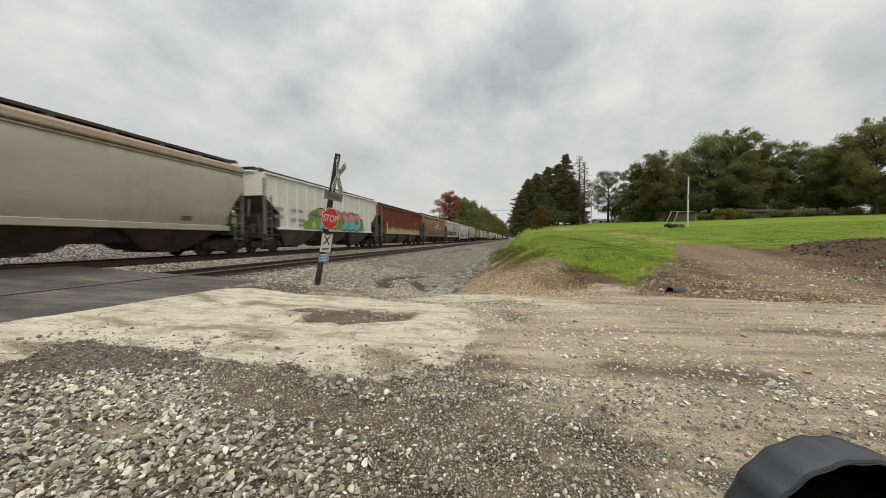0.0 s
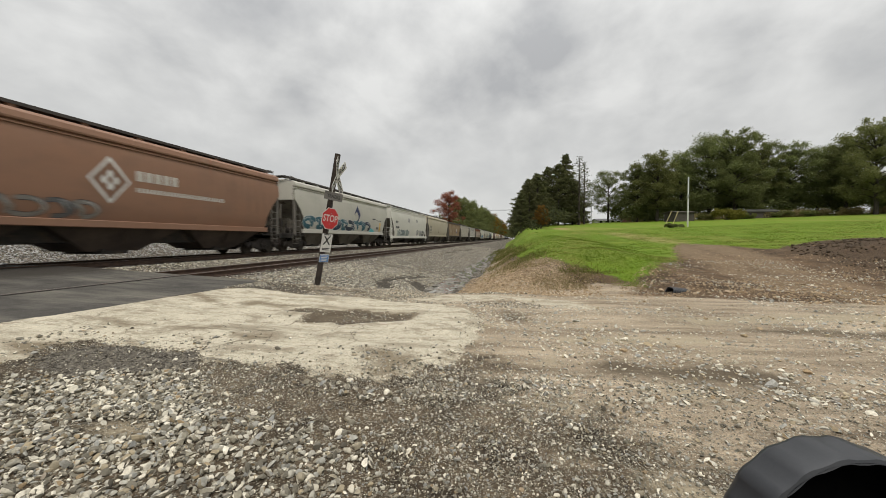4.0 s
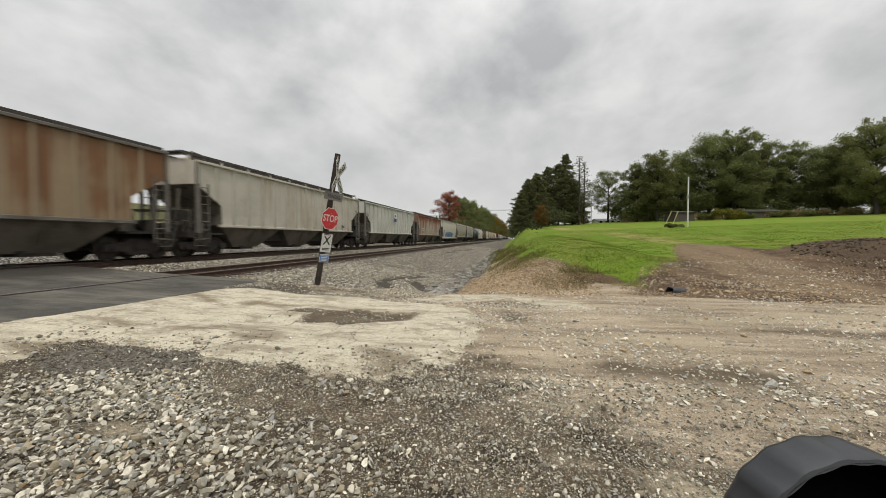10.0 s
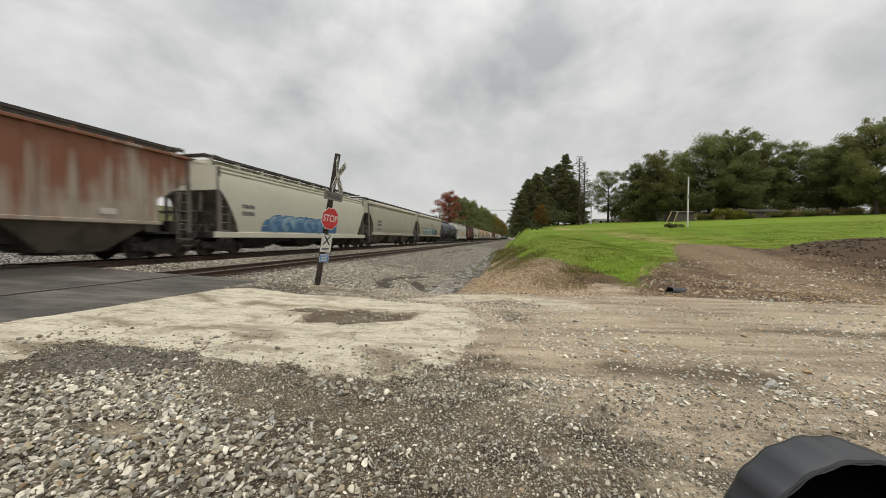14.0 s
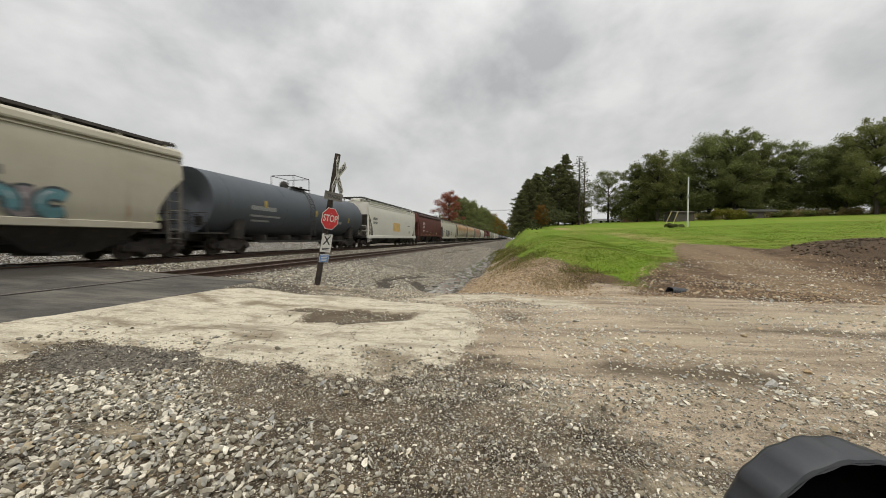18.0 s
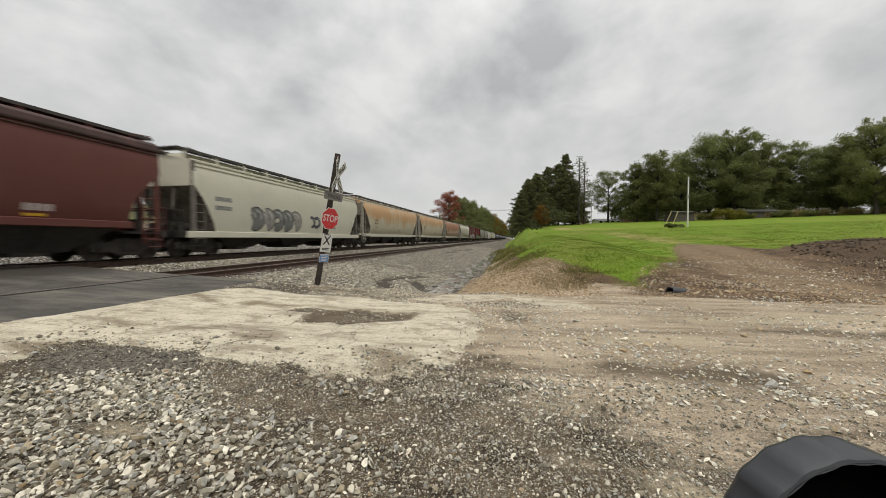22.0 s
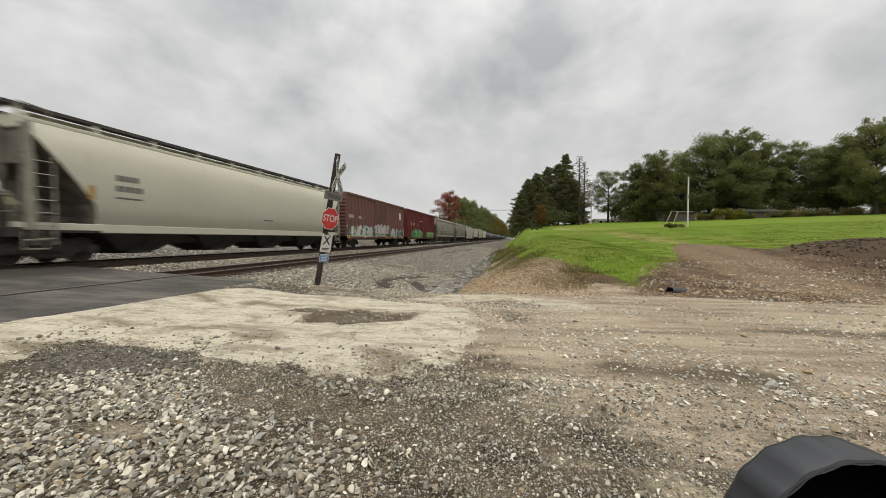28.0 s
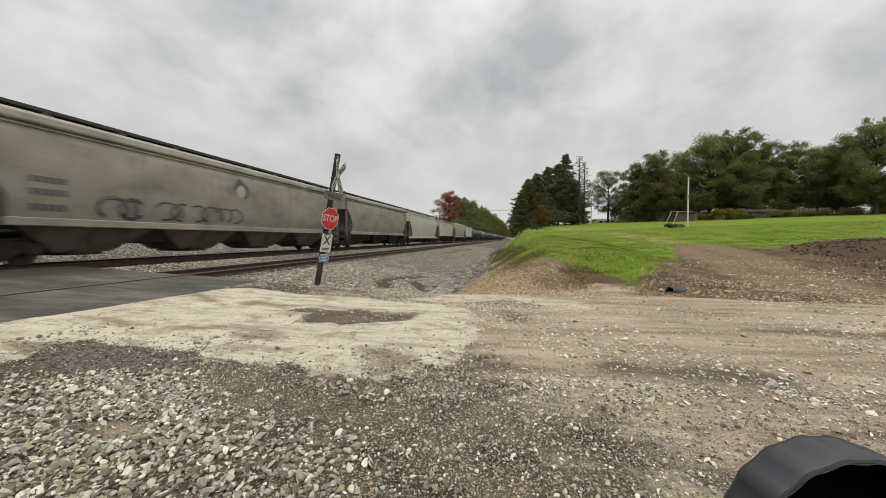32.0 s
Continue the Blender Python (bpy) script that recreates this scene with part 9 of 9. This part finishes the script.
# ---- culvert pipe at the mouth of the drive ----
def build_pipe():
    x, y = 3.68, 9.62
    z = hz(x, y) - 0.06
    m, n, ln, s = node_mat("black_corrugated_plastic")
    v = coords(n, ln)
    ln.new(mixc(n, ln, noise_tex(n, ln, v, 9.0), (0.010, 0.011, 0.013), (0.035, 0.038, 0.043)), s.inputs["Base Color"])
    s.inputs["Roughness"].default_value = 0.45
    root = thing("culvert_pipe", (x, y, z + 0.10), "broken black corrugated drain pipe lying in rubble", "pipe")
    root.rotation_euler = (0, radians(8), radians(34))
    b = Build()
    ring = []
    for i in range(20):
        ring.append((0.03 * i, 0.105 + (0.011 if i % 2 else 0.0)))
    seg = 20
    pts, faces = [], []
    for off, r in ring + [(o_, q_ - 0.014) for o_, q_ in ring[::-1]]:
        for k in range(seg):
            t = 2 * math.pi * k / seg
            pts.append((off + 0.02 * math.sin(3 * t) * (off < 0.02), r * math.cos(t), r * math.sin(t)))
    for i in range(len(ring) * 2 - 1):
        for k in range(seg):
            faces.append((i * seg + k, i * seg + (k + 1) % seg, (i + 1) * seg + (k + 1) % seg, (i + 1) * seg + k))
    last = (len(ring) * 2 - 1) * seg
    for k in range(seg):
        faces.append((last + k, last + (k + 1) % seg, (k + 1) % seg, k))
    b.mesh(pts, faces)
    place("pipe_wall", b.data("pipe_wall", [m], True), root)
    rnd = np.random.default_rng(33)
    M = surface("pale_sandstone_block", (0.33, 0.25, 0.16), (0.45, 0.36, 0.25), 6, 0.95, 0, 0.3, 50)
    for i, (dx, dy, sz) in enumerate(((-0.17, 0.0, 0.12), (0.5, -0.16, 0.08), (0.75, -0.2, 0.10), (1.05, -0.12, 0.09), (0.3, -0.2, 0.06), (0.1, 0.3, 0.10), (0.55, 0.34, 0.12), (0.95, 0.3, 0.09), (1.3, 0.1, 0.11), (-0.5, 0.35, 0.08))):
        me = bpy.data.meshes.new("block")
        vv = stone_shapes(1, rnd, ICO_V)[0] * np.array([sz, sz * 0.8, sz * 0.65])
        me.from_pydata([tuple(q) for q in vv], [], ICO_F.tolist())
        me.materials.append(M)
        o = thing("rock", (x + dx, y + dy, hz(x + dx, y + dy) + sz * 0.3), "tan broken stone beside the drain pipe", "rock", "stones by the pipe", data=me)
        o.rotation_euler = (0, 0, rnd.uniform(0, 6))


build_pipe()


# ---- raised railing behind the train, and the wires beyond ----
def build_trestle():
    root = thing("railing", (-25.5, 97.0, hz(-25.5, 97.0)), "row of dark posts with a top rail behind the train", "railing")
    b = Build()
    z0 = 7.6 - hz(-25.5, 97.0)
    b.box(-0.08, 0.08, -0.5, 5.5, z0 - 0.12, z0 + 0.04)
    place("top_rail", b.data("top_rail", [M_POST]), root, turn=Matrix.Rotation(radians(-76), 4, "Z"))
    b = Build()
    b.box(-0.1, 0.1, -0.5, 5.5, z0 - 1.35, z0 - 1.1)
    place("beam", b.data("beam", [M_POST]), root, turn=Matrix.Rotation(radians(-76), 4, "Z"))
    pb = Build()
    pb.box(-0.08, 0.08, -0.08, 0.08, z0 - 1.2, z0)
    me = pb.data("baluster", [M_POST])
    lb_ = Build()
    lb_.box(-0.12, 0.12, -0.12, 0.12, -0.3, z0 - 1.1)
    leg = lb_.data("leg", [M_POST])
    c, s = math.cos(radians(-76)), math.sin(radians(-76))
    for i in range(7):
        d = -0.3 + 5.6 * i / 6
        place("baluster", me, root, (-s * d, c * d, 0))
        if i % 3 == 0:
            place("leg", leg, root, (-s * d, c * d, 0))


build_trestle()


def wire(name, p0, p1, sag, r, label):
    b = Build()
    prev = None
    for i in range(13):
        f = i / 12
        p = Vector(p0).lerp(Vector(p1), f) - Vector((0, 0, sag * 4 * f * (1 - f)))
        if prev is not None:
            b.tube(prev, p, r, seg=5, caps=False)
        prev = p
    tagged(place(name, b.data(name, [M_DARK])), label, "cable")


def utility_pole(x, y, top):
    p = thing("utility_pole", (x, y, hz(x, y)), "brown wooden utility pole among the trees", "pole")
    b = Build()
    h = top - hz(x, y)
    b.tube((0, 0, -0.5), (0, 0, h), 0.16, 0.12, seg=10)
    place("shaft", b.data("shaft", [M_POST], True), p)
    b = Build()
    b.box(-1.1, 1.1, -0.06, 0.06, h - 0.6, h - 0.45)
    place("crossarm", b.data("crossarm", [M_POST]), p)


utility_pole(-27.0, 262.0, 22.8)
utility_pole(10.0, 262.0, 23.4)
for dz in (0.0, 1.0):
    wire("wire", (-27.0, 262.0, 22.2 + dz * 0.4), (10.0, 262.0, 22.8 + dz * 0.4), 1.2, 0.06, "overhead wire across the railway line")


# ---- sticks left on the ballast ----
def stick(x, y, turn, length):
    o = thing("stick", (x, y, hz(x, y) + 0.04), "dark broken stick lying on the ballast", "stick", "sticks on the ballast")
    o.rotation_euler = (0, 0, turn)
    b = Build()
    b.tube((-length / 2, 0, 0), (0.1, 0.03, 0.05), 0.03, 0.026, seg=6)
    b.tube((0.1, 0.03, 0.05), (length / 2, -0.05, 0.02), 0.026, 0.014, seg=6)
    place("wood", b.data("wood", [M_TIE], True), o)


for sx_, sy_, st_, sl_ in ((-6.3, 35.2, 0.4, 1.0), (-6.1, 37.0, 2.2, 0.9), (-6.0, 40.9, 1.1, 1.1), (-5.7, 43.0, 2.7, 0.8), (-5.7, 46.0, 0.9, 1.0), (-5.9, 31.3, 1.7, 0.7), (-6.4, 39.0, 0.2, 0.8)):
    stick(sx_, sy_, st_, sl_)


def motions():
    """The train rolls past, and its wheels turn."""
    times = [2.0 * i for i in range(17)]
    for car, y in TRAIN:
        walk(car, [(t, pose(X_FAR, y - run(t), Z_FAR)) for t in times])
    radius = 0.42
    for yy in (-0.89, 0.89):
        same = [w for w, q in WHEELS if q == yy]
        rows = []
        for i in range(32 * FPS + 1):
            t = i / FPS
            rows.append((t, pose(0, yy, 0.43) @ Matrix.Rotation((run(t) - run(0)) / radius, 4, "X")))
        walk(same[0], rows)
        lead = same[0].animation_data
        for w in same[1:]:
            w.rotation_mode = "QUATERNION"
            data = w.animation_data_create()
            data.action = lead.action
            data.action_slot = lead.action_slot


motions()
